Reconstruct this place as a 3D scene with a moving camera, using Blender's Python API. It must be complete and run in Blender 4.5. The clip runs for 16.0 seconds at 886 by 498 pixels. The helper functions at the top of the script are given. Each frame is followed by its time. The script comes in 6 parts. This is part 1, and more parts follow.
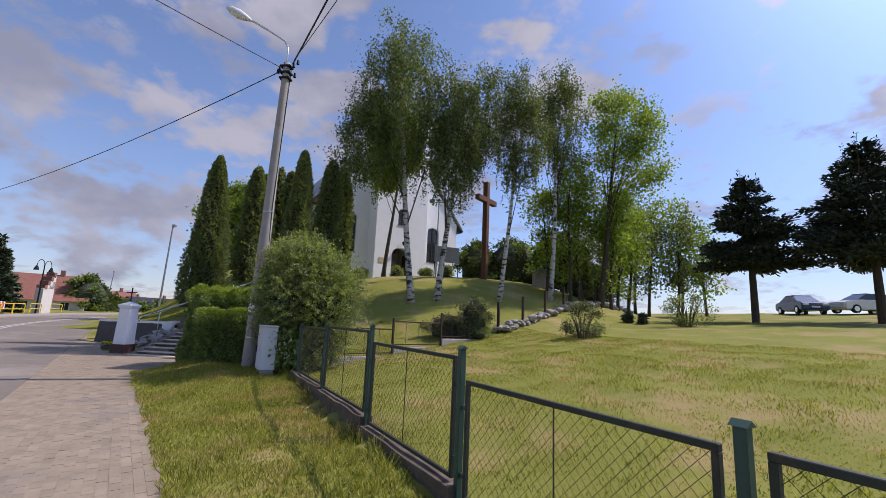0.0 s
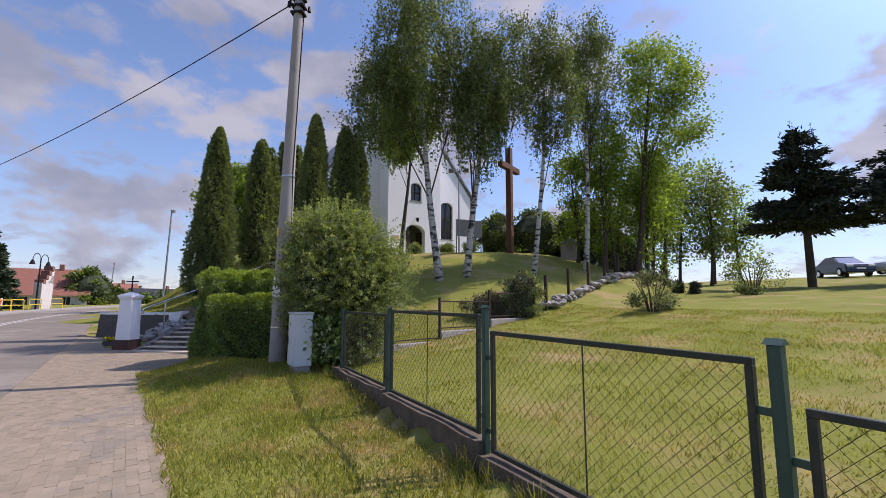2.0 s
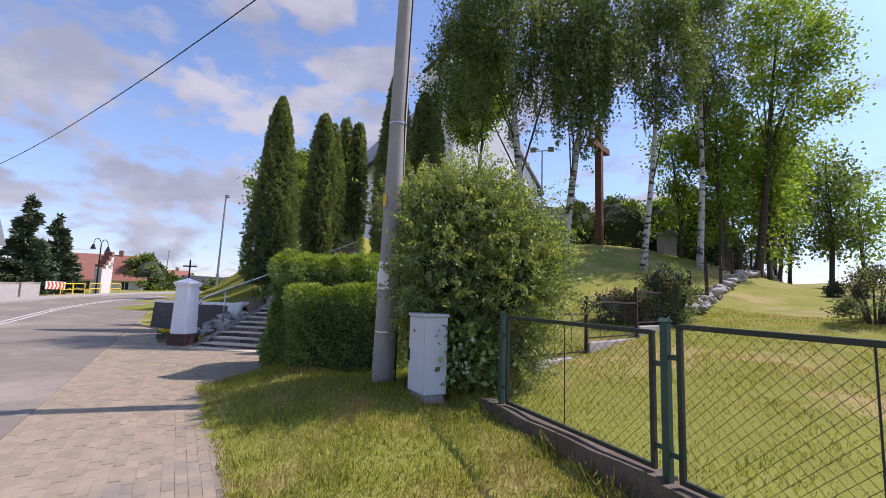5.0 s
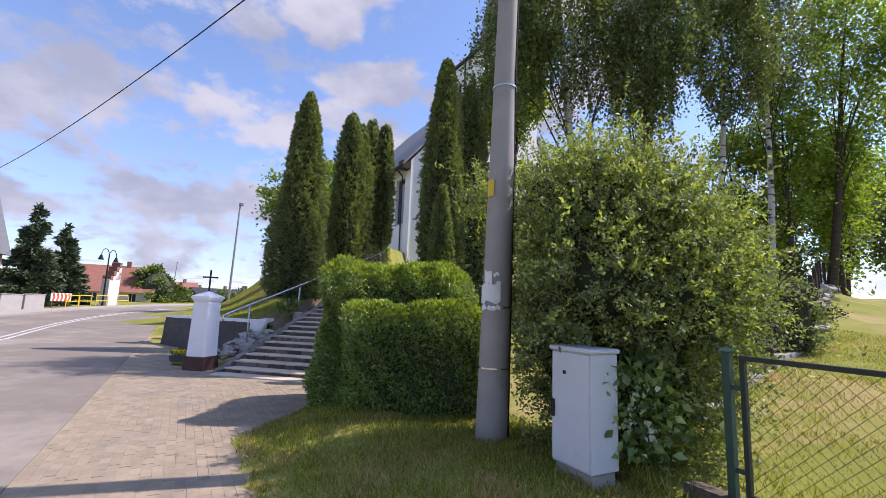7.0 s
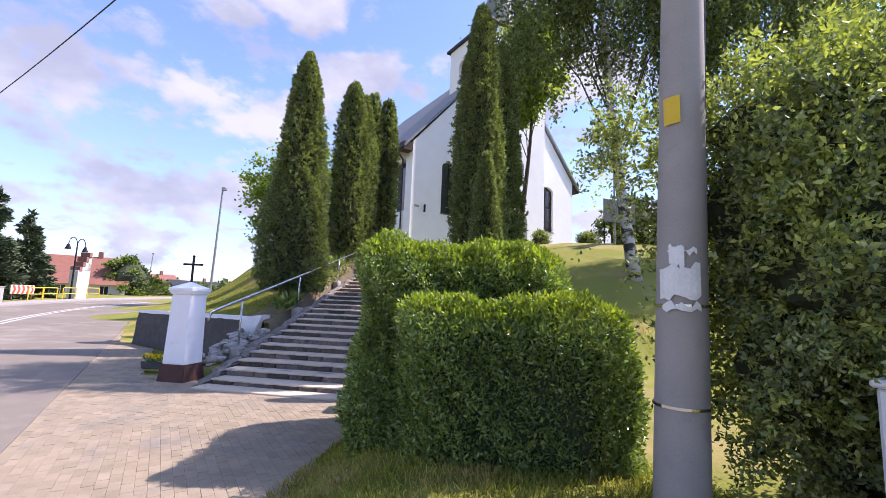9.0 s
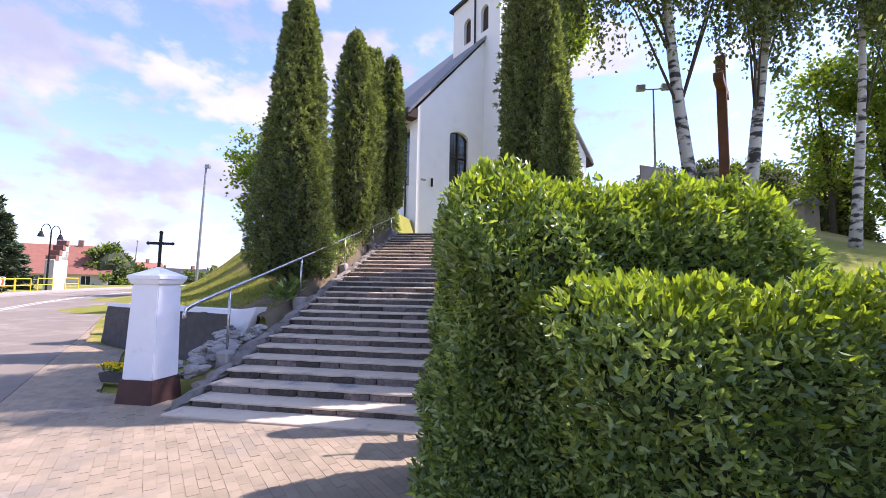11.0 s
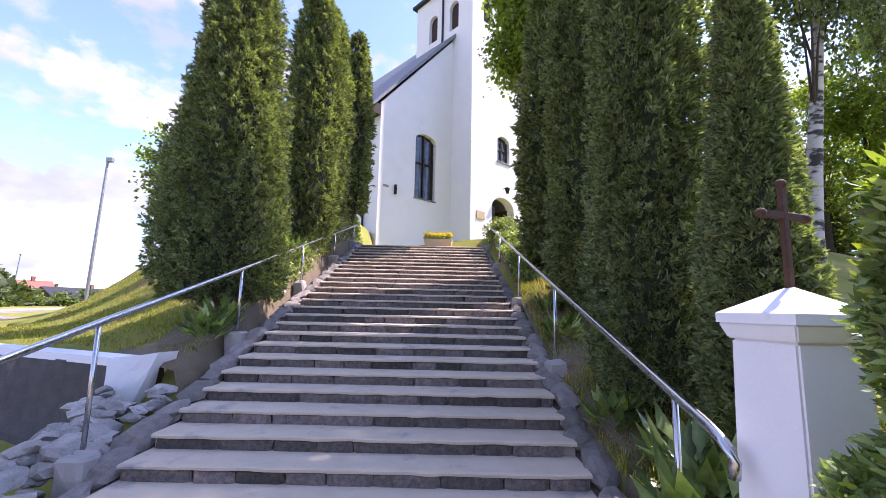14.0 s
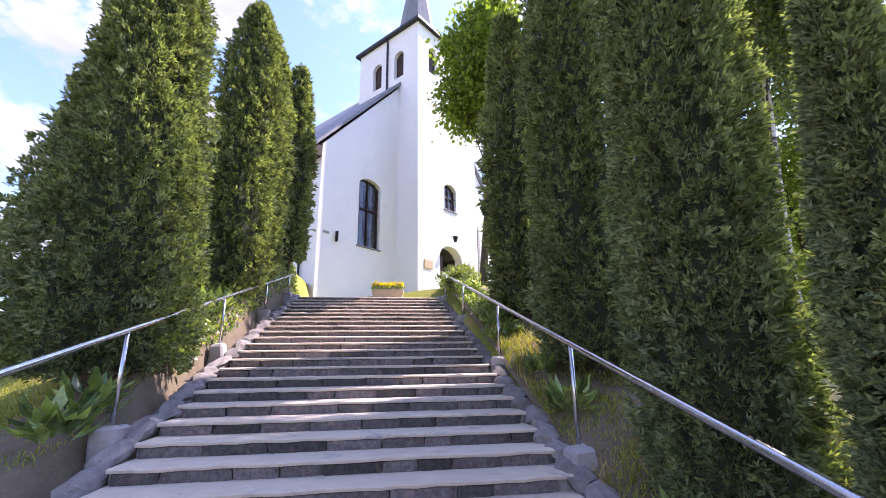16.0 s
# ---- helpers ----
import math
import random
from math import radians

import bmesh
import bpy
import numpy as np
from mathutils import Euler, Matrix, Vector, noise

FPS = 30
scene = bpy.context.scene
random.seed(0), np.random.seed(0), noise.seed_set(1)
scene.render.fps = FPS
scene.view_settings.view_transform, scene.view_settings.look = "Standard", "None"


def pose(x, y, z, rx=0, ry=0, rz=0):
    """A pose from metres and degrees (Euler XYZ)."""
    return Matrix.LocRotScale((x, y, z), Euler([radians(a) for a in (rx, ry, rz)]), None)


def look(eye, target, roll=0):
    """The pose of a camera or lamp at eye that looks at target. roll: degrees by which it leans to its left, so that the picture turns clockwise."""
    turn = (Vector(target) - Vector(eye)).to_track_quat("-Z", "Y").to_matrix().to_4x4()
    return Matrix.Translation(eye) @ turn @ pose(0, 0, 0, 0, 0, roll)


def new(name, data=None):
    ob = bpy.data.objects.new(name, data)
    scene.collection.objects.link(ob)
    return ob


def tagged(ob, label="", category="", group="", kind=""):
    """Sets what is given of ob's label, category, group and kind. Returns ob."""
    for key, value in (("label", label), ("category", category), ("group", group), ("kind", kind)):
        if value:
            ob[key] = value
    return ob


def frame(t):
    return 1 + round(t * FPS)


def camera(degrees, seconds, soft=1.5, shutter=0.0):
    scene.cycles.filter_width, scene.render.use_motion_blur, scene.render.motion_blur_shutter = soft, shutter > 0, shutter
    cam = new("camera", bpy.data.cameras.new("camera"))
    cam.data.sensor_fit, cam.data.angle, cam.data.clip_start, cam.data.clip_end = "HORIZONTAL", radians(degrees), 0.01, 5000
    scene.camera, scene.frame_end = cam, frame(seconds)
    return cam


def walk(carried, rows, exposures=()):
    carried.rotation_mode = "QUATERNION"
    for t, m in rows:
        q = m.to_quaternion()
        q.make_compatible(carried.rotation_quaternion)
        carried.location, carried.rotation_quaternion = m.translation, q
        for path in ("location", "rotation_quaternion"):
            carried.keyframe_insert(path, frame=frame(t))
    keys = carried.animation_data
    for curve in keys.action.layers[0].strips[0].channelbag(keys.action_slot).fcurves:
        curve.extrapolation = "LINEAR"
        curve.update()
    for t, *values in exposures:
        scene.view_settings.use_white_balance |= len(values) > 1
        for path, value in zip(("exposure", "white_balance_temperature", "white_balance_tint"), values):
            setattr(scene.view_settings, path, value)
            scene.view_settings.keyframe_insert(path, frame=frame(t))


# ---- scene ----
cam = camera(91.9, 16.0, soft=0.75)
METRES, EYE, TILT, LEAN, TURN = 18.5, 1.7, 0.0, 0.0, 6.7
ROWS = [
    (0.0, 0.0, 0.0, 0.0, -0.44, 9.79, -2.54),
    (0.5, -0.0171, 0.029, 0.0008, -0.93, 9.2, -1.84),
    (1.0, -0.0388, 0.0538, 0.0001, -0.66, 8.52, -1.83),
    (1.5, -0.0554, 0.0813, -0.0021, -0.49, 7.6, -0.27),
    (2.0, -0.0739, 0.1099, -0.0018, -0.13, 7.04, -0.2),
    (2.5, -0.0947, 0.1351, -0.0013, 0.59, 6.5, -2.07),
    (3.0, -0.11, 0.1671, -0.0003, 1.5, 5.98, -2.02),
    (3.5, -0.1313, 0.1928, -0.0001, 2.33, 5.6, -2.5),
    (4.0, -0.1495, 0.2179, -0.0018, 3.52, 5.47, -2.69),
    (6.5, -0.2609, 0.3309, 0.0035, 5.25, 7.76, -1.52),
    (7.0, -0.2801, 0.3569, 0.0033, 5.25, 7.93, -2.14),
    (7.5, -0.3008, 0.3824, 0.0048, 4.84, 8.53, -2.72),
    (8.0, -0.3188, 0.4103, 0.0064, 3.9, 8.55, -2.45),
    (8.5, -0.341, 0.4363, 0.0053, 3.2, 8.36, -2.72),
    (9.0, -0.3569, 0.4639, 0.003, 2.98, 7.15, -2.21),
    (9.5, -0.3739, 0.4947, 0.0035, 3.12, 4.44, -1.57),
    (12.0, -0.4472, 0.6427, 0.0052, 0.2, 6.22, -1.66),
    (12.5, -0.4625, 0.6711, 0.0065, -1.21, 7.93, -2.25),
    (13.0, -0.4744, 0.7012, 0.0074, -1.16, 8.25, 0.37),
    (13.5, -0.488, 0.7314, 0.0073, -3.88, 8.21, -0.36),
    (14.0, -0.4953, 0.7601, 0.0073, -6.8, 8.06, -1.19),
    (14.5, -0.4987, 0.7871, 0.0112, -11.76, 8.91, -1.03),
    (15.0, -0.5064, 0.8088, 0.013, -14.39, 10.54, -1.08),
    (15.5, -0.5094, 0.8269, 0.013, -14.72, 12.95, -0.15),
    (16.0, -0.5094, 0.8403, 0.0152, -15.06, 15.14, 0.85),
]
walk(cam, [(t, pose(0, 0, EYE, TILT, LEAN, TURN) @ pose(METRES * x, METRES * y, METRES * z, 90 + pitch, roll, yaw)) for t, x, y, z, yaw, pitch, roll in ROWS],
     exposures=[(0.0, 0.2, 6500, 25), (3.5, 0.52, 6500, 25), (7.0, 0.8, 6500, 25), (9.5, 1.25, 6450, 29), (12.5, 1.4, 6450, 32), (16.0, 1.82, 6350, 36)])

# ---- world, sun ----
SUN_AZ, SUN_EL = 25.0, 52.0
world = bpy.data.worlds.new("world")
scene.world = world
world.use_nodes = True
W = world.node_tree.nodes
WL = world.node_tree.links
W.clear()
w_out = W.new("ShaderNodeOutputWorld")
w_bg = W.new("ShaderNodeBackground")
w_sky = W.new("ShaderNodeTexSky")
w_sky.sky_type = "NISHITA"
w_sky.sun_disc = False
w_sky.sun_elevation = radians(SUN_EL)
w_sky.sun_rotation = radians(90 - SUN_AZ)
w_sky.air_density, w_sky.dust_density, w_sky.ozone_density = 1.0, 0.2, 4.0
w_tc = W.new("ShaderNodeTexCoord")
w_sep = W.new("ShaderNodeSeparateXYZ")
WL.new(w_tc.outputs["Generated"], w_sep.inputs[0])


def wmath(op, a, b=None):
    n = W.new("ShaderNodeMath")
    n.operation = op
    for i, v in enumerate((a, b)):
        if v is None:
            continue
        if isinstance(v, (int, float)):
            n.inputs[i].default_value = v
        else:
            WL.new(v, n.inputs[i])
    return n.outputs[0]


w_h = wmath("ADD", wmath("MAXIMUM", w_sep.outputs[2], 0.0), 0.22)
w_u = wmath("DIVIDE", w_sep.outputs[0], w_h)
w_v = wmath("DIVIDE", w_sep.outputs[1], w_h)
w_comb = W.new("ShaderNodeCombineXYZ")
WL.new(w_u, w_comb.inputs[0])
WL.new(w_v, w_comb.inputs[1])


def cloud_layer(scale, lo, hi, detail, seed, rough=0.55, lift=None, along=None):
    n = W.new("ShaderNodeTexNoise")
    n.noise_dimensions = "4D"
    n.inputs["W"].default_value = seed
    n.inputs["Scale"].default_value = scale
    n.inputs["Detail"].default_value = detail
    n.inputs["Roughness"].default_value = rough
    WL.new(along or w_comb.outputs[0], n.inputs["Vector"])
    r = W.new("ShaderNodeMapRange")
    r.interpolation_type = "SMOOTHSTEP"
    r.inputs["From Min"].default_value = lo
    r.inputs["From Max"].default_value = hi
    WL.new(n.outputs[0] if lift is None else wmath("ADD", n.outputs[0], lift), r.inputs["Value"])
    return r.outputs[0]


# bulky cumulus, thickest over the street, and dappled small puffs higher up
w_puff = W.new("ShaderNodeCombineXYZ")
for k, v in enumerate((w_sep.outputs[0], w_sep.outputs[1], wmath("MULTIPLY", w_sep.outputs[2], 1.7))):
    WL.new(v, w_puff.inputs[k])
w_left = wmath("ADD", wmath("MULTIPLY", w_sep.outputs[0], math.cos(radians(142))), wmath("MULTIPLY", w_sep.outputs[1], math.sin(radians(142))))
w_bank = W.new("ShaderNodeMapRange")
w_bank.interpolation_type = "SMOOTHSTEP"
w_bank.inputs["From Min"].default_value, w_bank.inputs["From Max"].default_value, w_bank.inputs["To Max"].default_value = 0.4, 0.93, 0.1
WL.new(w_left, w_bank.inputs["Value"])
w_big = cloud_layer(3.6, 0.55, 0.61, 9, 3.4, 0.5, w_bank.outputs[0], w_puff.outputs[0])
w_small = cloud_layer(5.5, 0.5, 0.64, 6, 8.1, 0.6)
w_veil = cloud_layer(1.3, 0.45, 0.95, 5, 5.2, 0.65)
w_cloud = wmath("MAXIMUM", wmath("MAXIMUM", wmath("MULTIPLY", w_big, 0.95), wmath("MULTIPLY", w_small, 0.6)), wmath("MULTIPLY", w_veil, 0.14))
w_shade = cloud_layer(4.2, 0.38, 0.66, 6, 1.9, 0.55, None, w_puff.outputs[0])
w_ccol = W.new("ShaderNodeMix")
w_ccol.data_type = "RGBA"
w_ccol.inputs[6].default_value = (1.75, 1.98, 2.5, 1)
w_ccol.inputs[7].default_value = (2.9, 3.05, 3.4, 1)
WL.new(w_shade, w_ccol.inputs[0])
# pale haze low over the land
w_haze = W.new("ShaderNodeMapRange")
w_haze.interpolation_type = "SMOOTHSTEP"
w_haze.inputs["From Min"].default_value = 0.34
w_haze.inputs["From Max"].default_value = -0.02
w_haze.inputs["To Max"].default_value = 0.42
WL.new(w_sep.outputs[2], w_haze.inputs["Value"])
w_hmix = W.new("ShaderNodeMix")
w_hmix.data_type = "RGBA"
w_hmix.inputs[7].default_value = (1.35, 1.65, 2.55, 1)
WL.new(w_haze.outputs[0], w_hmix.inputs[0])
WL.new(w_sky.outputs[0], w_hmix.inputs[6])
w_mix = W.new("ShaderNodeMix")
w_mix.data_type = "RGBA"
WL.new(w_cloud, w_mix.inputs[0])
WL.new(w_hmix.outputs[2], w_mix.inputs[6])
WL.new(w_ccol.outputs[2], w_mix.inputs[7])
# thin cloud and haze scatter more light near the sun
w_sunward = W.new("ShaderNodeVectorMath")
w_sunward.operation = "DOT_PRODUCT"
WL.new(w_tc.outputs["Generated"], w_sunward.inputs[0])
w_sunward.inputs[1].default_value = (math.cos(radians(SUN_AZ)) * math.cos(radians(SUN_EL)), math.sin(radians(SUN_AZ)) * math.cos(radians(SUN_EL)), math.sin(radians(SUN_EL)))
w_glow = wmath("ADD", wmath("MULTIPLY", wmath("POWER", wmath("MAXIMUM", w_sunward.outputs["Value"], 0.0), 12.0), 3.0), 1.0)
w_scale = W.new("ShaderNodeVectorMath")
w_scale.operation = "SCALE"
WL.new(w_mix.outputs[2], w_scale.inputs[0])
WL.new(w_glow, w_scale.inputs["Scale"])
WL.new(w_scale.outputs[0], w_bg.inputs[0])
w_bg.inputs[1].default_value = 0.138
WL.new(w_bg.outputs[0], w_out.inputs[0])

sun_data = bpy.data.lights.new("sun", "SUN")
sun_data.energy, sun_data.angle, sun_data.color = 3.8, radians(0.5), (1.0, 0.95, 0.86)
sun = new("sun", sun_data)
sun_dir = Vector((math.cos(radians(SUN_AZ)) * math.cos(radians(SUN_EL)), math.sin(radians(SUN_AZ)) * math.cos(radians(SUN_EL)), math.sin(radians(SUN_EL))))
sun.matrix_world = look(sun_dir * 60, (0, 0, 0))

# ---- materials ----


def mat(name, c1, c2=None, rough=0.8, scale=8.0, fine=60.0, bump=0.2, metal=0.0, spec=0.3, island=0.0, dist=0.01, stain=None, stain_scale=1.2, stain_lo=0.52, obj_rand=0.0, translucent=0.0):
    """A surface with two scales of mottling, fine relief and, if asked, stains or a shift from piece to piece."""
    m = bpy.data.materials.new(name)
    m.use_nodes = True
    N, L = m.node_tree.nodes, m.node_tree.links
    bsdf = N["Principled BSDF"]
    tc = N.new("ShaderNodeTexCoord")
    geo = N.new("ShaderNodeNewGeometry")
    n1 = N.new("ShaderNodeTexNoise")
    n1.inputs["Scale"].default_value, n1.inputs["Detail"].default_value = scale, 6
    n2 = N.new("ShaderNodeTexNoise")
    n2.inputs["Scale"].default_value, n2.inputs["Detail"].default_value = fine, 4
    for n in (n1, n2):
        L.new(geo.outputs["Position"], n.inputs["Vector"])
    c2 = c2 or tuple(v * 0.72 for v in c1)
    ramp = N.new("ShaderNodeMapRange")
    ramp.inputs["From Min"].default_value, ramp.inputs["From Max"].default_value = 0.3, 0.7
    add = N.new("ShaderNodeMath")
    add.operation = "MULTIPLY_ADD"
    add.inputs[1].default_value, add.inputs[2].default_value = 0.45, 0.0
    L.new(n2.outputs[0], add.inputs[0])
    mul = N.new("ShaderNodeMath")
    mul.operation = "MULTIPLY_ADD"
    mul.inputs[1].default_value = 0.55
    L.new(n1.outputs[0], mul.inputs[0])
    L.new(add.outputs[0], mul.inputs[2])
    L.new(mul.outputs[0], ramp.inputs["Value"])
    mix = N.new("ShaderNodeMix")
    mix.data_type = "RGBA"
    mix.inputs[6].default_value, mix.inputs[7].default_value = (*c2, 1), (*c1, 1)
    L.new(ramp.outputs[0], mix.inputs[0])
    col = mix.outputs[2]
    if stain:
        n3 = N.new("ShaderNodeTexNoise")
        n3.inputs["Scale"].default_value, n3.inputs["Detail"].default_value = stain_scale, 7
        n3.inputs["Roughness"].default_value = 0.65
        L.new(geo.outputs["Position"], n3.inputs["Vector"])
        r3 = N.new("ShaderNodeMapRange")
        r3.inputs["From Min"].default_value, r3.inputs["From Max"].default_value = stain_lo, stain_lo + 0.14
        L.new(n3.outputs[0], r3.inputs["Value"])
        mx = N.new("ShaderNodeMix")
        mx.data_type = "RGBA"
        mx.inputs[7].default_value = (*stain, 1)
        L.new(r3.outputs[0], mx.inputs[0])
        L.new(col, mx.inputs[6])
        col = mx.outputs[2]
    if island or obj_rand:
        if island:
            src, amount = geo.outputs["Random Per Island"], island
        else:
            src, amount = N.new("ShaderNodeObjectInfo").outputs["Random"], obj_rand
        hsv = N.new("ShaderNodeHueSaturation")
        r = N.new("ShaderNodeMapRange")
        r.inputs["To Min"].default_value, r.inputs["To Max"].default_value = 1 - amount, 1 + amount
        L.new(src, r.inputs["Value"])
        L.new(r.outputs[0], hsv.inputs["Value"])
        h = N.new("ShaderNodeMapRange")
        h.inputs["To Min"].default_value, h.inputs["To Max"].default_value = 0.5 + 0.035 * amount, 0.5 - 0.05 * amount
        L.new(src, h.inputs["Value"])
        L.new(h.outputs[0], hsv.inputs["Hue"])
        L.new(col, hsv.inputs["Color"])
        col = hsv.outputs[0]
    L.new(col, bsdf.inputs["Base Color"])
    bsdf.inputs["Roughness"].default_value = rough
    bsdf.inputs["Metallic"].default_value = metal
    bsdf.inputs["Specular IOR Level"].default_value = spec
    if bump:
        b = N.new("ShaderNodeBump")
        b.inputs["Strength"].default_value, b.inputs["Distance"].default_value = bump, dist
        L.new(mul.outputs[0], b.inputs["Height"])
        L.new(b.outputs[0], bsdf.inputs["Normal"])
    if translucent:
        tr = N.new("ShaderNodeBsdfTranslucent")
        tcol = N.new("ShaderNodeMix")
        tcol.data_type, tcol.blend_type = "RGBA", "MULTIPLY"
        tcol.inputs[0].default_value = 1.0
        tcol.inputs[7].default_value = (1.5, 1.6, 0.5, 1)
        L.new(col, tcol.inputs[6])
        L.new(tcol.outputs[2], tr.inputs["Color"])
        ms = N.new("ShaderNodeMixShader")
        ms.inputs[0].default_value = translucent
        L.new(bsdf.outputs[0], ms.inputs[1])
        L.new(tr.outputs[0], ms.inputs[2])
        L.new(ms.outputs[0], N["Material Output"].inputs["Surface"])
    return m


M_lawn = mat("lawn", (0.235, 0.235, 0.05), (0.145, 0.16, 0.032), 0.95, 0.8, 30, 0.5, spec=0.1, dist=0.03, stain=(0.3, 0.235, 0.1), stain_scale=0.5, stain_lo=0.5)
M_blade = mat("grass blades", (0.32, 0.32, 0.075), (0.16, 0.185, 0.036), 0.8, 1.2, 20, 0, spec=0.15, island=0.5, translucent=0.35, stain=(0.34, 0.27, 0.11), stain_scale=1.0, stain_lo=0.49)
M_asphalt = mat("asphalt", (0.215, 0.183, 0.15), (0.155, 0.134, 0.113), 0.88, 1.6, 180, 0.35, spec=0.25, dist=0.004, stain=(0.27, 0.235, 0.195), stain_scale=0.35, stain_lo=0.5)
M_linepaint = mat("road paint", (0.55, 0.54, 0.52), (0.36, 0.345, 0.33), 0.75, 6, 90, 0.1, stain=(0.24, 0.22, 0.2), stain_scale=2.5, stain_lo=0.55)
M_paver = mat("paving block", (0.33, 0.265, 0.185), (0.195, 0.16, 0.115), 0.9, 3, 140, 0.45, dist=0.005, obj_rand=0.1, stain=(0.2, 0.175, 0.145), stain_scale=0.9, stain_lo=0.53)
M_paver_far = mat("paving blocks joined", (0.33, 0.265, 0.185), (0.195, 0.16, 0.115), 0.9, 3, 140, 0.45, dist=0.005, island=0.1, stain=(0.2, 0.175, 0.145), stain_scale=0.9, stain_lo=0.53)
M_sand = mat("joint sand", (0.33, 0.255, 0.185), (0.25, 0.195, 0.145), 0.95, 10, 120, 0.3)
M_kerb = mat("kerb concrete", (0.36, 0.33, 0.3), (0.26, 0.24, 0.22), 0.9, 6, 90, 0.3)
M_white = mat("white render", (0.82, 0.82, 0.83), (0.76, 0.76, 0.78), 0.9, 1.5, 70, 0.12, spec=0.2, dist=0.004, stain=(0.72, 0.71, 0.71), stain_scale=0.8, stain_lo=0.6)
M_whitepaint = mat("white limewash", (0.84, 0.84, 0.86), (0.78, 0.78, 0.8), 0.85, 4, 60, 0.2, spec=0.2, dist=0.006, stain=(0.66, 0.66, 0.66), stain_scale=3, stain_lo=0.63)
M_plinth = mat("dark red plinth paint", (0.105, 0.05, 0.04), (0.06, 0.03, 0.026), 0.7, 6, 60, 0.25, stain=(0.15, 0.11, 0.09), stain_scale=5, stain_lo=0.6)
M_darkstone = mat("grey riser stone", (0.19, 0.16, 0.14), (0.045, 0.04, 0.037), 0.85, 22, 90, 1.0, dist=0.015, obj_rand=0.5, stain=(0.24, 0.17, 0.13), stain_scale=9, stain_lo=0.57)
M_tread = mat("cement tread", (0.57, 0.475, 0.36), (0.45, 0.375, 0.285), 0.9, 5, 80, 0.35, dist=0.006, stain=(0.27, 0.25, 0.235), stain_scale=2.2, stain_lo=0.56)
M_kerbstone = mat("fieldstone", (0.25, 0.222, 0.195), (0.12, 0.106, 0.095), 0.9, 9, 60, 0.7, dist=0.015, obj_rand=0.25)
M_wallrender = mat("dark wall render", (0.115, 0.105, 0.1), (0.06, 0.055, 0.055), 0.9, 5, 50, 0.8, dist=0.02, stain=(0.2, 0.16, 0.14), stain_scale=3, stain_lo=0.62)
M_palestone = mat("pale fieldstone", (0.36, 0.34, 0.31), (0.2, 0.185, 0.165), 0.9, 9, 60, 0.7, dist=0.015, obj_rand=0.25)
M_concrete = mat("pole concrete", (0.36, 0.335, 0.31), (0.27, 0.25, 0.235), 0.85, 3, 90, 0.3, dist=0.006, stain=(0.24, 0.23, 0.22), stain_scale=2.5, stain_lo=0.56)
M_wallconc = mat("mossy concrete base", (0.16, 0.125, 0.092), (0.07, 0.055, 0.042), 0.95, 6, 50, 0.8, dist=0.02, stain=(0.17, 0.14, 0.11), stain_scale=5, stain_lo=0.57)
M_green = mat("green fence paint", (0.035, 0.085, 0.065), (0.025, 0.055, 0.042), 0.5, 6, 80, 0.2, spec=0.4, dist=0.003, stain=(0.05, 0.045, 0.035), stain_scale=5, stain_lo=0.6)
M_wire = mat("rusty mesh wire", (0.075, 0.07, 0.045), (0.045, 0.04, 0.03), 0.7, 20, 100, 0, metal=0.3)
M_panel = mat("weathered dark green paint", (0.04, 0.05, 0.036), (0.025, 0.03, 0.023), 0.6, 8, 80, 0.3, stain=(0.07, 0.055, 0.04), stain_scale=6, stain_lo=0.55)
M_steel = mat("stainless steel", (0.62, 0.62, 0.62), (0.5, 0.5, 0.5), 0.22, 6, 200, 0.05, metal=1.0, spec=0.5)
M_cabinet = mat("cabinet enamel", (0.62, 0.64, 0.68), (0.56, 0.58, 0.62), 0.55, 3, 60, 0.08, stain=(0.5, 0.51, 0.53), stain_scale=4, stain_lo=0.62)
M_black = mat("black plastic", (0.02, 0.02, 0.02), None, 0.5, 10, 80, 0.05)
M_iron = mat("wrought iron", (0.022, 0.022, 0.024), None, 0.55, 10, 80, 0.1, metal=0.5)
M_galv = mat("galvanised steel", (0.36, 0.37, 0.38), (0.26, 0.27, 0.28), 0.5, 6, 80, 0.1, metal=0.6)
M_rust = mat("rusted iron", (0.11, 0.05, 0.028), (0.05, 0.03, 0.02), 0.85, 6, 60, 0.4)
M_oldwood = mat("reddish brown wood", (0.17, 0.075, 0.042), (0.1, 0.045, 0.026), 0.7, 3, 60, 0.3)
M_darkwood = mat("dark wood", (0.06, 0.035, 0.025), (0.035, 0.022, 0.016), 0.7, 4, 60, 0.3)
M_slate = mat("roof covering", (0.23, 0.24, 0.26), (0.15, 0.16, 0.175), 0.6, 4, 40, 0.2)
M_redroof = mat("red roof tiles", (0.29, 0.12, 0.085), (0.2, 0.085, 0.06), 0.8, 2, 30, 0.3)
M_gutter = mat("dark gutter", (0.035, 0.035, 0.04), None, 0.5, 6, 60, 0.05)
M_yellow = mat("yellow paint", (0.72, 0.5, 0.03), (0.6, 0.4, 0.03), 0.5, 6, 60, 0.05)
M_redpaint = mat("red paint", (0.6, 0.09, 0.03), (0.5, 0.08, 0.03), 0.5, 6, 60, 0.05)
M_signwhite = mat("white sign paint", (0.8, 0.8, 0.78), None, 0.5, 6, 60, 0.05)
M_bark = mat("grey brown bark", (0.095, 0.075, 0.055), (0.05, 0.04, 0.03), 0.95, 8, 40, 0.9, dist=0.03)
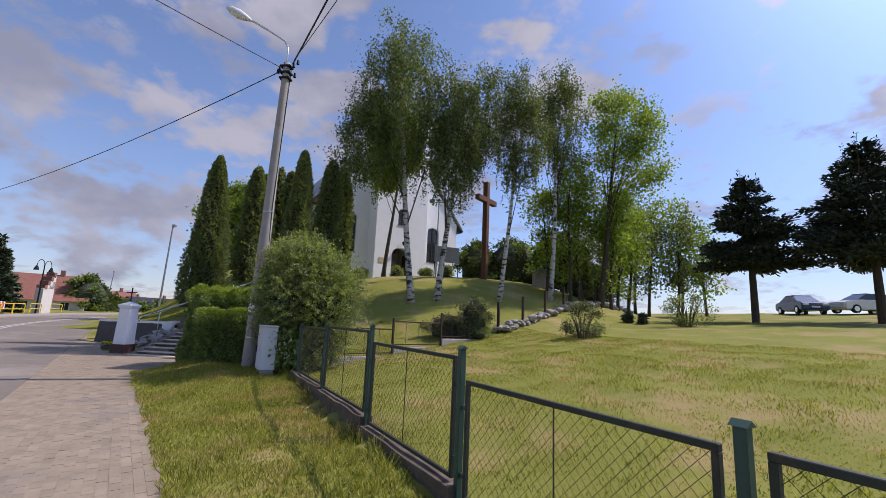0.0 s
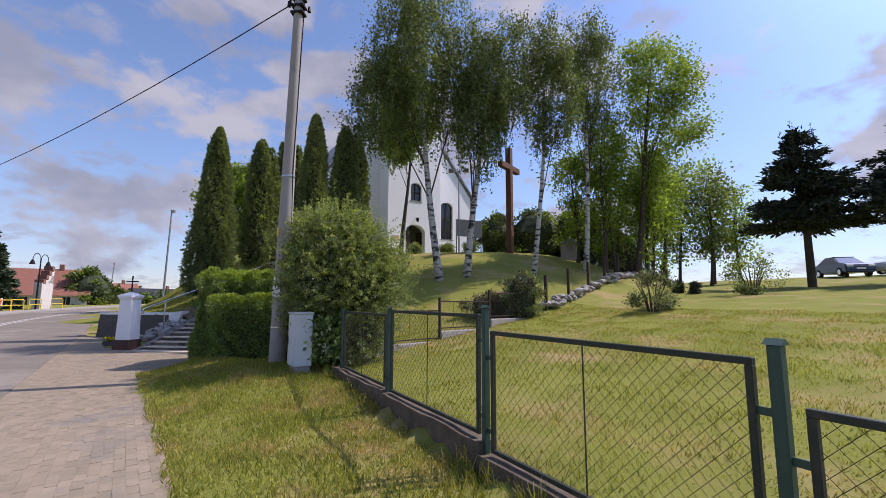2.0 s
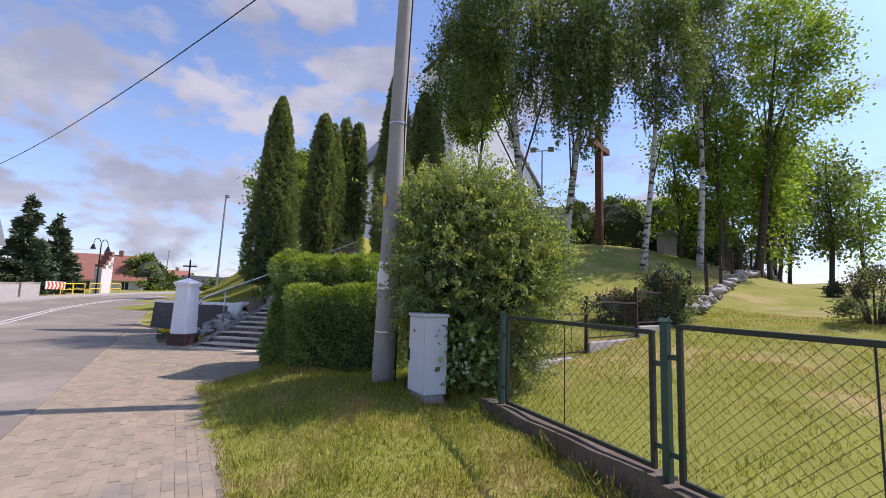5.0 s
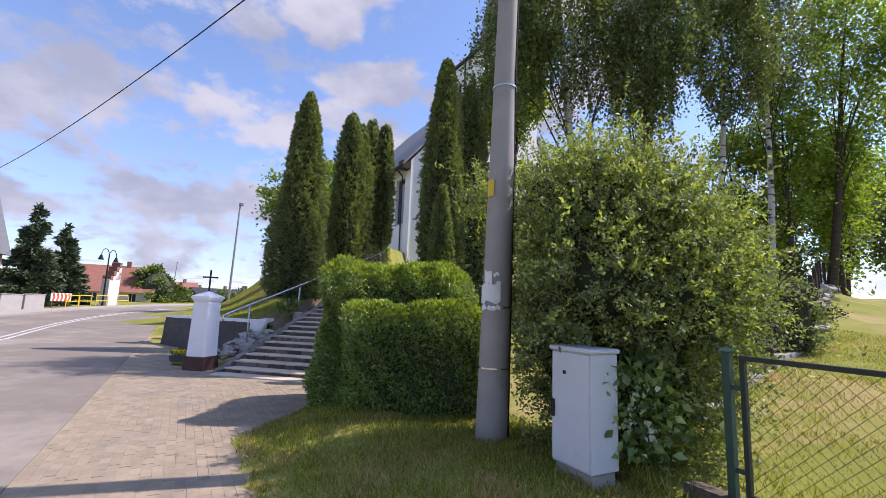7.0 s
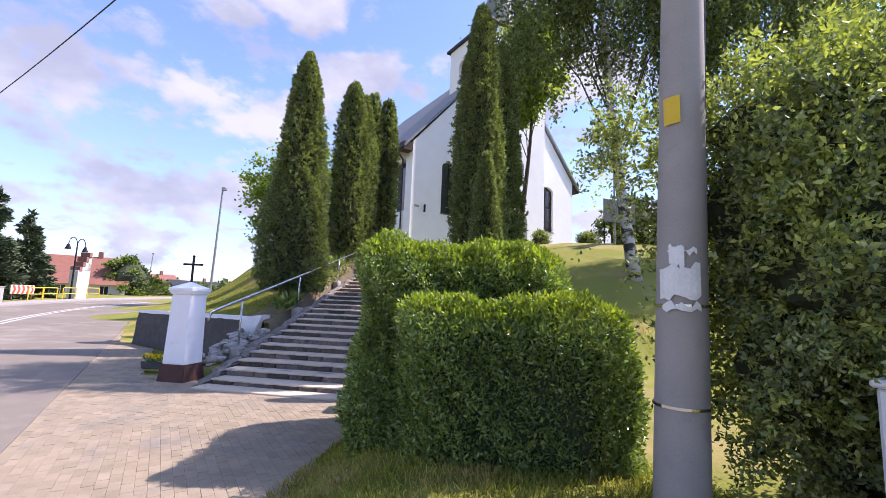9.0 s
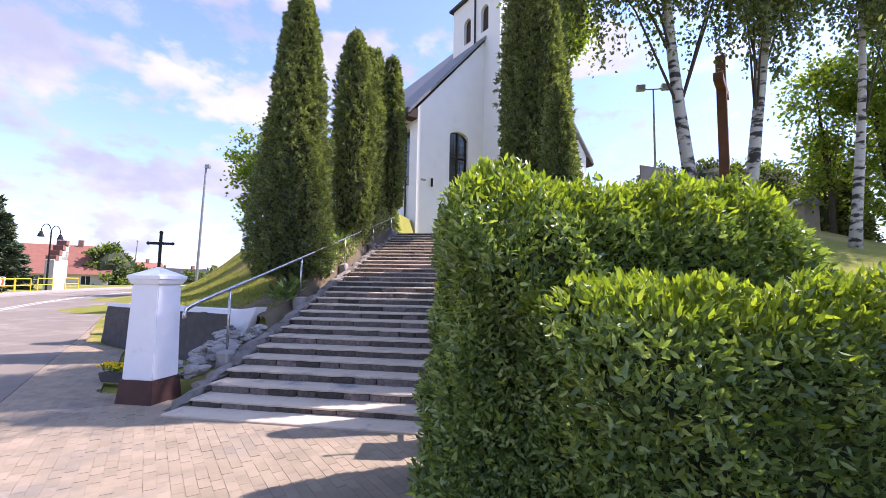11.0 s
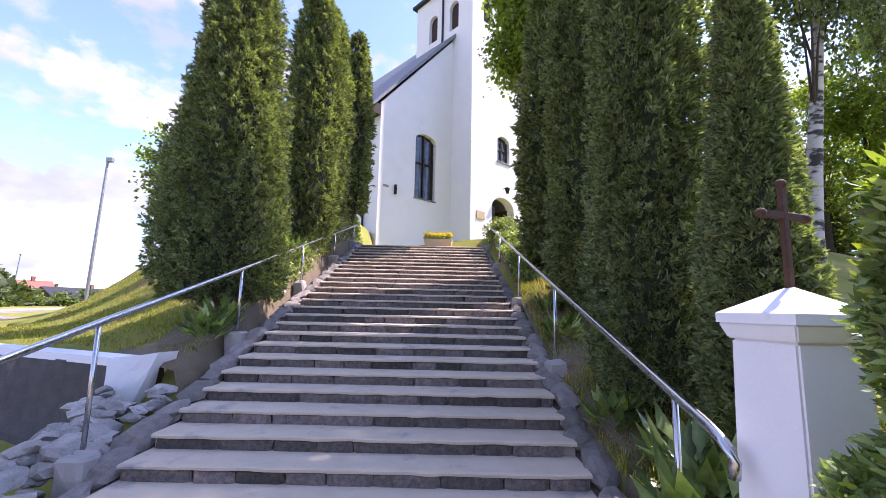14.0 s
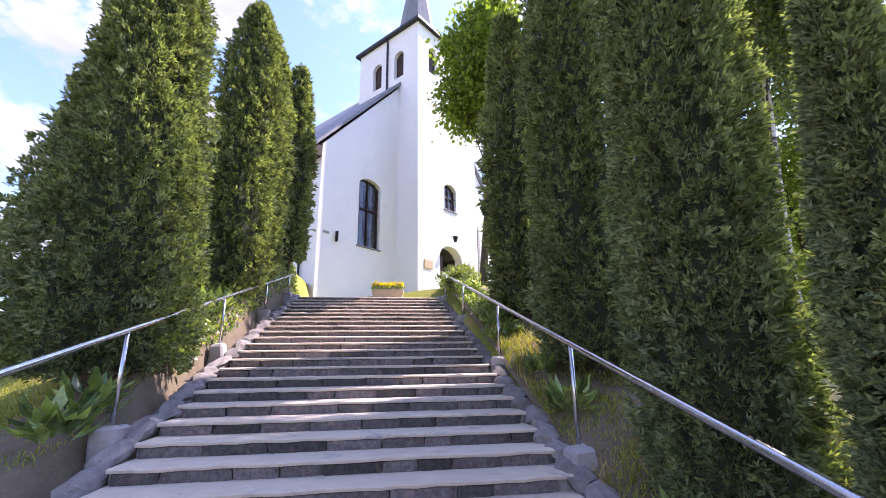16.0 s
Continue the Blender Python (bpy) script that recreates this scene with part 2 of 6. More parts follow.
M_soil = mat("dry soil", (0.19, 0.145, 0.095), (0.1, 0.08, 0.05), 0.98, 4, 40, 0.6, dist=0.02)
M_cream = mat("cream planter plastic", (0.55, 0.42, 0.25), (0.45, 0.33, 0.2), 0.7, 6, 60, 0.1)
M_petal = mat("yellow petals", (0.8, 0.6, 0.02), (0.7, 0.45, 0.01), 0.7, 10, 60, 0, translucent=0.3)
M_whitepetal = mat("white petals", (0.8, 0.82, 0.78), None, 0.7, 10, 60, 0, translucent=0.3)
M_carblue = mat("dark blue car paint", (0.045, 0.06, 0.095), (0.04, 0.055, 0.085), 0.25, 3, 60, 0, metal=0.4, spec=0.6)
M_carwhite = mat("white car paint", (0.75, 0.76, 0.78), None, 0.3, 3, 60, 0, spec=0.5)
M_rubber = mat("black rubber", (0.02, 0.02, 0.02), None, 0.85, 10, 80, 0.1)
M_glassdark = mat("tinted car glass", (0.03, 0.035, 0.04), None, 0.06, 3, 60, 0, spec=0.8)
M_pane = mat("window glass", (0.035, 0.04, 0.05), (0.025, 0.03, 0.035), 0.08, 2, 60, 0, spec=0.8)
M_plaster = mat("pale house plaster", (0.6, 0.57, 0.52), (0.5, 0.47, 0.43), 0.9, 2, 40, 0.1)
M_brickred = mat("red brick", (0.26, 0.13, 0.095), (0.18, 0.09, 0.07), 0.9, 5, 40, 0.3)
M_concwall = mat("pale concrete wall", (0.42, 0.4, 0.38), (0.33, 0.31, 0.3), 0.9, 1.5, 40, 0.2)
# foliage
M_thuja = mat("thuja sprays", (0.22, 0.265, 0.13), (0.11, 0.145, 0.07), 0.8, 2.5, 14, 0, spec=0.2, island=0.55, translucent=0.35, stain=(0.13, 0.12, 0.06), stain_scale=1.3, stain_lo=0.64)
# dark green puts the shade inside crowns, hedge and bushes into the colour
M_shadecore = mat("thuja shade", (0.055, 0.068, 0.035), (0.032, 0.04, 0.021), 0.95, 6, 30, 0.8, dist=0.05)
M_hedge = mat("hedge leaves", (0.24, 0.33, 0.11), (0.1, 0.165, 0.05), 0.33, 5, 22, 0, spec=0.55, island=0.6, translucent=0.3)
M_hedgetip = mat("young hedge leaves", (0.26, 0.32, 0.04), (0.18, 0.26, 0.035), 0.45, 3, 30, 0, spec=0.4, island=0.3, translucent=0.4)
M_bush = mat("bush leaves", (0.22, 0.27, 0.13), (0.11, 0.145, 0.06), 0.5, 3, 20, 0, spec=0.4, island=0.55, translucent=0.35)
# pale leaf colour; on the tall bush it also paints in sunlight
M_bushtip_lit = mat("bush pale and sunlit leaves", (0.33, 0.37, 0.12), (0.21, 0.26, 0.075), 0.55, 2, 20, 0, spec=0.3, island=0.4, translucent=0.35)
M_birchleaf = mat("birch leaves", (0.15, 0.195, 0.075), (0.085, 0.12, 0.045), 0.5, 1, 10, 0, spec=0.35, island=0.55, translucent=0.35)
M_lime = mat("bright broad leaves", (0.2, 0.27, 0.06), (0.13, 0.19, 0.04), 0.55, 1, 10, 0, spec=0.3, island=0.4, translucent=0.55)
M_spruce = mat("spruce needles", (0.055, 0.072, 0.048), (0.03, 0.042, 0.028), 0.7, 2, 15, 0, spec=0.2, island=0.4)
M_spruceg = mat("green spruce needles", (0.115, 0.155, 0.085), (0.06, 0.085, 0.045), 0.7, 2, 15, 0, spec=0.2, island=0.4)
M_farleaf = mat("far foliage", (0.115, 0.15, 0.065), (0.08, 0.11, 0.045), 0.7, 0.5, 6, 0, spec=0.2, island=0.4, translucent=0.2)
M_drytwig = mat("dry twigs", (0.12, 0.085, 0.06), (0.08, 0.06, 0.04), 0.9, 4, 30, 0, island=0.3)


def birch_bark():
    m = mat("birch bark", (0.55, 0.53, 0.5), (0.4, 0.38, 0.35), 0.8, 3, 40, 0.3)
    N, L = m.node_tree.nodes, m.node_tree.links
    bsdf = N["Principled BSDF"]
    old = bsdf.inputs["Base Color"].links[0].from_socket
    geo = N.new("ShaderNodeNewGeometry")
    mp = N.new("ShaderNodeMapping")
    mp.inputs["Scale"].default_value = (3.0, 3.0, 7.0)
    L.new(geo.outputs["Position"], mp.inputs["Vector"])
    n = N.new("ShaderNodeTexNoise")
    n.inputs["Scale"].default_value, n.inputs["Detail"].default_value = 1.0, 5
    L.new(mp.outputs[0], n.inputs["Vector"])
    r = N.new("ShaderNodeMapRange")
    r.inputs["From Min"].default_value, r.inputs["From Max"].default_value = 0.5, 0.6
    L.new(n.outputs[0], r.inputs["Value"])
    mx = N.new("ShaderNodeMix")
    mx.data_type = "RGBA"
    mx.inputs[7].default_value = (0.05, 0.045, 0.04, 1)
    L.new(r.outputs[0], mx.inputs[0])
    L.new(old, mx.inputs[6])
    L.new(mx.outputs[2], bsdf.inputs["Base Color"])
    return m


M_birch = birch_bark()

# ---- builders ----


def part(name, bm, material, parent=None, label="", smooth=False):
    """Links a bmesh as one mesh object, under a thing if one is given."""
    me = bpy.data.meshes.new(name)
    bm.to_mesh(me)
    bm.free()
    me.materials.append(material)
    if smooth:
        for p in me.polygons:
            p.use_smooth = True
    ob = new(name, me)
    if parent:
        ob.parent = parent
    if label:
        tagged(ob, label)
    return ob


def thing(name, at=(0, 0, 0), rz=0.0, label="", category="", group="", kind=""):
    ob = new(name)
    ob.matrix_basis = pose(*at, 0, 0, rz)
    ob.empty_display_size = 0.2
    return tagged(ob, label, category, group, kind)


def box(bm, lo, hi, bevel=0.0, m=None):
    r = bmesh.ops.create_cube(bm, size=1)
    vs = r["verts"]
    lo, hi = Vector(lo), Vector(hi)
    for v in vs:
        v.co = Vector(((lo[i] + hi[i]) / 2 + v.co[i] * (hi[i] - lo[i]) for i in range(3)))
    if bevel:
        es = list({e for v in vs for e in v.link_edges})
        out = bmesh.ops.bevel(bm, geom=es, offset=bevel, segments=1, affect="EDGES")
        vs = list({v for f in out["faces"] for v in f.verts} | {v for v in vs if v.is_valid})
    if m is not None:
        bmesh.ops.transform(bm, matrix=m, verts=[v for v in vs if v.is_valid])
    return vs


def boxed(lo, hi, bevel=0.01, m=None):
    bm = bmesh.new()
    box(bm, lo, hi, bevel, m)
    return bm


def tube(bm, pts, radii, sides=8, cap=True):
    """A tapered tube along points."""
    pts = [Vector(p) for p in pts]
    if isinstance(radii, (int, float)):
        radii = [radii] * len(pts)
    rings = []
    for i, p in enumerate(pts):
        a = pts[max(i - 1, 0)]
        b = pts[min(i + 1, len(pts) - 1)]
        d = (b - a).normalized()
        ref = Vector((0, 0, 1)) if abs(d.z) < 0.9 else Vector((1, 0, 0))
        u = d.cross(ref).normalized()
        v = d.cross(u)
        rings.append([bm.verts.new(p + (u * math.cos(k * math.tau / sides) + v * math.sin(k * math.tau / sides)) * radii[i]) for k in range(sides)])
    for r0, r1 in zip(rings, rings[1:]):
        for k in range(sides):
            bm.faces.new((r0[k], r1[k], r1[(k + 1) % sides], r0[(k + 1) % sides]))
    if cap:
        bm.faces.new(rings[0])
        bm.faces.new(rings[-1][::-1])
    return bm


def tubed(pts, radii, sides=8):
    return tube(bmesh.new(), pts, radii, sides)


def prism(outline, depth, m=None):
    """An outline in x, z pushed along y from 0 to depth."""
    bm = bmesh.new()
    a = [bm.verts.new((x, 0, z)) for x, z in outline]
    b = [bm.verts.new((x, depth, z)) for x, z in outline]
    bm.faces.new(a)
    bm.faces.new(b[::-1])
    n = len(a)
    for i in range(n):
        bm.faces.new((a[i], b[i], b[(i + 1) % n], a[(i + 1) % n]))
    bmesh.ops.recalc_face_normals(bm, faces=bm.faces)
    if m is not None:
        bmesh.ops.transform(bm, matrix=m, verts=bm.verts)
    return bm


def quads_object(name, P, U, V, material, parent=None, label="", fold=0.25, pointed=True):
    """Many small leaves: P the stalk's end, U along the leaf, V across it (arrays of n x 3)."""
    n = len(P)
    if pointed:
        Nn = np.cross(U, V)
        Nn /= np.linalg.norm(Nn, axis=1, keepdims=True) + 1e-9
        w = np.linalg.norm(V, axis=1, keepdims=True)
        pts = np.stack([P, P + U * 0.45 + V * 0.5 + Nn * w * fold, P + U, P + U * 0.45 - V * 0.5 + Nn * w * fold], 1)
    else:
        pts = np.stack([P - V * 0.5, P + V * 0.5, P + U + V * 0.3, P + U - V * 0.3], 1)
    me = bpy.data.meshes.new(name)
    me.vertices.add(4 * n)
    me.vertices.foreach_set("co", pts.reshape(-1).astype(np.float32))
    me.loops.add(6 * n)
    idx = np.arange(n)[:, None] * 4 + np.array([[0, 1, 2, 0, 2, 3]])
    me.loops.foreach_set("vertex_index", idx.reshape(-1).astype(np.int32))
    me.polygons.add(2 * n)
    me.polygons.foreach_set("loop_start", np.arange(0, 6 * n, 3, dtype=np.int32))
    me.update(calc_edges=True)
    me.validate()
    me.materials.append(material)
    ob = new(name, me)
    if parent:
        ob.parent = parent
    if label:
        tagged(ob, label)
    return ob


def leaf_object(name, P, U, V, material, parent=None, cup=0.18):
    """Larger leaves with a rounded outline, six points each."""
    n = len(P)
    N = np.cross(U, V)
    N /= np.linalg.norm(N, axis=1, keepdims=True) + 1e-9
    lift = N * np.linalg.norm(V, axis=1, keepdims=True) * cup
    pts = np.stack([P, P + U * 0.3 + V * 0.46 + lift, P + U * 0.3 - V * 0.46 + lift, P + U * 0.68 + V * 0.36 + lift, P + U * 0.68 - V * 0.36 + lift, P + U - lift * 0.6], 1)
    me = bpy.data.meshes.new(name)
    me.vertices.add(6 * n)
    me.vertices.foreach_set("co", pts.reshape(-1).astype(np.float32))
    me.loops.add(12 * n)
    idx = np.arange(n)[:, None] * 6 + np.array([[0, 1, 2, 1, 3, 2, 2, 3, 4, 3, 5, 4]])
    me.loops.foreach_set("vertex_index", idx.reshape(-1).astype(np.int32))
    me.polygons.add(4 * n)
    me.polygons.foreach_set("loop_start", np.arange(0, 12 * n, 3, dtype=np.int32))
    me.update(calc_edges=True)
    me.validate()
    me.materials.append(material)
    ob = new(name, me)
    if parent:
        ob.parent = parent
    return ob


def unit(a):
    return a / (np.linalg.norm(a, axis=-1, keepdims=True) + 1e-9)


def rand_dirs(rng, n):
    return unit(rng.normal(size=(n, 3)))


def leaf_axes(rng, out, length, width, droop=0.0, spread=0.7):
    """Leaf directions that mostly follow out, with scatter."""
    n = len(out)
    U = unit(out + rng.normal(size=(n, 3)) * spread + np.array([0, 0, -droop]))
    V = unit(np.cross(U, rng.normal(size=(n, 3))))
    s = rng.uniform(0.7, 1.25, (n, 1))
    return U * length * s, V * width * s


# ---- the land ----
FN = np.array([0.815, 0.579])      # away from the street, across the fence
F0 = np.array([-1.70, 6.05])
PE0 = np.array([-3.21, 4.22])      # the pavement's inner edge
PD = np.array([-0.69, 0.724])      # along the street
PN = np.array([0.724, 0.69])


def sstep(a):
    a = np.clip(a, 0, 1)
    return a * a * (3 - 2 * a)


def land(x, y):
    """Height of the natural ground."""
    x, y = np.asarray(x, float), np.asarray(y, float)
    d = (x - F0[0]) * FN[0] + (y - F0[1]) * FN[1]
    q = (x - PE0[0]) * PN[0] + (y - PE0[1]) * PN[1]
    along = (x + 25.75) * -0.682 + (y - 18.71) * 0.731
    rise = 0.018 * np.clip(along, 0, 62)
    road = np.where(along > 4, 87.75 - np.hypot(x - 39.07, y - 84.65), (x + 25.75) * 0.731 + (y - 18.71) * 0.682 - 4.65)
    base = np.interp(d, [-50, 0, 9, 17, 26, 42, 60, 200], [0.3, 0.3, 1.38, 2.05, 2.58, 3.85, 3.9, 1.0])
    r = np.hypot(x + 8, y - 36)
    hill = 3.25 * sstep((21.5 - r) / 13.5)
    up = base + hill
    up = np.where(up > 4.5, 4.5 + 0.3 * np.tanh((up - 4.5) / 0.3), up)
    low = 0.02 + (0.10 + 0.17 * sstep((y - 7.5) / 2.5)) * sstep(q / 1.6)
    low = np.where((y > 10.8) & (x < -8.5), low * sstep((x + 9.75) / 0.9), low)
    up = up - 0.17 * sstep((8 - y) / 5) * sstep(1 - d / 6)
    z = np.where(d > 0, up, np.maximum(low, np.minimum(up, 0.05 + hill)))
    z = np.where((d <= 0) & (hill < 0.02), low, z)
    # the bank behind the low retaining wall
    wx, wy = x + 13.9, y - 18.0
    bd = wx * 0.449 + wy * 0.893
    bank = 1.1 * sstep((road - 0.2) / 0.8) + 0.5 * np.clip(bd, 0, 8) * sstep((road - 0.8) / 5.5)
    side = sstep((-13.2 - x) / 0.8)
    z = np.where((bd > 0) & (side > 0), np.maximum(z, bank * side), z)
    z = np.where((bd <= 0.0) & (x < -13.2), np.minimum(z, 0.0), z)
    # street side
    z = np.where((q < 0.0) & (along < 2), -0.08, z)
    z = np.where(along >= 2, np.minimum(z, np.clip(0.35 * road - 0.1, -0.08, 9)), z)
    z = np.where((x < -9.7) & (y < 15.4) & (q < 6), -0.08, z)
    # under the stairs
    st = (x > -13.75) & (x < -9.35) & (y > 15.3) & (y < 27)
    z = np.where(st, np.minimum(z, 0.339 * (y - 15.45) - 0.35), z)
    return z + rise


def relief(x, y, z):
    """Small unevenness of the turf."""
    bumps = 0.03 * np.sin(x * 2.1 + np.sin(y * 1.7)) * np.cos(y * 1.9 + 0.6 * x) + 0.015 * np.sin(5.1 * x + 1.3) * np.sin(4.7 * y)
    return np.where((np.abs(x) < 30) & (y < 45) & (y > -8) & (z > 0.02), bumps, 0)


def land_at(x, y):
    return float(land(x, y))


def build_ground():
    xs = np.concatenate([-np.geomspace(1500, 27, 22), np.arange(-26, 24, 0.3), np.geomspace(24.5, 1500, 26)])
    ys = np.concatenate([-np.geomspace(1500, 7, 16), np.arange(-6, 40, 0.3), np.geomspace(40.5, 1500, 26)])
    X, Y = np.meshgrid(xs, ys, indexing="ij")
    Z = land(X, Y)
    Z = Z + relief(X, Y, Z)
    nx, ny = X.shape
    V = np.stack([X, Y, Z], -1).reshape(-1, 3)
    i = np.arange(nx * ny).reshape(nx, ny)
    F = np.stack([i[:-1, :-1], i[1:, :-1], i[1:, 1:], i[:-1, 1:]], -1).reshape(-1, 4)
    me = bpy.data.meshes.new("ground")
    me.from_pydata(V.tolist(), [], F.tolist())
    me.polygons.foreach_set("use_smooth", [True] * len(F))
    me.materials.append(M_lawn)
    return tagged(new("ground", me), "sunlit mown lawn with dry yellowish patches on a hillside", "lawn", kind="structure")


build_ground()



def soil_bed(x0, x1, y0, y1, label):
    """Bare earth lying on the slope, with a wavy outline."""
    nx, ny = 9, int((y1 - y0) / 0.25)
    bm = bmesh.new()
    rows = []
    for j in range(ny + 1):
        y = y0 + (y1 - y0) * j / ny
        wob = 0.16 * math.sin(2.3 * y) + 0.09 * math.sin(5.9 * y + 1)
        xs = [x0 + wob * (x0 < -12) + (x1 + wob * (x0 > -12) - x0 - wob * (x0 < -12)) * i / nx for i in range(nx + 1)]
        row = []
        for i, x in enumerate(xs):
            z = land_at(x, y)
            edge = i in (0, nx) or j in (0, ny)
            row.append(bm.verts.new((x, y, z + float(relief(x, y, z)) + (-0.03 if edge else 0.035 + 0.03 * noise.noise(Vector((x * 4, y * 4, 0)))))))
        rows.append(row)
    for a, b in zip(rows, rows[1:]):
        for i in range(nx):
            bm.faces.new((a[i], a[i + 1], b[i + 1], b[i]))
    return tagged(part("soil_bed", bm, M_soil, smooth=True), label, "soil", kind="structure")


soil_bed(-15.2, -13.72, 18.1, 27.5, "dry bare soil under the thujas beside the stairs")
soil_bed(-9.3, -7.7, 16.4, 25.5, "dark bare soil under the thujas beside the stairs")

# ---- street ----


def street_line(offset, s0, s1, step=1.0):
    """Points along the street at a distance to the right of its middle line, from s0 to s1 metres."""
    out = []
    x, y, h = -25.75, 18.71, 133.0
    back = []
    for i in range(int(abs(s0) / step) + 1):
        s = -i * step
        back.append((x + s * math.cos(radians(h)), y + s * math.sin(radians(h)), h))
    pts = back[::-1]
    s = 0
    while s < s1:
        x += step * math.cos(radians(h))
        y += step * math.sin(radians(h))
        s += step
        if s > 4:
            h -= 0.62 * step if s < 58 else 0.0
        pts.append((x, y, h))
    for x, y, h in pts:
        out.append((x + offset * math.sin(radians(h)), y - offset * math.cos(radians(h))))
    return out


def ribbon(name, o0, o1, z, material, s0=-60, s1=130, thick=0.05, kind="structure", label="", category=""):
    a, b = street_line(o0, s0, s1), street_line(o1, s0, s1)
    bm = bmesh.new()
    rows = []
    for (ax, ay), (bx, by) in zip(a, b):
        up = z + 0.018 * min(62.0, max(0.0, ((ax + bx) / 2 + 25.75) * -0.682 + ((ay + by) / 2 - 18.71) * 0.731))
        rows.append([bm.verts.new(p) for p in ((ax, ay, up), (bx, by, up), (bx, by, up - thick), (ax, ay, up - thick))])
    for r0, r1 in zip(rows, rows[1:]):
        for k in range(4):
            bm.faces.new((r0[k], r0[(k + 1) % 4], r1[(k + 1) % 4], r1[k]))
    bm.faces.new(rows[0])
    bm.faces.new(rows[-1][::-1])
    bmesh.ops.recalc_face_normals(bm, faces=bm.faces)
    return tagged(part(name, bm, material), label, category, kind=kind)


ribbon("road", -4.2, 4.45, 0.0, M_asphalt, label="worn grey asphalt road bending past the hill", category="road")
ribbon("centre_line", -0.22, -0.10, 0.006, M_linepaint, label="white solid centre line on the asphalt", category="road marking", thick=0.01)
ribbon("centre_line", 0.10, 0.22, 0.006, M_linepaint, label="white solid centre line on the asphalt", category="road marking", thick=0.01)
ribbon("kerb", 4.45, 4.6, 0.012, M_asphalt, s1=60, label="low worn flush kerb along the road", category="kerb", thick=0.2)
ribbon("kerb", -4.35, -4.2, 0.10, M_kerb, label="pale concrete kerb across the road", category="kerb", thick=0.2)
ribbon("far_pavement", -6.4, -4.35, 0.09, M_kerb, label="pale pavement across the road", category="pavement", thick=0.2)

# ---- stairs ----
ST_X0, ST_X1, ST_Y, RISE, RUN, STEPS = -13.36, -9.49, 15.44, 0.1325, 0.393, 29
ST_TOP = ST_Y + RUN * STEPS


def stair_z(y):
    return max(0.0, min(STEPS * RISE, (y - ST_Y) * RISE / RUN))


def build_stairs():
    st = thing("stairs", (0, 0, 0), 0, "long outdoor stairs with dark stone risers and worn cement treads", "stairs", kind="structure")
    rng = random.Random(5)
    outline = [(ST_Y + 0.03, -0.2)]
    for i in range(STEPS):
        outline += [(ST_Y + i * RUN + 0.05, i * RISE - 0.002), (ST_Y + i * RUN + 0.05, (i + 1) * RISE - 0.05)]
    outline += [(ST_TOP + 0.2, STEPS * RISE - 0.05), (ST_TOP + 0.2, -0.2)]
    bm = prism([(y, z) for y, z in outline], ST_X1 - ST_X0, Matrix(((0, 1, 0, ST_X0), (1, 0, 0, 0), (0, 0, 1, 0), (0, 0, 0, 1))))
    part("core", bm, M_kerb, st)
    for i in range(STEPS):
        y, z = ST_Y + i * RUN, (i + 1) * RISE
        bm = bmesh.new()
        n = 26
        depth = RUN + 0.05 if i < STEPS - 1 else 0.9
        front = [ST_X0 + (ST_X1 - ST_X0) * k / n for k in range(n + 1)]
        rows = []
        for k, x in enumerate(front):
            wob = rng.uniform(-0.012, 0.012)
            dz = rng.uniform(-0.006, 0.004)
            rows.append([bm.verts.new(p) for p in ((x, y - 0.015 + wob, z - 0.034 + dz), (x, y - 0.018 + wob, z - 0.012 + dz), (x, y + 0.004 + wob, z + dz * 0.5), (x, y + depth, z + 0.002), (x, y + depth, z - 0.034))])
        for r0, r1 in zip(rows, rows[1:]):
            for k in range(5):
                bm.faces.new((r0[k], r0[(k + 1) % 5], r1[(k + 1) % 5], r1[k]))
        bm.faces.new(rows[0][::-1])
        bm.faces.new(rows[-1])
        bmesh.ops.recalc_face_normals(bm, faces=bm.faces)
        part("tread", bm, M_tread, st)
    # landing slab at the foot
    bm = boxed((ST_X0 - 0.1, ST_Y - 0.42, -0.06), (ST_X1 + 0.1, ST_Y + 0.02, 0.03), 0.012)
    part("foot_slab", bm, M_tread, st)
    return st


stairs = build_stairs()


def stone_mesh(seed, squash=0.12):
    bm = bmesh.new()
    box(bm, (-0.5, -0.5, -0.5), (0.5, 0.5, 0.5), 0.1)
    rg = random.Random(seed)
    for v in bm.verts:
        v.co += Vector((rg.uniform(-1, 1), rg.uniform(-1, 1), rg.uniform(-1, 1))) * squash * 0.5
    me = bpy.data.meshes.new("stone")
    bm.to_mesh(me)
    bm.free()
    return me


def rock_mesh(seed):
    bm = bmesh.new()
    bmesh.ops.create_icosphere(bm, subdivisions=2, radius=0.5)
    off = Vector((seed * 3.7, seed * 1.3, 0))
    for v in bm.verts:
        v.co *= 1 + 0.5 * noise.noise(v.co * 2.4 + off) + 0.16 * noise.noise(v.co * 7 + off)
        v.co.z *= 0.8
    me = bpy.data.meshes.new("stone")
    bm.to_mesh(me)
    bm.free()
    return me


STONES = [stone_mesh(i, 0.05) for i in range(6)]
ROCKS = [rock_mesh(i) for i in range(7)]
for me in STONES:
    me.materials.append(M_darkstone)
for me in ROCKS:
    me.materials.append(M_kerbstone)


def piece(name, me, m, parent=None, label=""):
    ob = new(name, me)
    if parent:
        ob.parent = parent
    ob.matrix_basis = m
    return tagged(ob, label) if label else ob


def sized(x, y, z, sx, sy, sz, rx=0, ry=0, rz=0):
    return pose(x, y, z, rx, ry, rz) @ Matrix.Diagonal((sx, sy, sz, 1))


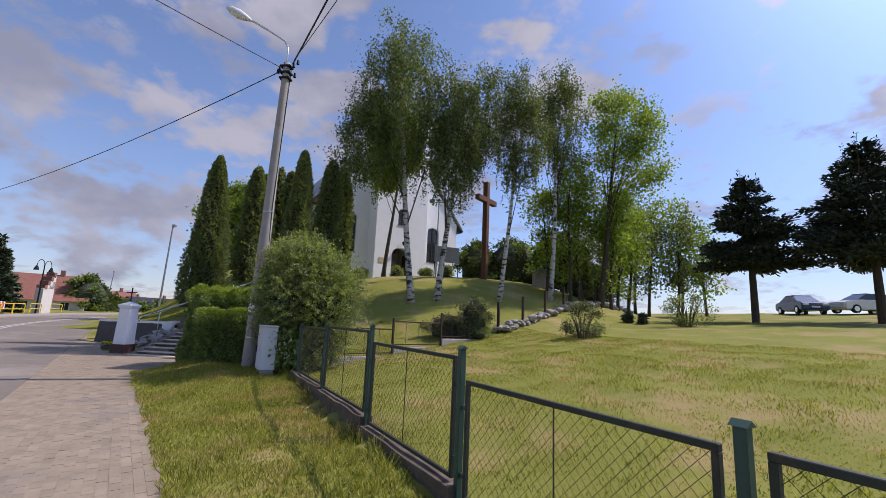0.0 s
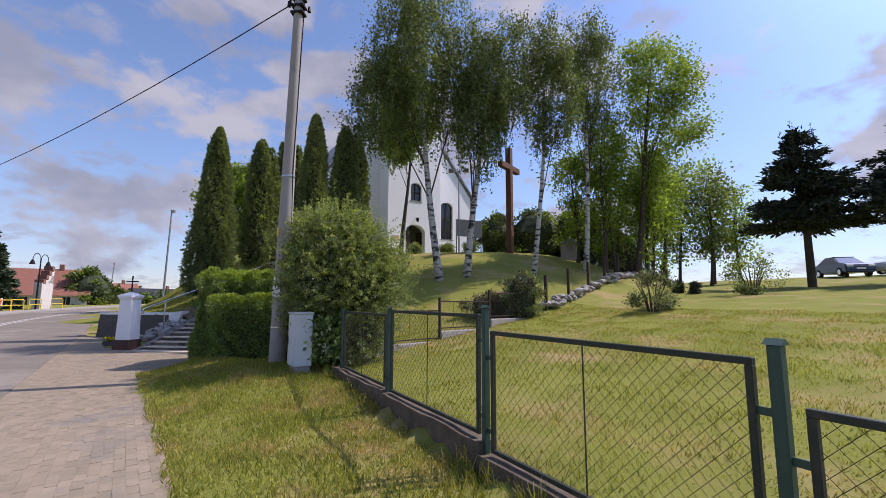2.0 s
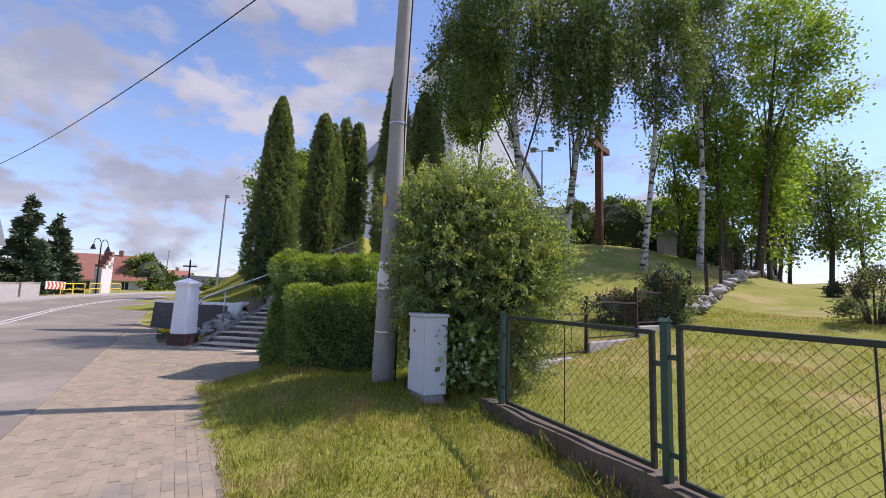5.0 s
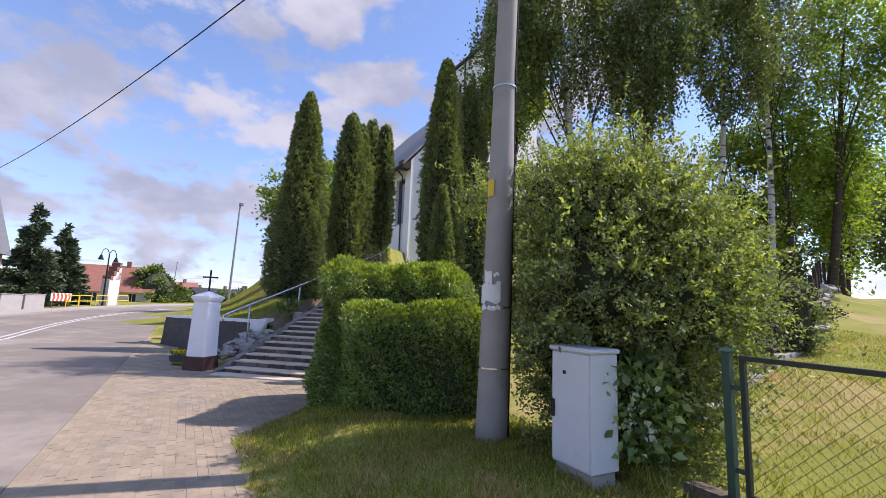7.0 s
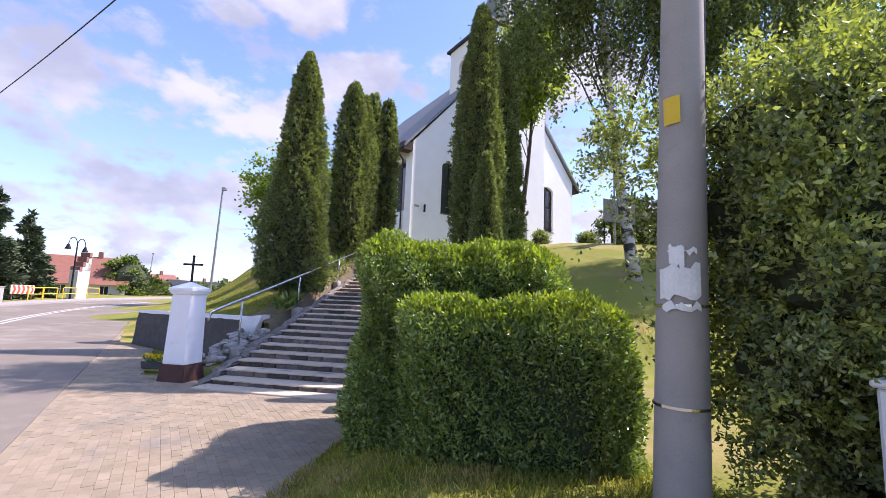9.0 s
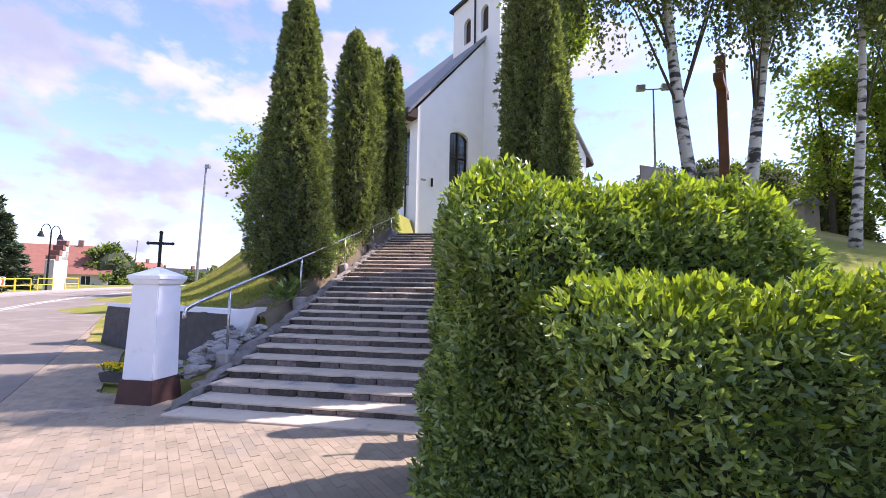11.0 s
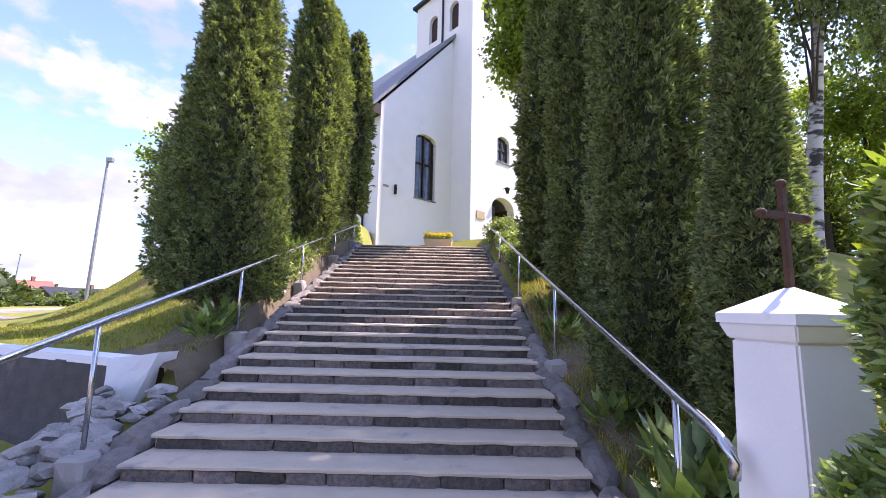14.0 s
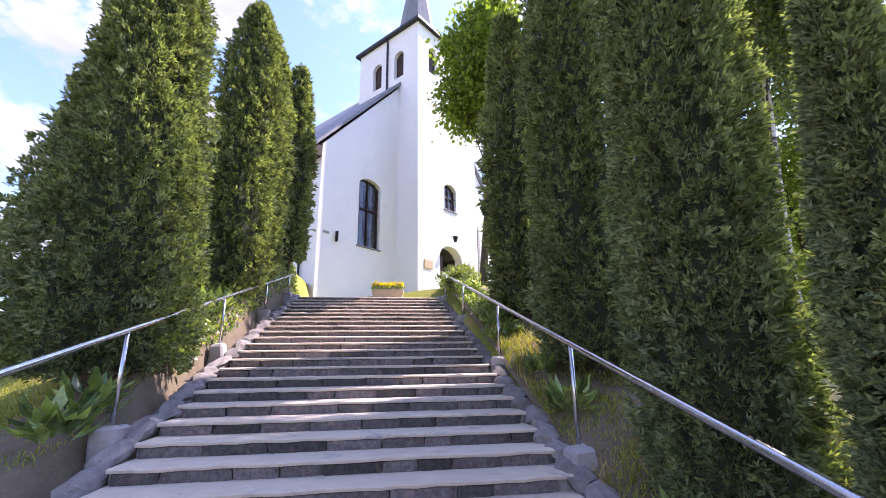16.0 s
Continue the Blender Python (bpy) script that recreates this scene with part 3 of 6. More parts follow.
# side kerbs of fieldstones up both flanks
def flank(x):
    ob = thing("stair_kerb", (0, 0, 0), 0, "rough fieldstone kerb climbing beside the stairs", "stone kerb", "stair kerbs", "structure")
    bm = bmesh.new()
    pts = []
    y = ST_Y - 0.2
    while y < ST_TOP:
        pts.append(y)
        y += 0.3
    rows = []
    for k, y in enumerate(pts):
        z = stair_z(y) + 0.0
        w = 0.12
        rows.append([bm.verts.new(p) for p in ((x - w, y, z - 0.7), (x - w, y, z), (x + w, y, z), (x + w, y, z - 0.7))])
    for a, b in zip(rows, rows[1:]):
        for k in range(3):
            bm.faces.new((a[k], a[k + 1], b[k + 1], b[k]))
    bm.faces.new(rows[0])
    bm.faces.new(rows[-1][::-1])
    part("mortar_bed", bm, M_wallconc, ob)
    rg = random.Random(int(x * 10))
    y = ST_Y - 0.1
    while y < ST_TOP:
        ln = rg.uniform(0.25, 0.55)
        piece("stone", ROCKS[rg.randrange(7)], sized(x + rg.uniform(-0.04, 0.04), y + ln / 2, stair_z(y + ln / 2) + 0.05, rg.uniform(0.24, 0.34), ln * 1.12, rg.uniform(0.16, 0.26), math.degrees(math.atan(0.338)), rg.uniform(-8, 8), rg.uniform(-10, 10)), ob)
        y += ln * 0.95
    return ob


flank(ST_X0 - 0.14)
flank(ST_X1 + 0.12)

PALE_ROCKS = [m.copy() for m in ROCKS]
for m in PALE_ROCKS:
    m.materials[0] = M_palestone
rg = random.Random(3)
for i in range(64):
    x, y = rg.uniform(-14.5, -13.75), rg.uniform(16.1, 17.9)
    s = rg.uniform(0.14, 0.36)
    ob = piece("rubble_stone", PALE_ROCKS[rg.randrange(7)], sized(x, y, 0.1 + 0.3 * (y - 15.6) + rg.uniform(0, 0.12), s, s * rg.uniform(0.7, 1.2), s * 0.6, rg.uniform(-20, 20), rg.uniform(-20, 20), rg.uniform(0, 180)))
    tagged(ob, "loose grey fieldstone in the heap beside the stairs", "stone", "rubble heap")


def handrail(x, ys, end_y, top_y, foot_z, rise):
    hr = thing("handrail", (x, 0, 0), 0, "polished stainless steel handrail on thin round posts", "handrail", "stair handrails")

    def rz(y):
        return (y - ST_Y) * rise + foot_z

    pts = [(0, end_y - 0.08, rz(end_y) - 0.17), (0, end_y - 0.09, rz(end_y) - 0.1), (0, end_y - 0.06, rz(end_y) - 0.045), (0, end_y, rz(end_y) - 0.01), (0, end_y + 0.1, rz(end_y + 0.1))]
    pts += [(0, y, rz(y)) for y in np.linspace(end_y + 0.5, top_y, 8)]
    pts += [(0, top_y + 0.35, rz(top_y) + 0.03)]
    part("rail", tubed(pts, 0.03, 12), M_steel, hr, smooth=True)
    for y in ys:
        z0 = stair_z(y) + 0.24
        p = part("post", tubed([(0, y, z0), (0, y, rz(y) - 0.02)], 0.021, 10), M_steel, hr, smooth=True)
        bm = boxed((-0.13, y - 0.13, z0 - 0.4), (0.11, y + 0.11, z0 - 0.02), 0.03)
        bmesh.ops.subdivide_edges(bm, edges=list(bm.edges), cuts=1, use_grid_fill=True)
        for v in bm.verts:
            v.co += Vector((noise.noise(v.co * 5), noise.noise(v.co * 5 + Vector((9, 0, 0))), noise.noise(v.co * 4))) * 0.04
        part("footing", bm, M_concrete, hr, "rough concrete footing")
    return hr


handrail(-13.67, (16.62, 19.14, 21.76, 24.3, 26.6), 15.68, 26.9, 1.33, 0.281)
handrail(-9.30, (15.63, 18.44, 21.0, 23.8, 26.3), 15.2, 26.6, 1.29, 0.293)

# ---- gate pillars ----


def pillar(x, y, rz, k, iron, cross_label):
    p = thing("gate_pillar", (x, y, 0), rz, "white limewashed gate pillar with a dark red plinth", "pillar", "pillars at the foot of the stairs")

    def frustum(w0, w1, z0, z1, bev=0.012):
        bm = bmesh.new()
        vs = box(bm, (-0.5, -0.5, 0), (0.5, 0.5, 1))
        for v in bm.verts:
            w = k * (w0 if v.co.z < 0.5 else w1)
            v.co = Vector((v.co.x * w, v.co.y * w, z0 if v.co.z < 0.5 else z1))
        bmesh.ops.bevel(bm, geom=list(bm.edges), offset=bev, segments=2, affect="EDGES")
        return bm

    part("plinth", frustum(0.64, 0.57, -0.05, 0.33), M_plinth, p, "dark red painted plinth")
    part("shaft", frustum(0.53, 0.47, 0.33, 1.72), M_whitepaint, p)
    part("cornice", frustum(0.50, 0.57, 1.72, 1.80, 0.008), M_whitepaint, p)
    bm = bmesh.new()
    w = 0.29 * k
    b = [bm.verts.new((sx * w, sy * w, z)) for z in (1.80, 1.85) for sx, sy in ((-1, -1), (1, -1), (1, 1), (-1, 1))]
    t = bm.verts.new((0, 0, 1.99))
    for i in range(4):
        bm.faces.new((b[i], b[(i + 1) % 4], b[4 + (i + 1) % 4], b[4 + i]))
        bm.faces.new((b[4 + i], b[4 + (i + 1) % 4], t))
    bm.faces.new(b[3::-1])
    part("cap", bm, M_whitepaint, p)
    c = thing("pillar_cross", (x, y, 1.96), 20, cross_label, "cross", "pillar crosses")
    part("upright", boxed((-0.02, -0.014, 0), (0.02, 0.014, 0.56), 0.004), iron, c)
    part("arm", boxed((-0.17, -0.013, 0.37), (0.17, 0.013, 0.41), 0.004), iron, c)
    for dx, dz in ((-0.17, 0.39), (0.17, 0.39), (0, 0.56)):
        bm = bmesh.new()
        bmesh.ops.create_icosphere(bm, subdivisions=2, radius=0.027, matrix=Matrix.Translation((dx, 0, dz)))
        part("knob", bm, iron, c)
    return p


pillar(-14.27, 15.72, 0, 0.95, M_iron, "small dark iron cross standing on the gate pillar")
pillar(-8.99, 15.06, 7.7, 0.8, M_rust, "small rusty brown iron cross standing on the gate pillar")

# small planter with yellow flowers beside the pillar


def planter(x, y, z, rz, sx, sy, h, material, label, n, flower_h):
    pl = thing("flower_box", (x, y, z), rz, label, "planter", "flower boxes")
    bm = bmesh.new()
    box(bm, (-sx / 2, -sy / 2, 0), (sx / 2, sy / 2, h))
    for v in bm.verts:
        if v.co.z < h / 2:
            v.co.x *= 0.86
            v.co.y *= 0.86
    bmesh.ops.bevel(bm, geom=list(bm.edges), offset=0.012, segments=2, affect="EDGES")
    part("trough", bm, material, pl)
    rng = np.random.default_rng(int(n))
    P = np.c_[rng.uniform(-sx / 2, sx / 2, n) * 0.95, rng.uniform(-sy / 2, sy / 2, n) * 0.95, h + rng.uniform(0, flower_h * 0.7, n)]
    U, V = leaf_axes(rng, np.tile([[0, 0, 1.0]], (n, 1)), 0.07, 0.04)
    quads_object("leaves", P, U, V, M_hedge, pl)
    P = np.c_[rng.uniform(-sx / 2, sx / 2, n), rng.uniform(-sy / 2, sy / 2, n), h + rng.uniform(flower_h * 0.5, flower_h, n)]
    U, V = leaf_axes(rng, np.tile([[0, -0.3, 1.0]], (n, 1)), 0.055, 0.05)
    quads_object("blossoms", P, U, V, M_petal, pl, "bright yellow blossoms")
    return pl


planter(-15.75, 16.62, 0.0, 0, 0.55, 0.25, 0.16, M_wallrender, "dark trough of yellow pansies beside the gate pillar", 160, 0.14)
planter(-10.92, 27.15, STEPS * RISE, -5, 0.95, 0.4, 0.32, M_cream, "cream flower box with yellow pansies at the top of the stairs", 420, 0.2)

# ---- low retaining wall ----


def retaining_wall():
    a, b = Vector((-14.42, 18.3, 0)), Vector((-20.6, 21.35, 0))
    d = (b - a)
    ln = d.length
    rz = math.degrees(math.atan2(d.y, d.x))
    w = thing("retaining_wall", a, rz, "low dark rendered retaining wall with a white coping", "wall", kind="structure")
    bm = prism([(0, -0.1), (ln, -0.1), (ln, 1.02), (0, 1.12)], 0.3)
    for v in bm.verts:
        if v.co.y > 0.1 and v.co.z < 0.5:
            v.co.y += 0.12
    bmesh.ops.subdivide_edges(bm, edges=list(bm.edges), cuts=5, use_grid_fill=True)
    for v in bm.verts:
        v.co += Vector((0, noise.noise(v.co * 2.2) * 0.04, noise.noise(v.co * 1.7 + Vector((3, 0, 0))) * 0.02))
    part("wall_body", bm, M_wallrender, w)
    bm = prism([(0.0, 1.10), (ln + 0.03, 1.00), (ln + 0.03, 1.09), (0.0, 1.20)], 0.36, Matrix.Translation((0, -0.02, 0)))
    bmesh.ops.subdivide_edges(bm, edges=list(bm.edges), cuts=5, use_grid_fill=True)
    for v in bm.verts:
        v.co += Vector((0, noise.noise(v.co * 3) * 0.03, noise.noise(v.co * 2.5) * 0.025))
    part("coping", bm, M_whitepaint, w, "white painted uneven coping")
    # flared white end towards the stairs
    bm = bmesh.new()
    vs = [(0.02, 0.37, 0.5), (-0.02, 0.37, 1.18), (-0.42, 0.06, 1.27), (-0.12, 0.18, 0.52), (0.02, -0.02, 0.5), (-0.02, -0.02, 1.18), (-0.42, -0.18, 1.27), (-0.12, -0.12, 0.52)]
    q = [bm.verts.new(v) for v in vs]
    for f in ((0, 1, 2, 3), (7, 6, 5, 4), (0, 4, 5, 1), (1, 5, 6, 2), (2, 6, 7, 3), (3, 7, 4, 0)):
        bm.faces.new([q[i] for i in f])
    bmesh.ops.subdivide_edges(bm, edges=list(bm.edges), cuts=3, use_grid_fill=True)
    for v in bm.verts:
        v.co += Vector((noise.noise(v.co * 4) * 0.03, noise.noise(v.co * 4 + Vector((5, 0, 0))) * 0.03, 0))
    bmesh.ops.recalc_face_normals(bm, faces=bm.faces)
    part("wall_end", bm, M_whitepaint, w, "white painted flared wall end")
    return w


retaining_wall()

# ---- church ----
CH = thing("church", (-9.47, 33.33, 4.4), 43.0, "white rendered church with a square tower and a steep roof", "church")
# own axes: x along the front to the right, y to the back, z up; the floor is at 0.35


def arch_outline(x0, x1, z0, z1, rise, n=8):
    """A doorway or window outline with a flat arch on top; z1 is the springing."""
    out = [(x0, z0), (x1, z0), (x1, z1)]
    for k in range(1, n):
        a = math.pi * k / n
        out.append(((x0 + x1) / 2 + (x1 - x0) / 2 * math.cos(a), z1 + rise * math.sin(a)))
    out.append((x0, z1))
    return out


def wall_with_holes(name, outline, holes, y, thick, material, parent):
    """A wall in the x, z plane with openings right through it, front at y."""
    bm = bmesh.new()
    loops = []
    for ol in [outline] + holes:
        vs = [bm.verts.new((x, y, z)) for x, z in ol]
        es = [bm.edges.new((vs[i], vs[(i + 1) % len(vs)])) for i in range(len(vs))]
        loops += es
    bmesh.ops.triangle_fill(bm, use_beauty=True, use_dissolve=False, edges=loops)
    r = bmesh.ops.extrude_face_region(bm, geom=list(bm.faces))
    bmesh.ops.translate(bm, verts=[g for g in r["geom"] if isinstance(g, bmesh.types.BMVert)], vec=(0, thick, 0))
    bmesh.ops.recalc_face_normals(bm, faces=bm.faces)
    return part(name, bm, material, parent)


def church_window(x0, x1, z0, z1, rise, y, bars_x, bars_z, grid=True):
    w = part("window", prism(arch_outline(x0 + 0.02, x1 - 0.02, z0 + 0.02, z1, rise), 0.03, Matrix.Translation((0, y + 0.22, 0))), M_pane, CH, "dark leaded church window")
    for nm, lo, hi in (("frame", (x0 + 0.01, y + 0.16, z0), (x0 + 0.08, y + 0.22, z1 + rise * 0.3)), ("frame", (x1 - 0.08, y + 0.16, z0), (x1 - 0.01, y + 0.22, z1 + rise * 0.3)), ("frame", (x0 + 0.08, y + 0.16, z0 + 0.002), (x1 - 0.08, y + 0.22, z0 + 0.08))):
        part(nm, boxed(lo, hi, 0.008), M_darkwood, w)
    part("mullion", boxed(((x0 + x1) / 2 - 0.04, y + 0.15, z0 + 0.08), ((x0 + x1) / 2 + 0.04, y + 0.21, z1 + rise * 0.9), 0.008), M_darkwood, w)
    zt = z0 + (z1 - z0) * 0.62
    part("transom", boxed((x0 + 0.08, y + 0.145, zt - 0.04), (x1 - 0.08, y + 0.205, zt + 0.04), 0.008), M_darkwood, w)
    for k in range(1, bars_x):
        xx = x0 + (x1 - x0) * k / bars_x
        part("grille_bar", tubed([(xx, y + 0.07, z0 + 0.03), (xx, y + 0.07, z1 + rise * 0.8)], 0.011, 5), M_iron, w)
    for k in range(1, bars_z):
        zz = z0 + (z1 + rise - z0) * k / bars_z
        part("grille_bar", tubed([(x0 + 0.02, y + 0.08, zz), (x1 - 0.02, y + 0.08, zz)], 0.011, 5), M_iron, w)
    part("sill", boxed((x0 - 0.06, y - 0.05, z0 - 0.07), (x1 + 0.06, y + 0.14, z0 - 0.002), 0.01), M_slate, w)
    return w


B = 4.4
XL, XR, XC = -4.48, 9.40, 2.46
EAVE, RIDGE = 11.15 - B, 19.2 - B
WOFF = 1.4
win_l = arch_outline(-2.41, -1.11, 7.12 - B, 10.05 - B, 0.35)
win_r = arch_outline(6.03, 7.33, 7.12 - B, 10.05 - B, 0.35)
wall_with_holes("front_wall", [(XL, -0.8), (0, -0.8), (0, 16.3 - B), (XL, EAVE)], [win_l], WOFF, 0.45, M_white, CH)
wall_with_holes("front_wall", [(4.92, -0.8), (XR, -0.8), (XR, EAVE), (4.92, 16.3 - B)], [win_r], WOFF, 0.45, M_white, CH)
for x0 in (-2.41, 6.03):
    church_window(x0, x0 + 1.3, 7.12 - B, 10.05 - B, 0.35, WOFF, 4, 8)
side_holes = [[(yy, 7.12 - B), (yy + 1.3, 7.12 - B), (yy + 1.3, 10.2 - B), (yy, 10.2 - B)] for yy in (2.2, 6.2, 10.2)]
for nm, x, t in (("side_wall", XL, 0.45), ("side_wall", XR, -0.45)):
    turn = Matrix(((0, 1, 0, 0), (1, 0, 0, 0), (0, 0, 1, 0), (0, 0, 0, 1)))
    w = wall_with_holes(nm, [(WOFF + 0.45, -0.8), (16, -0.8), (16, EAVE), (WOFF + 0.45, EAVE)], side_holes, 0, abs(t), M_white, CH)
    w.matrix_basis = Matrix.Translation((x if t > 0 else x - 0.45, 0, 0)) @ turn
    for hole in side_holes:
        pn = part("window", boxed((0, hole[0][0], hole[0][1]), (0.03, hole[1][0], hole[2][1]), 0), M_pane, CH, "dark side window of the church")
        pn.matrix_basis = Matrix.Translation((x + (0.2 if t > 0 else -0.23), 0, 0))
part("back_wall", prism([(XL, -0.8), (XR, -0.8), (XR, EAVE), (XC, RIDGE - 0.3), (XL, EAVE)], 0.45, Matrix.Translation((0, 16, 0))), M_white, CH)
# nave roof, two slabs with a small overhang at eaves and verge
slope = (RIDGE - EAVE) / (XC - XL)
for sgn, xe in ((-1, XL), (1, XR)):
    over = 0.62
    x0, z0 = xe + sgn * over, EAVE + 0.05 - over * slope * 0.75
    bm = prism([(x0, z0), (XC, RIDGE + 0.05), (XC, RIDGE + 0.27), (x0 - sgn * 0.02, z0 + 0.2)], 15.4, Matrix.Translation((0, WOFF - 0.18, 0)))
    part("roof", bm, M_slate, CH, "grey sheet roof")
    part("fascia", boxed((min(x0, x0 + sgn * 0.05), WOFF - 0.1, z0 - 0.2), (max(x0, x0 + sgn * 0.05), WOFF + 14.9, z0 + 0.02), 0.01), M_darkwood, CH)
    part("soffit", boxed((min(xe, x0), WOFF + 0.0, EAVE - 0.62), (max(xe, x0), WOFF + 0.6, EAVE - 0.12), 0.01), M_darkwood, CH, "dark boxed eaves end")
    part("gutter", tubed([(x0 + sgn * 0.1, WOFF - 0.1, z0 - 0.03), (x0 + sgn * 0.1, WOFF + 15, z0 - 0.03)], 0.07, 8), M_gutter, CH)
part("downpipe", tubed([(XL - 0.55, WOFF + 1.0, EAVE - 0.45), (XL - 0.12, WOFF + 1.0, EAVE - 0.9), (XL - 0.08, WOFF + 1.0, -0.4)], 0.05, 8), M_gutter, CH, "grey downpipe")
# tower
TT = 19.85 - B
door = arch_outline(1.60, 3.42, 0.1, 7.15 - B, 0.62, 12)
w2 = arch_outline(2.03, 3.05, 9.72 - B, 10.85 - B, 0.32)
belf = [arch_outline(0.85, 1.6, 17.2 - B, 18.5 - B, 0.37), arch_outline(3.3, 4.05, 17.2 - B, 18.5 - B, 0.37)]
wall_with_holes("tower_front", [(0, -0.8), (4.92, -0.8), (4.92, TT), (0, TT)], [door, w2] + belf, 0, 0.5, M_white, CH)
side_b = [arch_outline(1.05, 1.75, 17.0 - B, 18.3 - B, 0.35), arch_outline(2.75, 3.45, 17.0 - B, 18.3 - B, 0.35)]
for x in (0.0, 4.42):
    w = wall_with_holes("tower_side", [(0.5, -0.8), (4.6, -0.8), (4.6, TT), (0.5, TT)], side_b, 0, 0.5, M_white, CH)
    w.matrix_basis = Matrix.Translation((x, 0, 0)) @ turn
    for ol in side_b:
        lv = part("louvre", prism(ol, 0.04), M_darkwood, CH, "dark louvred belfry opening")
        lv.matrix_basis = Matrix.Translation((x + 0.2, 0, 0)) @ turn
for ol in belf:
    part("louvre", prism(ol, 0.04, Matrix.Translation((0, 0.2, 0))), M_darkwood, CH, "dark louvred belfry opening")
part("tower_back", boxed((0.5, 4.1, 0), (4.42, 4.6, TT), 0), M_white, CH)
church_window(2.03, 3.05, 9.72 - B, 10.85 - B, 0.32, 0, 3, 4)
# dark porch behind the open doorway, one leaf standing ajar
part("porch_floor", boxed((0.5, 0.5, -0.1), (4.42, 4.1, 0.1), 0), M_tread, CH)
part("door_leaf", boxed((3.36, 0.45, 0.12), (3.42, 1.3, 2.9), 0.01), M_darkwood, CH, "dark wooden church door leaf standing open")
part("door_leaf", boxed((1.62, 0.3, 0.12), (2.2, 0.36, 2.85), 0.01), M_darkwood, CH, "dark wooden church door leaf half shut")
part("door_step", boxed((1.3, -0.5, -0.5), (3.7, 0.0, 0.1), 0.02), M_tread, CH)
# grey quoin strip down the tower's corner
rgq = random.Random(9)
z = -0.3
while z < TT - 0.6:
    part("quoin", boxed((-0.02, -0.012, z), (0.16 if rgq.random() < 0.5 else 0.1, 0.1, z + 0.3), 0.004), M_whitepaint, CH)
    z += 0.38
bm = bmesh.new()
r0 = [bm.verts.new(v) for v in ((-0.22, -0.22, TT), (5.14, -0.22, TT), (5.14, 4.82, TT), (-0.22, 4.82, TT))]
r1 = [bm.verts.new((v.co.x, v.co.y, TT + 0.16)) for v in r0]
r2 = [bm.verts.new(v) for v in ((1.36, 1.2, TT + 1.5), (3.56, 1.2, TT + 1.5), (3.56, 3.4, TT + 1.5), (1.36, 3.4, TT + 1.5))]
for a, b in ((r0, r1), (r1, r2)):
    for k in range(4):
        bm.faces.new((a[k], a[(k + 1) % 4], b[(k + 1) % 4], b[k]))
bm.faces.new(r0[::-1])
bm.faces.new(r2)
part("tower_roof", bm, M_gutter, CH, "dark sheet tower roof")
bm = bmesh.new()
bmesh.ops.create_cone(bm, cap_ends=True, segments=8, radius1=1.25, radius2=0.04, depth=7.5, matrix=Matrix.Translation((2.46, 2.3, TT + 5.2)))
part("spire", bm, M_slate, CH, "steep grey spire")
part("lightning_rod", tubed([(-0.06, 2.25, 15.8 - B), (-0.06, 2.25, TT)], 0.06, 6), M_gutter, CH, "dark downpipe on the tower")
part("plaque", boxed((0.42, -0.04, 6.35 - B), (1.02, -0.002, 6.75 - B), 0.006), M_cream, CH, "small framed notice plaque")
sc = part("sconce", tubed([(2.5, -0.02, 8.25 - B), (2.5, -0.3, 8.3 - B)], 0.02, 6), M_iron, CH, "wall lantern over the church door")
bm = bmesh.new()
bmesh.ops.create_cone(bm, cap_ends=True, segments=8, radius1=0.07, radius2=0.14, depth=0.28, matrix=Matrix.Translation((2.5, -0.3, 8.1 - B)))
part("lantern", bm, M_iron, sc)
part("bracket", boxed((-3.6, WOFF - 0.12, 7.0 - B), (-3.52, WOFF, 7.45 - B), 0.01), M_iron, CH, "black iron wall bracket")
part("number_plate", boxed((-4.22, WOFF - 0.02, 7.25 - B), (-3.92, WOFF - 0.002, 7.36 - B), 0.003), M_kerb, CH)

# ---- fence by the verge ----
FA = np.array([-4.42, 9.84])
FDIR = np.array([0.588, -0.809])
F_RZ = math.degrees(math.atan2(FDIR[1], FDIR[0]))
POSTS = (0.0, 2.27, 4.68, 7.08, 9.46, 11.85, 14.25, 16.6)
PTOP = (1.51, 1.56, 1.61, 1.47, 1.30, 1.28, 1.25, 1.22)
PANELS = ((1.49, 0.45), (1.55, 0.42), (1.40, 0.31), (1.20, 0.20), (1.22, 0.15), (1.17, 0.12), (1.13, 0.1))


def wire_mesh(bm, w, z0, z1, cell=0.062, r=0.0016):
    """Diagonal wires woven inside a frame of width w."""
    h = z1 - z0

    def wire(x0, za, x1, zb, y):
        a, b = Vector((x0, y, za)), Vector((x1, y, zb))
        d = (b - a).normalized()
        u = d.cross(Vector((0, 1, 0))) * r
        v = Vector((0, r, 0))
        ra = [bm.verts.new(a + o) for o in (u, v, -u, -v)]
        rb = [bm.verts.new(b + o) for o in (u, v, -u, -v)]
        for k in range(4):
            bm.faces.new((ra[k], ra[(k + 1) % 4], rb[(k + 1) % 4], rb[k]))

    c = -h
    while c < w:
        x0, x1 = max(c, 0), min(c + h, w)
        if x1 - x0 > 0.02:
            wire(x0, z0 + (x0 - c), x1, z0 + (x1 - c), -0.002)
            wire(x0, z1 - (x0 - c), x1, z1 - (x1 - c), 0.002)
        c += cell * 1.41
    return bm


FENCE = thing("fence", (FA[0], FA[1], 0), F_RZ, "dark green steel fence with chain link panels on a concrete plinth", "fence")


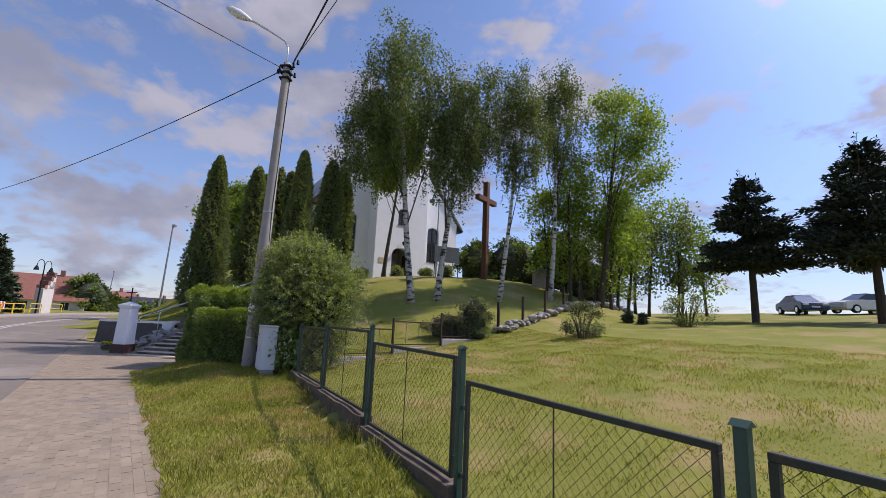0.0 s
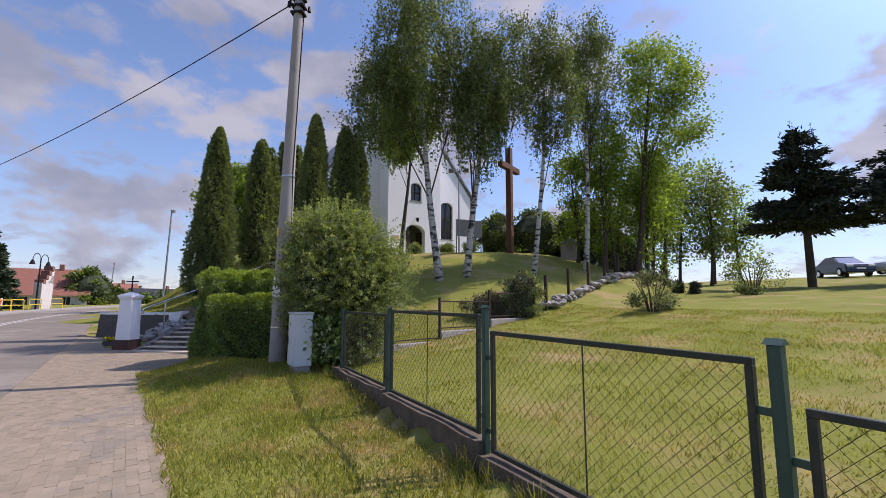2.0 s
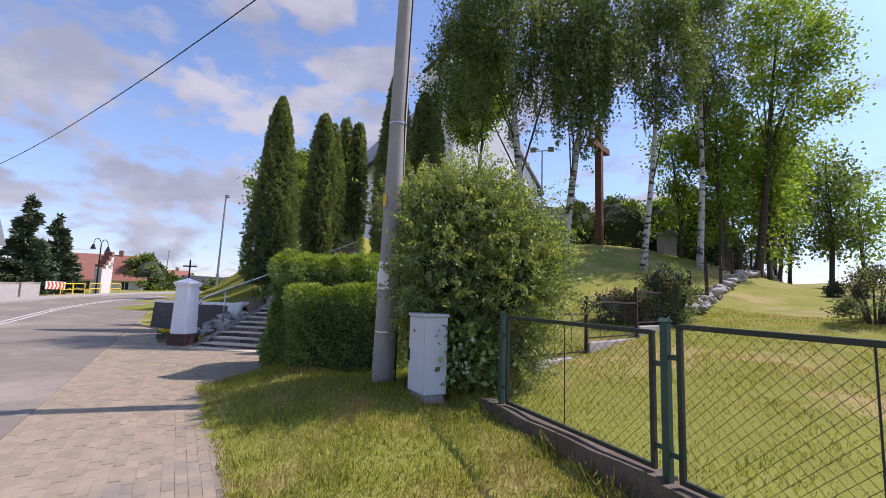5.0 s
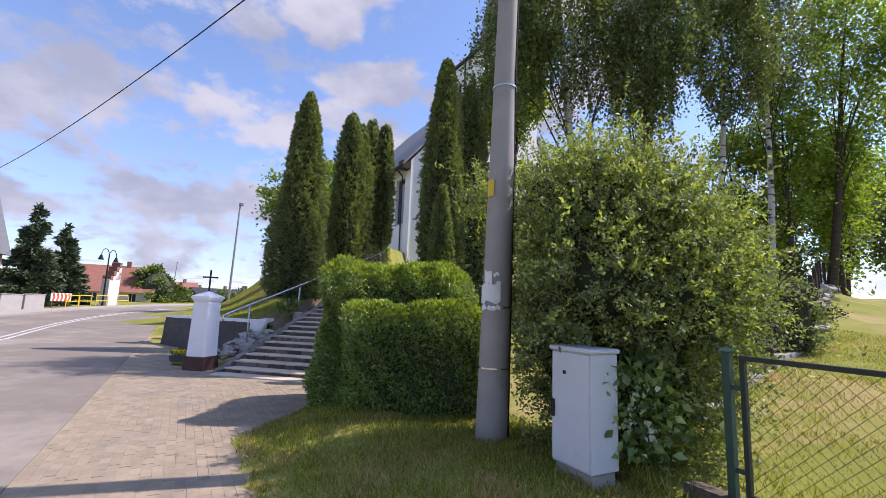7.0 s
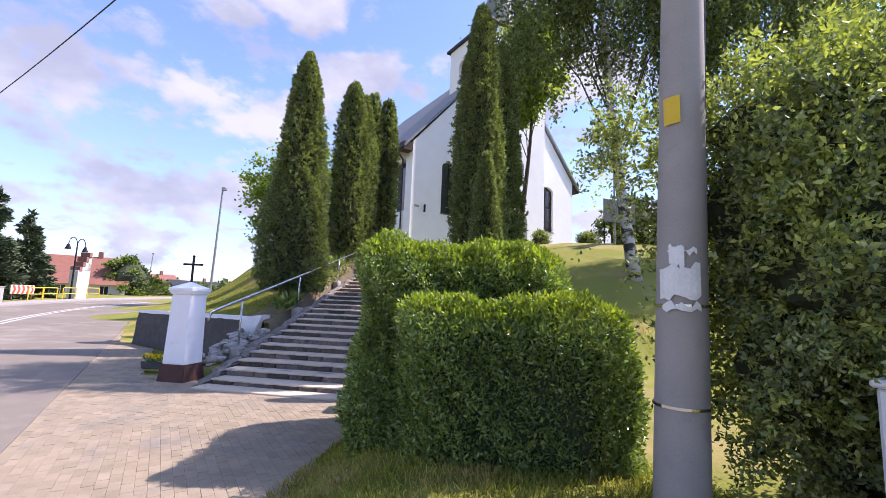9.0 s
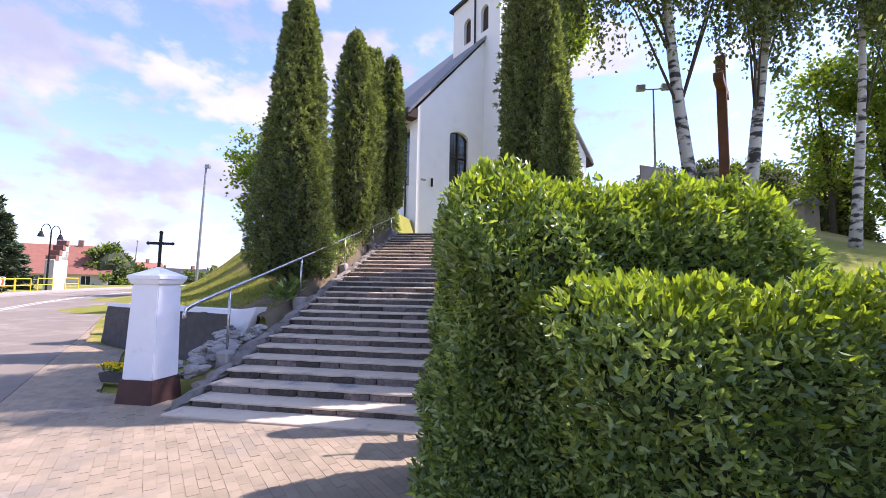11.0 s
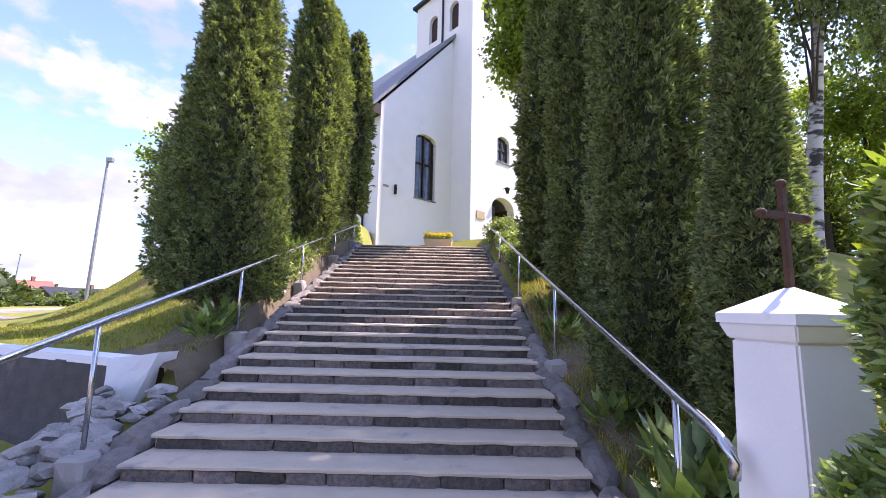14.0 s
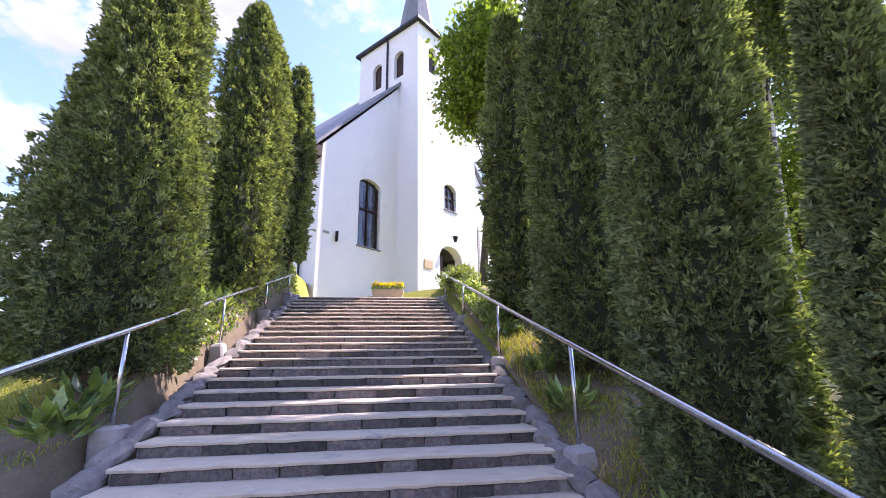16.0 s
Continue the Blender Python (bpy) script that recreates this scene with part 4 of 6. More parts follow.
def fence_post(s, ztop, zbot):
    w = 0.03
    sh = part("post", boxed((s - w, -w, zbot - 0.3), (s + w, w, ztop), 0.006), M_green, FENCE)
    bm = bmesh.new()
    c = w + 0.012
    vs = [bm.verts.new((s + px, py, ztop + pz)) for px, py, pz in ((-c, -c, 0), (c, -c, 0), (c, c, 0), (-c, c, 0), (-c, 0, 0.03), (c, 0, 0.03))]
    for f in ((0, 1, 5, 4), (2, 3, 4, 5), (0, 4, 3), (1, 2, 5), (3, 2, 1, 0)):
        bm.faces.new([vs[i] for i in f])
    part("cap", bm, M_green, sh)


def fence_panel(s0, s1, ztop, zbot):
    x0, x1, t = s0 + 0.1, s1 - 0.1, 0.038
    bm = bmesh.new()
    for lo, hi in (((x0, -0.02, ztop - t), (x1, 0.02, ztop)), ((x0 + t, -0.018, zbot), (x1 - t, 0.018, zbot + t)), ((x0, -0.02, zbot), (x0 + t, 0.02, ztop - t)), ((x1 - t, -0.02, zbot), (x1, 0.02, ztop - t))):
        box(bm, lo, hi, 0.004)
    fr = part("panel_frame", bm, M_panel, FENCE)
    xm = (x0 + x1) / 2
    part("middle_bar", tubed([(xm, 0, zbot + t), (xm, 0, ztop - t)], 0.006, 6), M_panel, fr)
    bm = wire_mesh(bmesh.new(), x1 - x0 - 2 * t, zbot + t, ztop - t)
    bmesh.ops.translate(bm, verts=bm.verts, vec=(x0 + t, 0, 0))
    part("chain_link", bm, M_wire, fr, "rusty diamond chain link wire")
    for zz in (zbot + 0.18, ztop - 0.25):
        for a, b in ((x0 - 0.1, x0), (x1, x1 + 0.1)):
            part("lug", boxed((a, -0.006, zz - 0.02), (b, 0.006, zz + 0.02), 0.002), M_green, fr)


for s, z in zip(POSTS, PTOP):
    fence_post(s, z, max(0.1, 0.45 - 0.03 * s))
for (s0, s1), (zt, zb) in zip(zip(POSTS, POSTS[1:]), PANELS):
    fence_panel(s0, s1, zt, zb)
for (s0, s1), (zt, zb) in zip(zip(POSTS, POSTS[1:]), PANELS):
    bm = boxed((s0 - (0.35 if s0 == 0 else 0), -0.1, -0.3), (s1, 0.1, zb - 0.03), 0)
    bmesh.ops.subdivide_edges(bm, edges=list(bm.edges), cuts=7, use_grid_fill=True)
    for v in bm.verts:
        k = noise.noise(Vector((v.co.x * 2.5, v.co.y * 6, v.co.z * 5)))
        v.co += Vector((0, k * 0.03, noise.noise(v.co * 3.1) * 0.025))
    w = part("fence_base", bm, M_wallconc)
    w.matrix_basis = pose(FA[0], FA[1], 0, 0, 0, F_RZ)
    tagged(w, "weathered crumbling concrete plinth under the fence", "plinth", "fence plinths", "structure")

# side fence running up the lawn behind the bush, then up the hill
SIDE = [(-4.3, 11.6), (-3.0, 13.3), (-1.7, 15.0), (-0.3, 16.7)]


def side_fence():
    lf = thing("low_fence", (0, 0, 0), 0, "low dark mesh fence on a pale concrete strip", "fence")
    for a, b in zip(SIDE, SIDE[1:]):
        dx, dy = b[0] - a[0], b[1] - a[1]
        ln, rz = math.hypot(dx, dy), math.degrees(math.atan2(dy, dx))
        m = pose(a[0], a[1], (land_at(*a) + land_at(*b)) / 2, 0, 0, rz)
        bm = bmesh.new()
        box(bm, (0.03, -0.015, 0.86), (ln - 0.03, 0.015, 0.9), 0.003)
        box(bm, (0.03, -0.015, 0.16), (ln - 0.03, 0.015, 0.19), 0.003)
        fr = part("panel_frame", bm, M_darkwood, lf)
        po = part("post", boxed((-0.03, -0.03, -0.2), (0.03, 0.03, 0.98), 0.004), M_darkwood, lf)
        st = part("base_strip", boxed((0, -0.07, -0.3), (ln, 0.07, 0.1), 0.02), M_kerb, lf, "pale concrete strip")
        for o in (fr, po, st):
            o.matrix_basis = m
        for kk in range(1, 4):
            part("bar", tubed([(ln * kk / 4, 0, 0.19), (ln * kk / 4, 0, 0.86)], 0.006, 5), M_green, fr)
        bm = wire_mesh(bmesh.new(), ln - 0.06, 0.19, 0.86, 0.07, 0.0015)
        bmesh.ops.translate(bm, verts=bm.verts, vec=(0.03, 0, 0))
        part("chain_link", bm, M_wire, fr)


side_fence()
hill_posts = [(0.3, 17.6), (1.4, 19.4), (2.6, 21.4), (3.8, 23.4), (5.0, 25.4), (6.4, 27.6), (8.0, 30.0), (9.8, 32.4)]
hf = thing("hill_fence", (0, 0, 0), 0, "dark weathered post and wire fence climbing the slope", "fence")
for k, (x, y) in enumerate(hill_posts):
    po = part("post", boxed((-0.05, -0.05, -0.3), (0.05, 0.05, 1.25), 0.01), M_darkwood, hf)
    po.matrix_basis = pose(x, y, land_at(x, y), 0, 0, 58)
rgw = random.Random(17)
hw = thing("dry_stone_wall", (0, 0, 0), 0, "low tumbled wall of pale fieldstones climbing the slope", "stone wall", kind="structure")
for (ax, ay), (bx, by) in zip(hill_posts, hill_posts[1:]):
    n = 16
    for k in range(n):
        t = (k + rgw.random()) / n
        x, y = ax + (bx - ax) * t, ay + (by - ay) * t
        s = rgw.uniform(0.22, 0.5)
        piece("stone", PALE_ROCKS[rgw.randrange(7)], sized(x + rgw.uniform(-0.15, 0.25), y + rgw.uniform(-0.1, 0.1), land_at(x, y) + rgw.uniform(0.02, 0.25), s, s, s * 0.7, rgw.uniform(-20, 20), rgw.uniform(-20, 20), rgw.uniform(0, 180)), hw)
    ln = math.hypot(bx - ax, by - ay)
    bm = wire_mesh(bmesh.new(), ln, 0.1, 1.1, 0.14, 0.002)
    ob = part("wire_netting", bm, M_wire, hf)
    za, zb = land_at(ax, ay), land_at(bx, by)
    ob.matrix_basis = pose(ax, ay, (za + zb) / 2, 0, 0, math.degrees(math.atan2(by - ay, bx - ax)))

# ---- utility cabinet ----


def cabinet():
    c = thing("utility_cabinet", (-5.46, 10.28, 0.22), -50, "pale grey enamel utility cabinet standing by the bush", "utility cabinet")
    w, d = 0.24, 0.17
    part("base", boxed((-w + 0.02, -d + 0.02, -0.3), (w - 0.02, d - 0.02, 0.18), 0.012), M_concrete, c, "concrete base")
    part("body", boxed((-w, -d, 0.18), (w, d, 1.19), 0.008), M_cabinet, c)
    part("lid", boxed((-w - 0.02, -d - 0.03, 1.192), (w + 0.02, d + 0.02, 1.235), 0.012), M_cabinet, c)
    dr = part("door", boxed((-w + 0.012, -d - 0.014, 0.2), (w - 0.012, -d - 0.001, 1.18), 0.005), M_cabinet, c)
    part("handle", boxed((-w + 0.02, -d - 0.04, 0.58), (-w + 0.055, -d - 0.012, 0.74), 0.008), M_black, dr, "black recessed handle")
    bm = bmesh.new()
    bmesh.ops.create_cone(bm, cap_ends=True, segments=10, radius1=0.018, radius2=0.018, depth=0.01, matrix=Matrix.Translation((-0.06, -d - 0.018, 1.0)) @ Matrix.Rotation(math.pi / 2, 4, "X"))
    part("badge", bm, M_black, dr)


cabinet()

# ---- concrete street pole ----


def street_pole():
    x, y = -6.41, 11.2
    z0 = land_at(x, y)
    p = thing("street_lamp", (x, y, z0), 0, "tall round concrete utility pole carrying a street lamp", "street lamp")
    H = 9.1 - z0

    def pr(t):
        return 0.19 - 0.09 * t

    pts, rad = [], []
    lean = (0.2, -0.17)
    for k in range(15):
        t = k / 14
        pts.append((lean[0] * t, lean[1] * t, -0.4 + (H + 0.4) * t))
        rad.append(pr(t))
    part("shaft", tubed(pts, rad, 24), M_concrete, p, smooth=True)
    for zz in (4.25, 1.5, 0.8):
        t = (zz + 0.4) / (H + 0.4)
        bm = tubed([(lean[0] * t, lean[1] * t, zz), (lean[0] * t, lean[1] * t, zz + 0.02)], pr(t) + 0.012, 24)
        part("wire_band", bm, M_steel, p)
    # torn notices
    rgp = random.Random(4)
    for zz, w, h, a0 in ((1.68, 0.28, 0.22, 246), (1.5, 0.26, 0.05, 250), (1.86, 0.1, 0.14, 240), (1.9, 0.2, 0.035, 250)):
        bm = bmesh.new()
        n = 8
        t = (zz + 0.4) / (H + 0.4)
        r = pr(t) + 0.02
        rows = []
        for k in range(n + 1):
            a = radians(a0) + (k / n - 0.5) * w / r
            lo, hi = zz - h / 2 + rgp.uniform(-0.03, 0.02), zz + h / 2 + rgp.uniform(-0.03, 0.03)
            rows.append([bm.verts.new((lean[0] * t + r * math.cos(a), lean[1] * t + r * math.sin(a), q)) for q in (lo, hi)])
        for ra, rb in zip(rows, rows[1:]):
            bm.faces.new((ra[0], rb[0], rb[1], ra[1]))
        part("torn_notice", bm, M_signwhite, p, "torn remains of a white paper notice")
    bm = bmesh.new()
    t = 3.5 / (H + 0.4)
    r = pr(t) + 0.02
    rows = [[bm.verts.new((lean[0] * t + r * math.cos(a), lean[1] * t + r * math.sin(a), q)) for q in (2.84, 3.05)] for a in np.linspace(radians(206), radians(246), 9)]
    for ra, rb in zip(rows, rows[1:]):
        bm.faces.new((ra[0], rb[0], rb[1], ra[1]))
    part("warning_plate", bm, M_yellow, p, "yellow warning plate")
    top = Vector((lean[0], lean[1], H))
    # the arm runs out over the street, the lantern at its end
    out = Vector((-0.74, -0.67, 0)).normalized()
    arm = [top + Vector((0, 0, -0.55)), top + Vector((0.0, 0, 0.5)) + out * 0.02, top + Vector((0, 0, 0.68)) + out * 0.14, top + Vector((0, 0, 0.78)) + out * 0.5, top + Vector((0, 0, 0.9)) + out * 1.15]
    part("arm", tubed(arm, 0.028, 8), M_steel, p, smooth=True)
    hd = arm[-1]
    hpts = [hd + out * s + Vector((0, 0, 0.13 * s)) for s in (-0.05, 0.1, 0.3, 0.5, 0.62)]
    part("lantern", tubed(hpts, [0.04, 0.09, 0.13, 0.1, 0.03], 12), M_cabinet, p, "grey street lamp head", smooth=True)
    hp = [q + Vector((0, 0, -0.05)) for q in hpts[1:4]]
    part("lens", tubed(hp, [0.06, 0.1, 0.07], 10), M_signwhite, p, smooth=True)
    for dz in (-0.12, -0.32, -0.5):
        part("bracket", boxed((top.x - 0.16, top.y - 0.12, H + dz - 0.03), (top.x + 0.16, top.y + 0.12, H + dz + 0.03), 0.01), M_iron, p)
    for sx, sy, dz in ((-0.24, 0.05, -0.1), (0.24, -0.05, -0.1), (0.2, 0.14, -0.3), (-0.2, -0.1, -0.3), (0.28, 0.1, 0.1)):
        bm = bmesh.new()
        bmesh.ops.create_cone(bm, cap_ends=True, segments=10, radius1=0.045, radius2=0.03, depth=0.13, matrix=Matrix.Translation((top.x + sx, top.y + sy, H + dz)))
        part("insulator", bm, M_iron, p)
    part("riser_cable", tubed([(lean[0] + 0.12, lean[1] + 0.05, H - 0.2), (0.24, -0.15, H * 0.5), (0.21, 0.02, 1.2), (0.2, 0.05, 0.0)], 0.012, 6), M_black, p)
    return Vector((x + top.x, y + top.y, z0 + H))


POLE_TOP = street_pole()


def cable(a, b, sag, r=0.012, group="overhead cables"):
    a, b = Vector(a), Vector(b)
    pts = []
    for k in range(25):
        t = k / 24
        p = a.lerp(b, t)
        p.z -= sag * 4 * t * (1 - t)
        pts.append(p)
    tagged(part("overhead_cable", tubed(pts, r, 5), M_black), "thin black overhead cable strung from the street pole", "cable", group)


PT = POLE_TOP
cable(PT + Vector((-0.2, -0.1, -0.35)), (-50, 27.9, 9.0), 1.65, 0.014)
cable(PT + Vector((-0.2, 0.05, -0.1)), (-24, -22, 10.5), 0.8, 0.012)
cable(PT + Vector((0.2, -0.05, -0.05)), (14, -14, 10.2), 0.7, 0.022)
cable(PT + Vector((0.24, -0.05, 0.1)), (15, -12, 10.4), 0.7, 0.01)

# ---- plants ----


def rough_core(name, rings, zs, cx, cy, material, parent, seed, amp=0.12, sides=20):
    """A lumpy closed body from radii (rx, ry) at heights, to fill the inside of a crown."""
    bm = bmesh.new()
    vs = []
    for (rx, ry), z in zip(rings, zs):
        row = []
        for k in range(sides):
            a = math.tau * k / sides
            f = 1 + amp * noise.noise(Vector((math.cos(a) * 2 + seed, math.sin(a) * 2, z * 0.9)))
            row.append(bm.verts.new((cx + rx * f * math.cos(a), cy + ry * f * math.sin(a), z)))
        vs.append(row)
    for r0, r1 in zip(vs, vs[1:]):
        for k in range(sides):
            bm.faces.new((r0[k], r0[(k + 1) % sides], r1[(k + 1) % sides], r1[k]))
    bm.faces.new(vs[0][::-1])
    bm.faces.new(vs[-1])
    return part(name, bm, material, parent)


def cypress(x, y, ztop, r, seed, n=9000, label="tall dark green columnar thuja beside the stairs", z0=None, spray=0.2, cone=False):
    zb = land_at(x, y) if z0 is None else z0
    H = ztop - zb
    rng = np.random.default_rng(seed)
    t = thing("thuja", (x, y, zb), 0, label, "thuja tree", "thujas by the stairs")
    part("trunk", tubed([(0, 0, -0.2), (0, 0, 0.6)], [0.13, 0.1], 8), M_bark, t)

    def prof(u):
        if cone:
            return np.interp(u, [0, 0.08, 0.2, 0.42, 0.64, 0.86, 0.95, 1.0], [0.8, 0.97, 1.0, 0.84, 0.61, 0.38, 0.2, 0.02])
        return np.interp(u, [0, 0.04, 0.16, 0.35, 0.6, 0.8, 0.92, 0.98, 1.0], [0.7, 0.9, 1.0, 1.0, 0.9, 0.66, 0.4, 0.18, 0.03])

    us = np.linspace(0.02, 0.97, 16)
    # solid dark body, coloured as the shade behind the sprays
    rough_core("shade_core", [(r * float(prof(u)) * 0.64,) * 2 for u in us], [H * float(u) for u in us], 0, 0, M_shadecore, t, seed, 0.2)
    # fans of small sprays that stand out from the surface, with dark gaps between
    per = 12
    nc = n // per
    u = rng.uniform(0.01, 1, nc * 2)
    u = u[rng.uniform(0, 1, nc * 2) < (0.3 + 0.7 * prof(u))][:nc]
    nc = len(u)
    a = rng.uniform(0, math.tau, nc)
    lump = 0.10 * np.sin(3 * a + u * 9 + seed) + 0.08 * np.sin(7 * a - u * 23 + 2 * seed) + 0.06 * np.sin(13 * a + 40 * u)
    rr = r * prof(u) * (0.9 + lump) * rng.uniform(0.72, 1.05, nc)
    C = np.c_[rr * np.cos(a), rr * np.sin(a), u * H]
    O = unit(np.c_[np.cos(a), np.sin(a), rng.uniform(0.1, 1.0, nc)] + rng.normal(0, 0.25, (nc, 3)))
    T = unit(np.cross(O, rng.normal(size=(nc, 3)) * np.array([1, 1, 0.5])))
    C, O, T = (np.repeat(v, per, 0) for v in (C, O, T))
    n = len(C)
    ang = np.tile(np.linspace(-1.0, 1.0, per), nc)[:, None] + rng.normal(0, 0.12, (n, 1))
    f = rng.uniform(0.0, 1.1, (n, 1))
    U = unit(O * np.cos(ang) + T * np.sin(ang) + np.array([0, 0, -0.15]) + rng.normal(0, 0.12, (n, 3)))
    P = C + O * f * spray * 0.9 + rng.normal(0, 0.012, (n, 3))
    U = U * spray * rng.uniform(0.8, 1.4, (n, 1))
    V = unit(np.cross(U, np.cross(O, T) + rng.normal(0, 0.3, (n, 3)))) * spray * 0.4
    quads_object("foliage", P, U, V, M_thuja, t)
    return t


cypress(-14.62, 20.4, 10.0, 1.08, 1, 150000, spray=0.066, cone=True)
cypress(-14.2, 23.45, 10.55, 0.78, 2, 60000, spray=0.08)
cypress(-14.05, 24.15, 10.3, 0.66, 8, 30000, spray=0.1)
cypress(-14.5, 26.54, 11.6, 0.5, 3, 12000, spray=0.15)
cypress(-13.9, 27.0, 11.5, 0.55, 4, 18000, spray=0.13)
cypress(-8.5, 17.5, 9.05, 0.62, 5, 120000, spray=0.06)
cypress(-8.2, 20.1, 9.6, 0.76, 6, 70000, spray=0.08)
cypress(-8.4, 22.4, 9.9, 0.6, 7, 20000, spray=0.13)
cypress(-8.22, 16.3, 4.85, 0.43, 9, 70000, "smaller dark green columnar thuja behind the gate pillar", spray=0.052, cone=True)


def hedge_block(quad, z0, z1, n, rng, tips, rad, leaf=(0.057, 0.021)):
    """Leaves over a clipped block with a four-cornered plan, rounded at its edges."""
    Q = np.array(quad)
    mid = Q.mean(0)
    E = np.roll(Q, -1, 0) - Q
    ln = np.linalg.norm(E, axis=1)
    N2 = np.c_[E[:, 1], -E[:, 0]] / ln[:, None]
    N2 *= np.sign(((Q + E / 2 - mid) * N2).sum(1))[:, None]
    h = z1 - z0
    top_area = abs(np.cross(Q[2] - Q[0], Q[3] - Q[1])) / 2
    areas = np.r_[ln * h, top_area]
    face = rng.choice(5, n, p=areas / areas.sum())
    side = face < 4
    k = np.where(side, face, 0)
    f = rng.uniform(0, 1, n)
    z = z0 + h * rng.uniform(0, 1, n)
    xy = Q[k] + E[k] * f[:, None]
    nrm = N2[k]
    # towards a corner the face turns to the next one
    dc = np.minimum(f, 1 - f) * ln[k]
    c = np.clip(1 - dc / rad, 0, 1)
    other = np.where(f < 0.5, (k + 3) % 4, (k + 1) % 4)
    nrm = unit(nrm + N2[other] * (0.5 * c)[:, None])
    c2 = np.clip((z - (z1 - rad)) / rad, 0, 1)
    inset = rad * (1 - np.sqrt(1 - c2 * c2 * 0.98)) + 0.35 * rad * c * c
    P = np.c_[xy - nrm * inset[:, None], z]
    D = unit(np.c_[nrm * np.sqrt(1 - c2 * c2)[:, None], c2])
    a, b = rng.uniform(0, 1, (2, n, 1))
    flat = (Q[0] * (1 - a) + Q[1] * a) * (1 - b) + (Q[3] * (1 - a) + Q[2] * a) * b
    flat = mid + (flat - mid) * (1 - rad / ln.mean())
    P = np.where(side[:, None], P, np.c_[flat, np.full(n, z1)])
    D = np.where(side[:, None], D, np.array([[0, 0, 1.0]]))
    wob = 0.05 * np.sin(P[:, 0] * 4.1 + P[:, 2] * 3.3) + 0.05 * np.sin(P[:, 1] * 4.7 - P[:, 2] * 2.9 + 1.0) + 0.035 * np.sin(11 * P[:, 0] + 9 * P[:, 1] + 8 * P[:, 2]) + 0.03 * np.sin(17 * P[:, 0] - 15 * P[:, 1] + 13 * P[:, 2])
    depth = rng.exponential(0.085, n)
    P = P + D * (wob - depth + 0.03)[:, None]
    U, V = leaf_axes(rng, D * 0.8 + np.array([0, 0, 0.5]), leaf[0], leaf[1], 0, 0.8)
    top = (D[:, 2] > 0.45) | (rng.uniform(size=n) < 0.07)
    young = top & (rng.uniform(size=n) < tips) & (depth < 0.12)
    P[young] += np.array([0, 0, 0.03])
    return (P[~young], U[~young], V[~young]), (P[young], U[young] * 1.05, V[young])


def hedge():
    rng = np.random.default_rng(11)
    t = thing("hedge", (0, 0, 0), 0, "clipped privet hedge with bright young shoots on top", "hedge")
    blocks = [([(-9.0, 12.5), (-8.45, 11.72), (-6.42, 11.98), (-6.5, 12.95)], 0.08, 1.72, 60000, 0.25), ([(-9.6, 14.25), (-9.3, 12.2), (-6.95, 12.75), (-7.2, 14.6)], 0.08, 2.4, 125000, 0.38)]
    old, young = [], []
    for quad, z0, z1, n, rad in blocks:
        o, y = hedge_block(quad, z0, z1, n, rng, 0.75, rad)
        old.append(o)
        young.append(y)
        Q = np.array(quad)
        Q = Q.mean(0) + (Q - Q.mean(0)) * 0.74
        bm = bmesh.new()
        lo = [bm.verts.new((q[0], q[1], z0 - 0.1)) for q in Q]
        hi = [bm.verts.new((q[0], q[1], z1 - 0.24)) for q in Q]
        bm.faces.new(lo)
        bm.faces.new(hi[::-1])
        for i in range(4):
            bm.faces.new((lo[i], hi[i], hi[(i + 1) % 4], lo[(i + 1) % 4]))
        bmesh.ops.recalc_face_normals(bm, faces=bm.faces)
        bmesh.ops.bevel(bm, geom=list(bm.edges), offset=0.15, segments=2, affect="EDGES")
        # dark block painted as the shade behind the leaves
        part("inner_mass", bm, M_shadecore, t)
    for nm, sets, m in (("leaves", old, M_hedge), ("young_foliage", young, M_hedgetip)):
        P, U, V = (np.concatenate([s[k] for s in sets]) for k in range(3))
        leaf_object(nm, P, U, V, m, t)
    # a few long shoots that the shears missed
    n = 26
    bx, by = rng.uniform(-8.9, -7.4, n), rng.uniform(12.95, 13.9, n)
    PP, UU, VV = [], [], []
    for k in range(n):
        ln = rng.uniform(0.1, 0.26)
        for j in range(8):
            PP.append((bx[k], by[k], 2.33 + ln * j / 8))
            u = unit(np.array([[rng.normal(), rng.normal(), 0.7]]))[0] * 0.06
            UU.append(u)
            VV.append(unit(np.cross(u, rng.normal(size=3))[None])[0] * 0.024)
    leaf_object("tip_foliage", np.array(PP), np.array(UU), np.array(VV), M_hedgetip, t)


hedge()


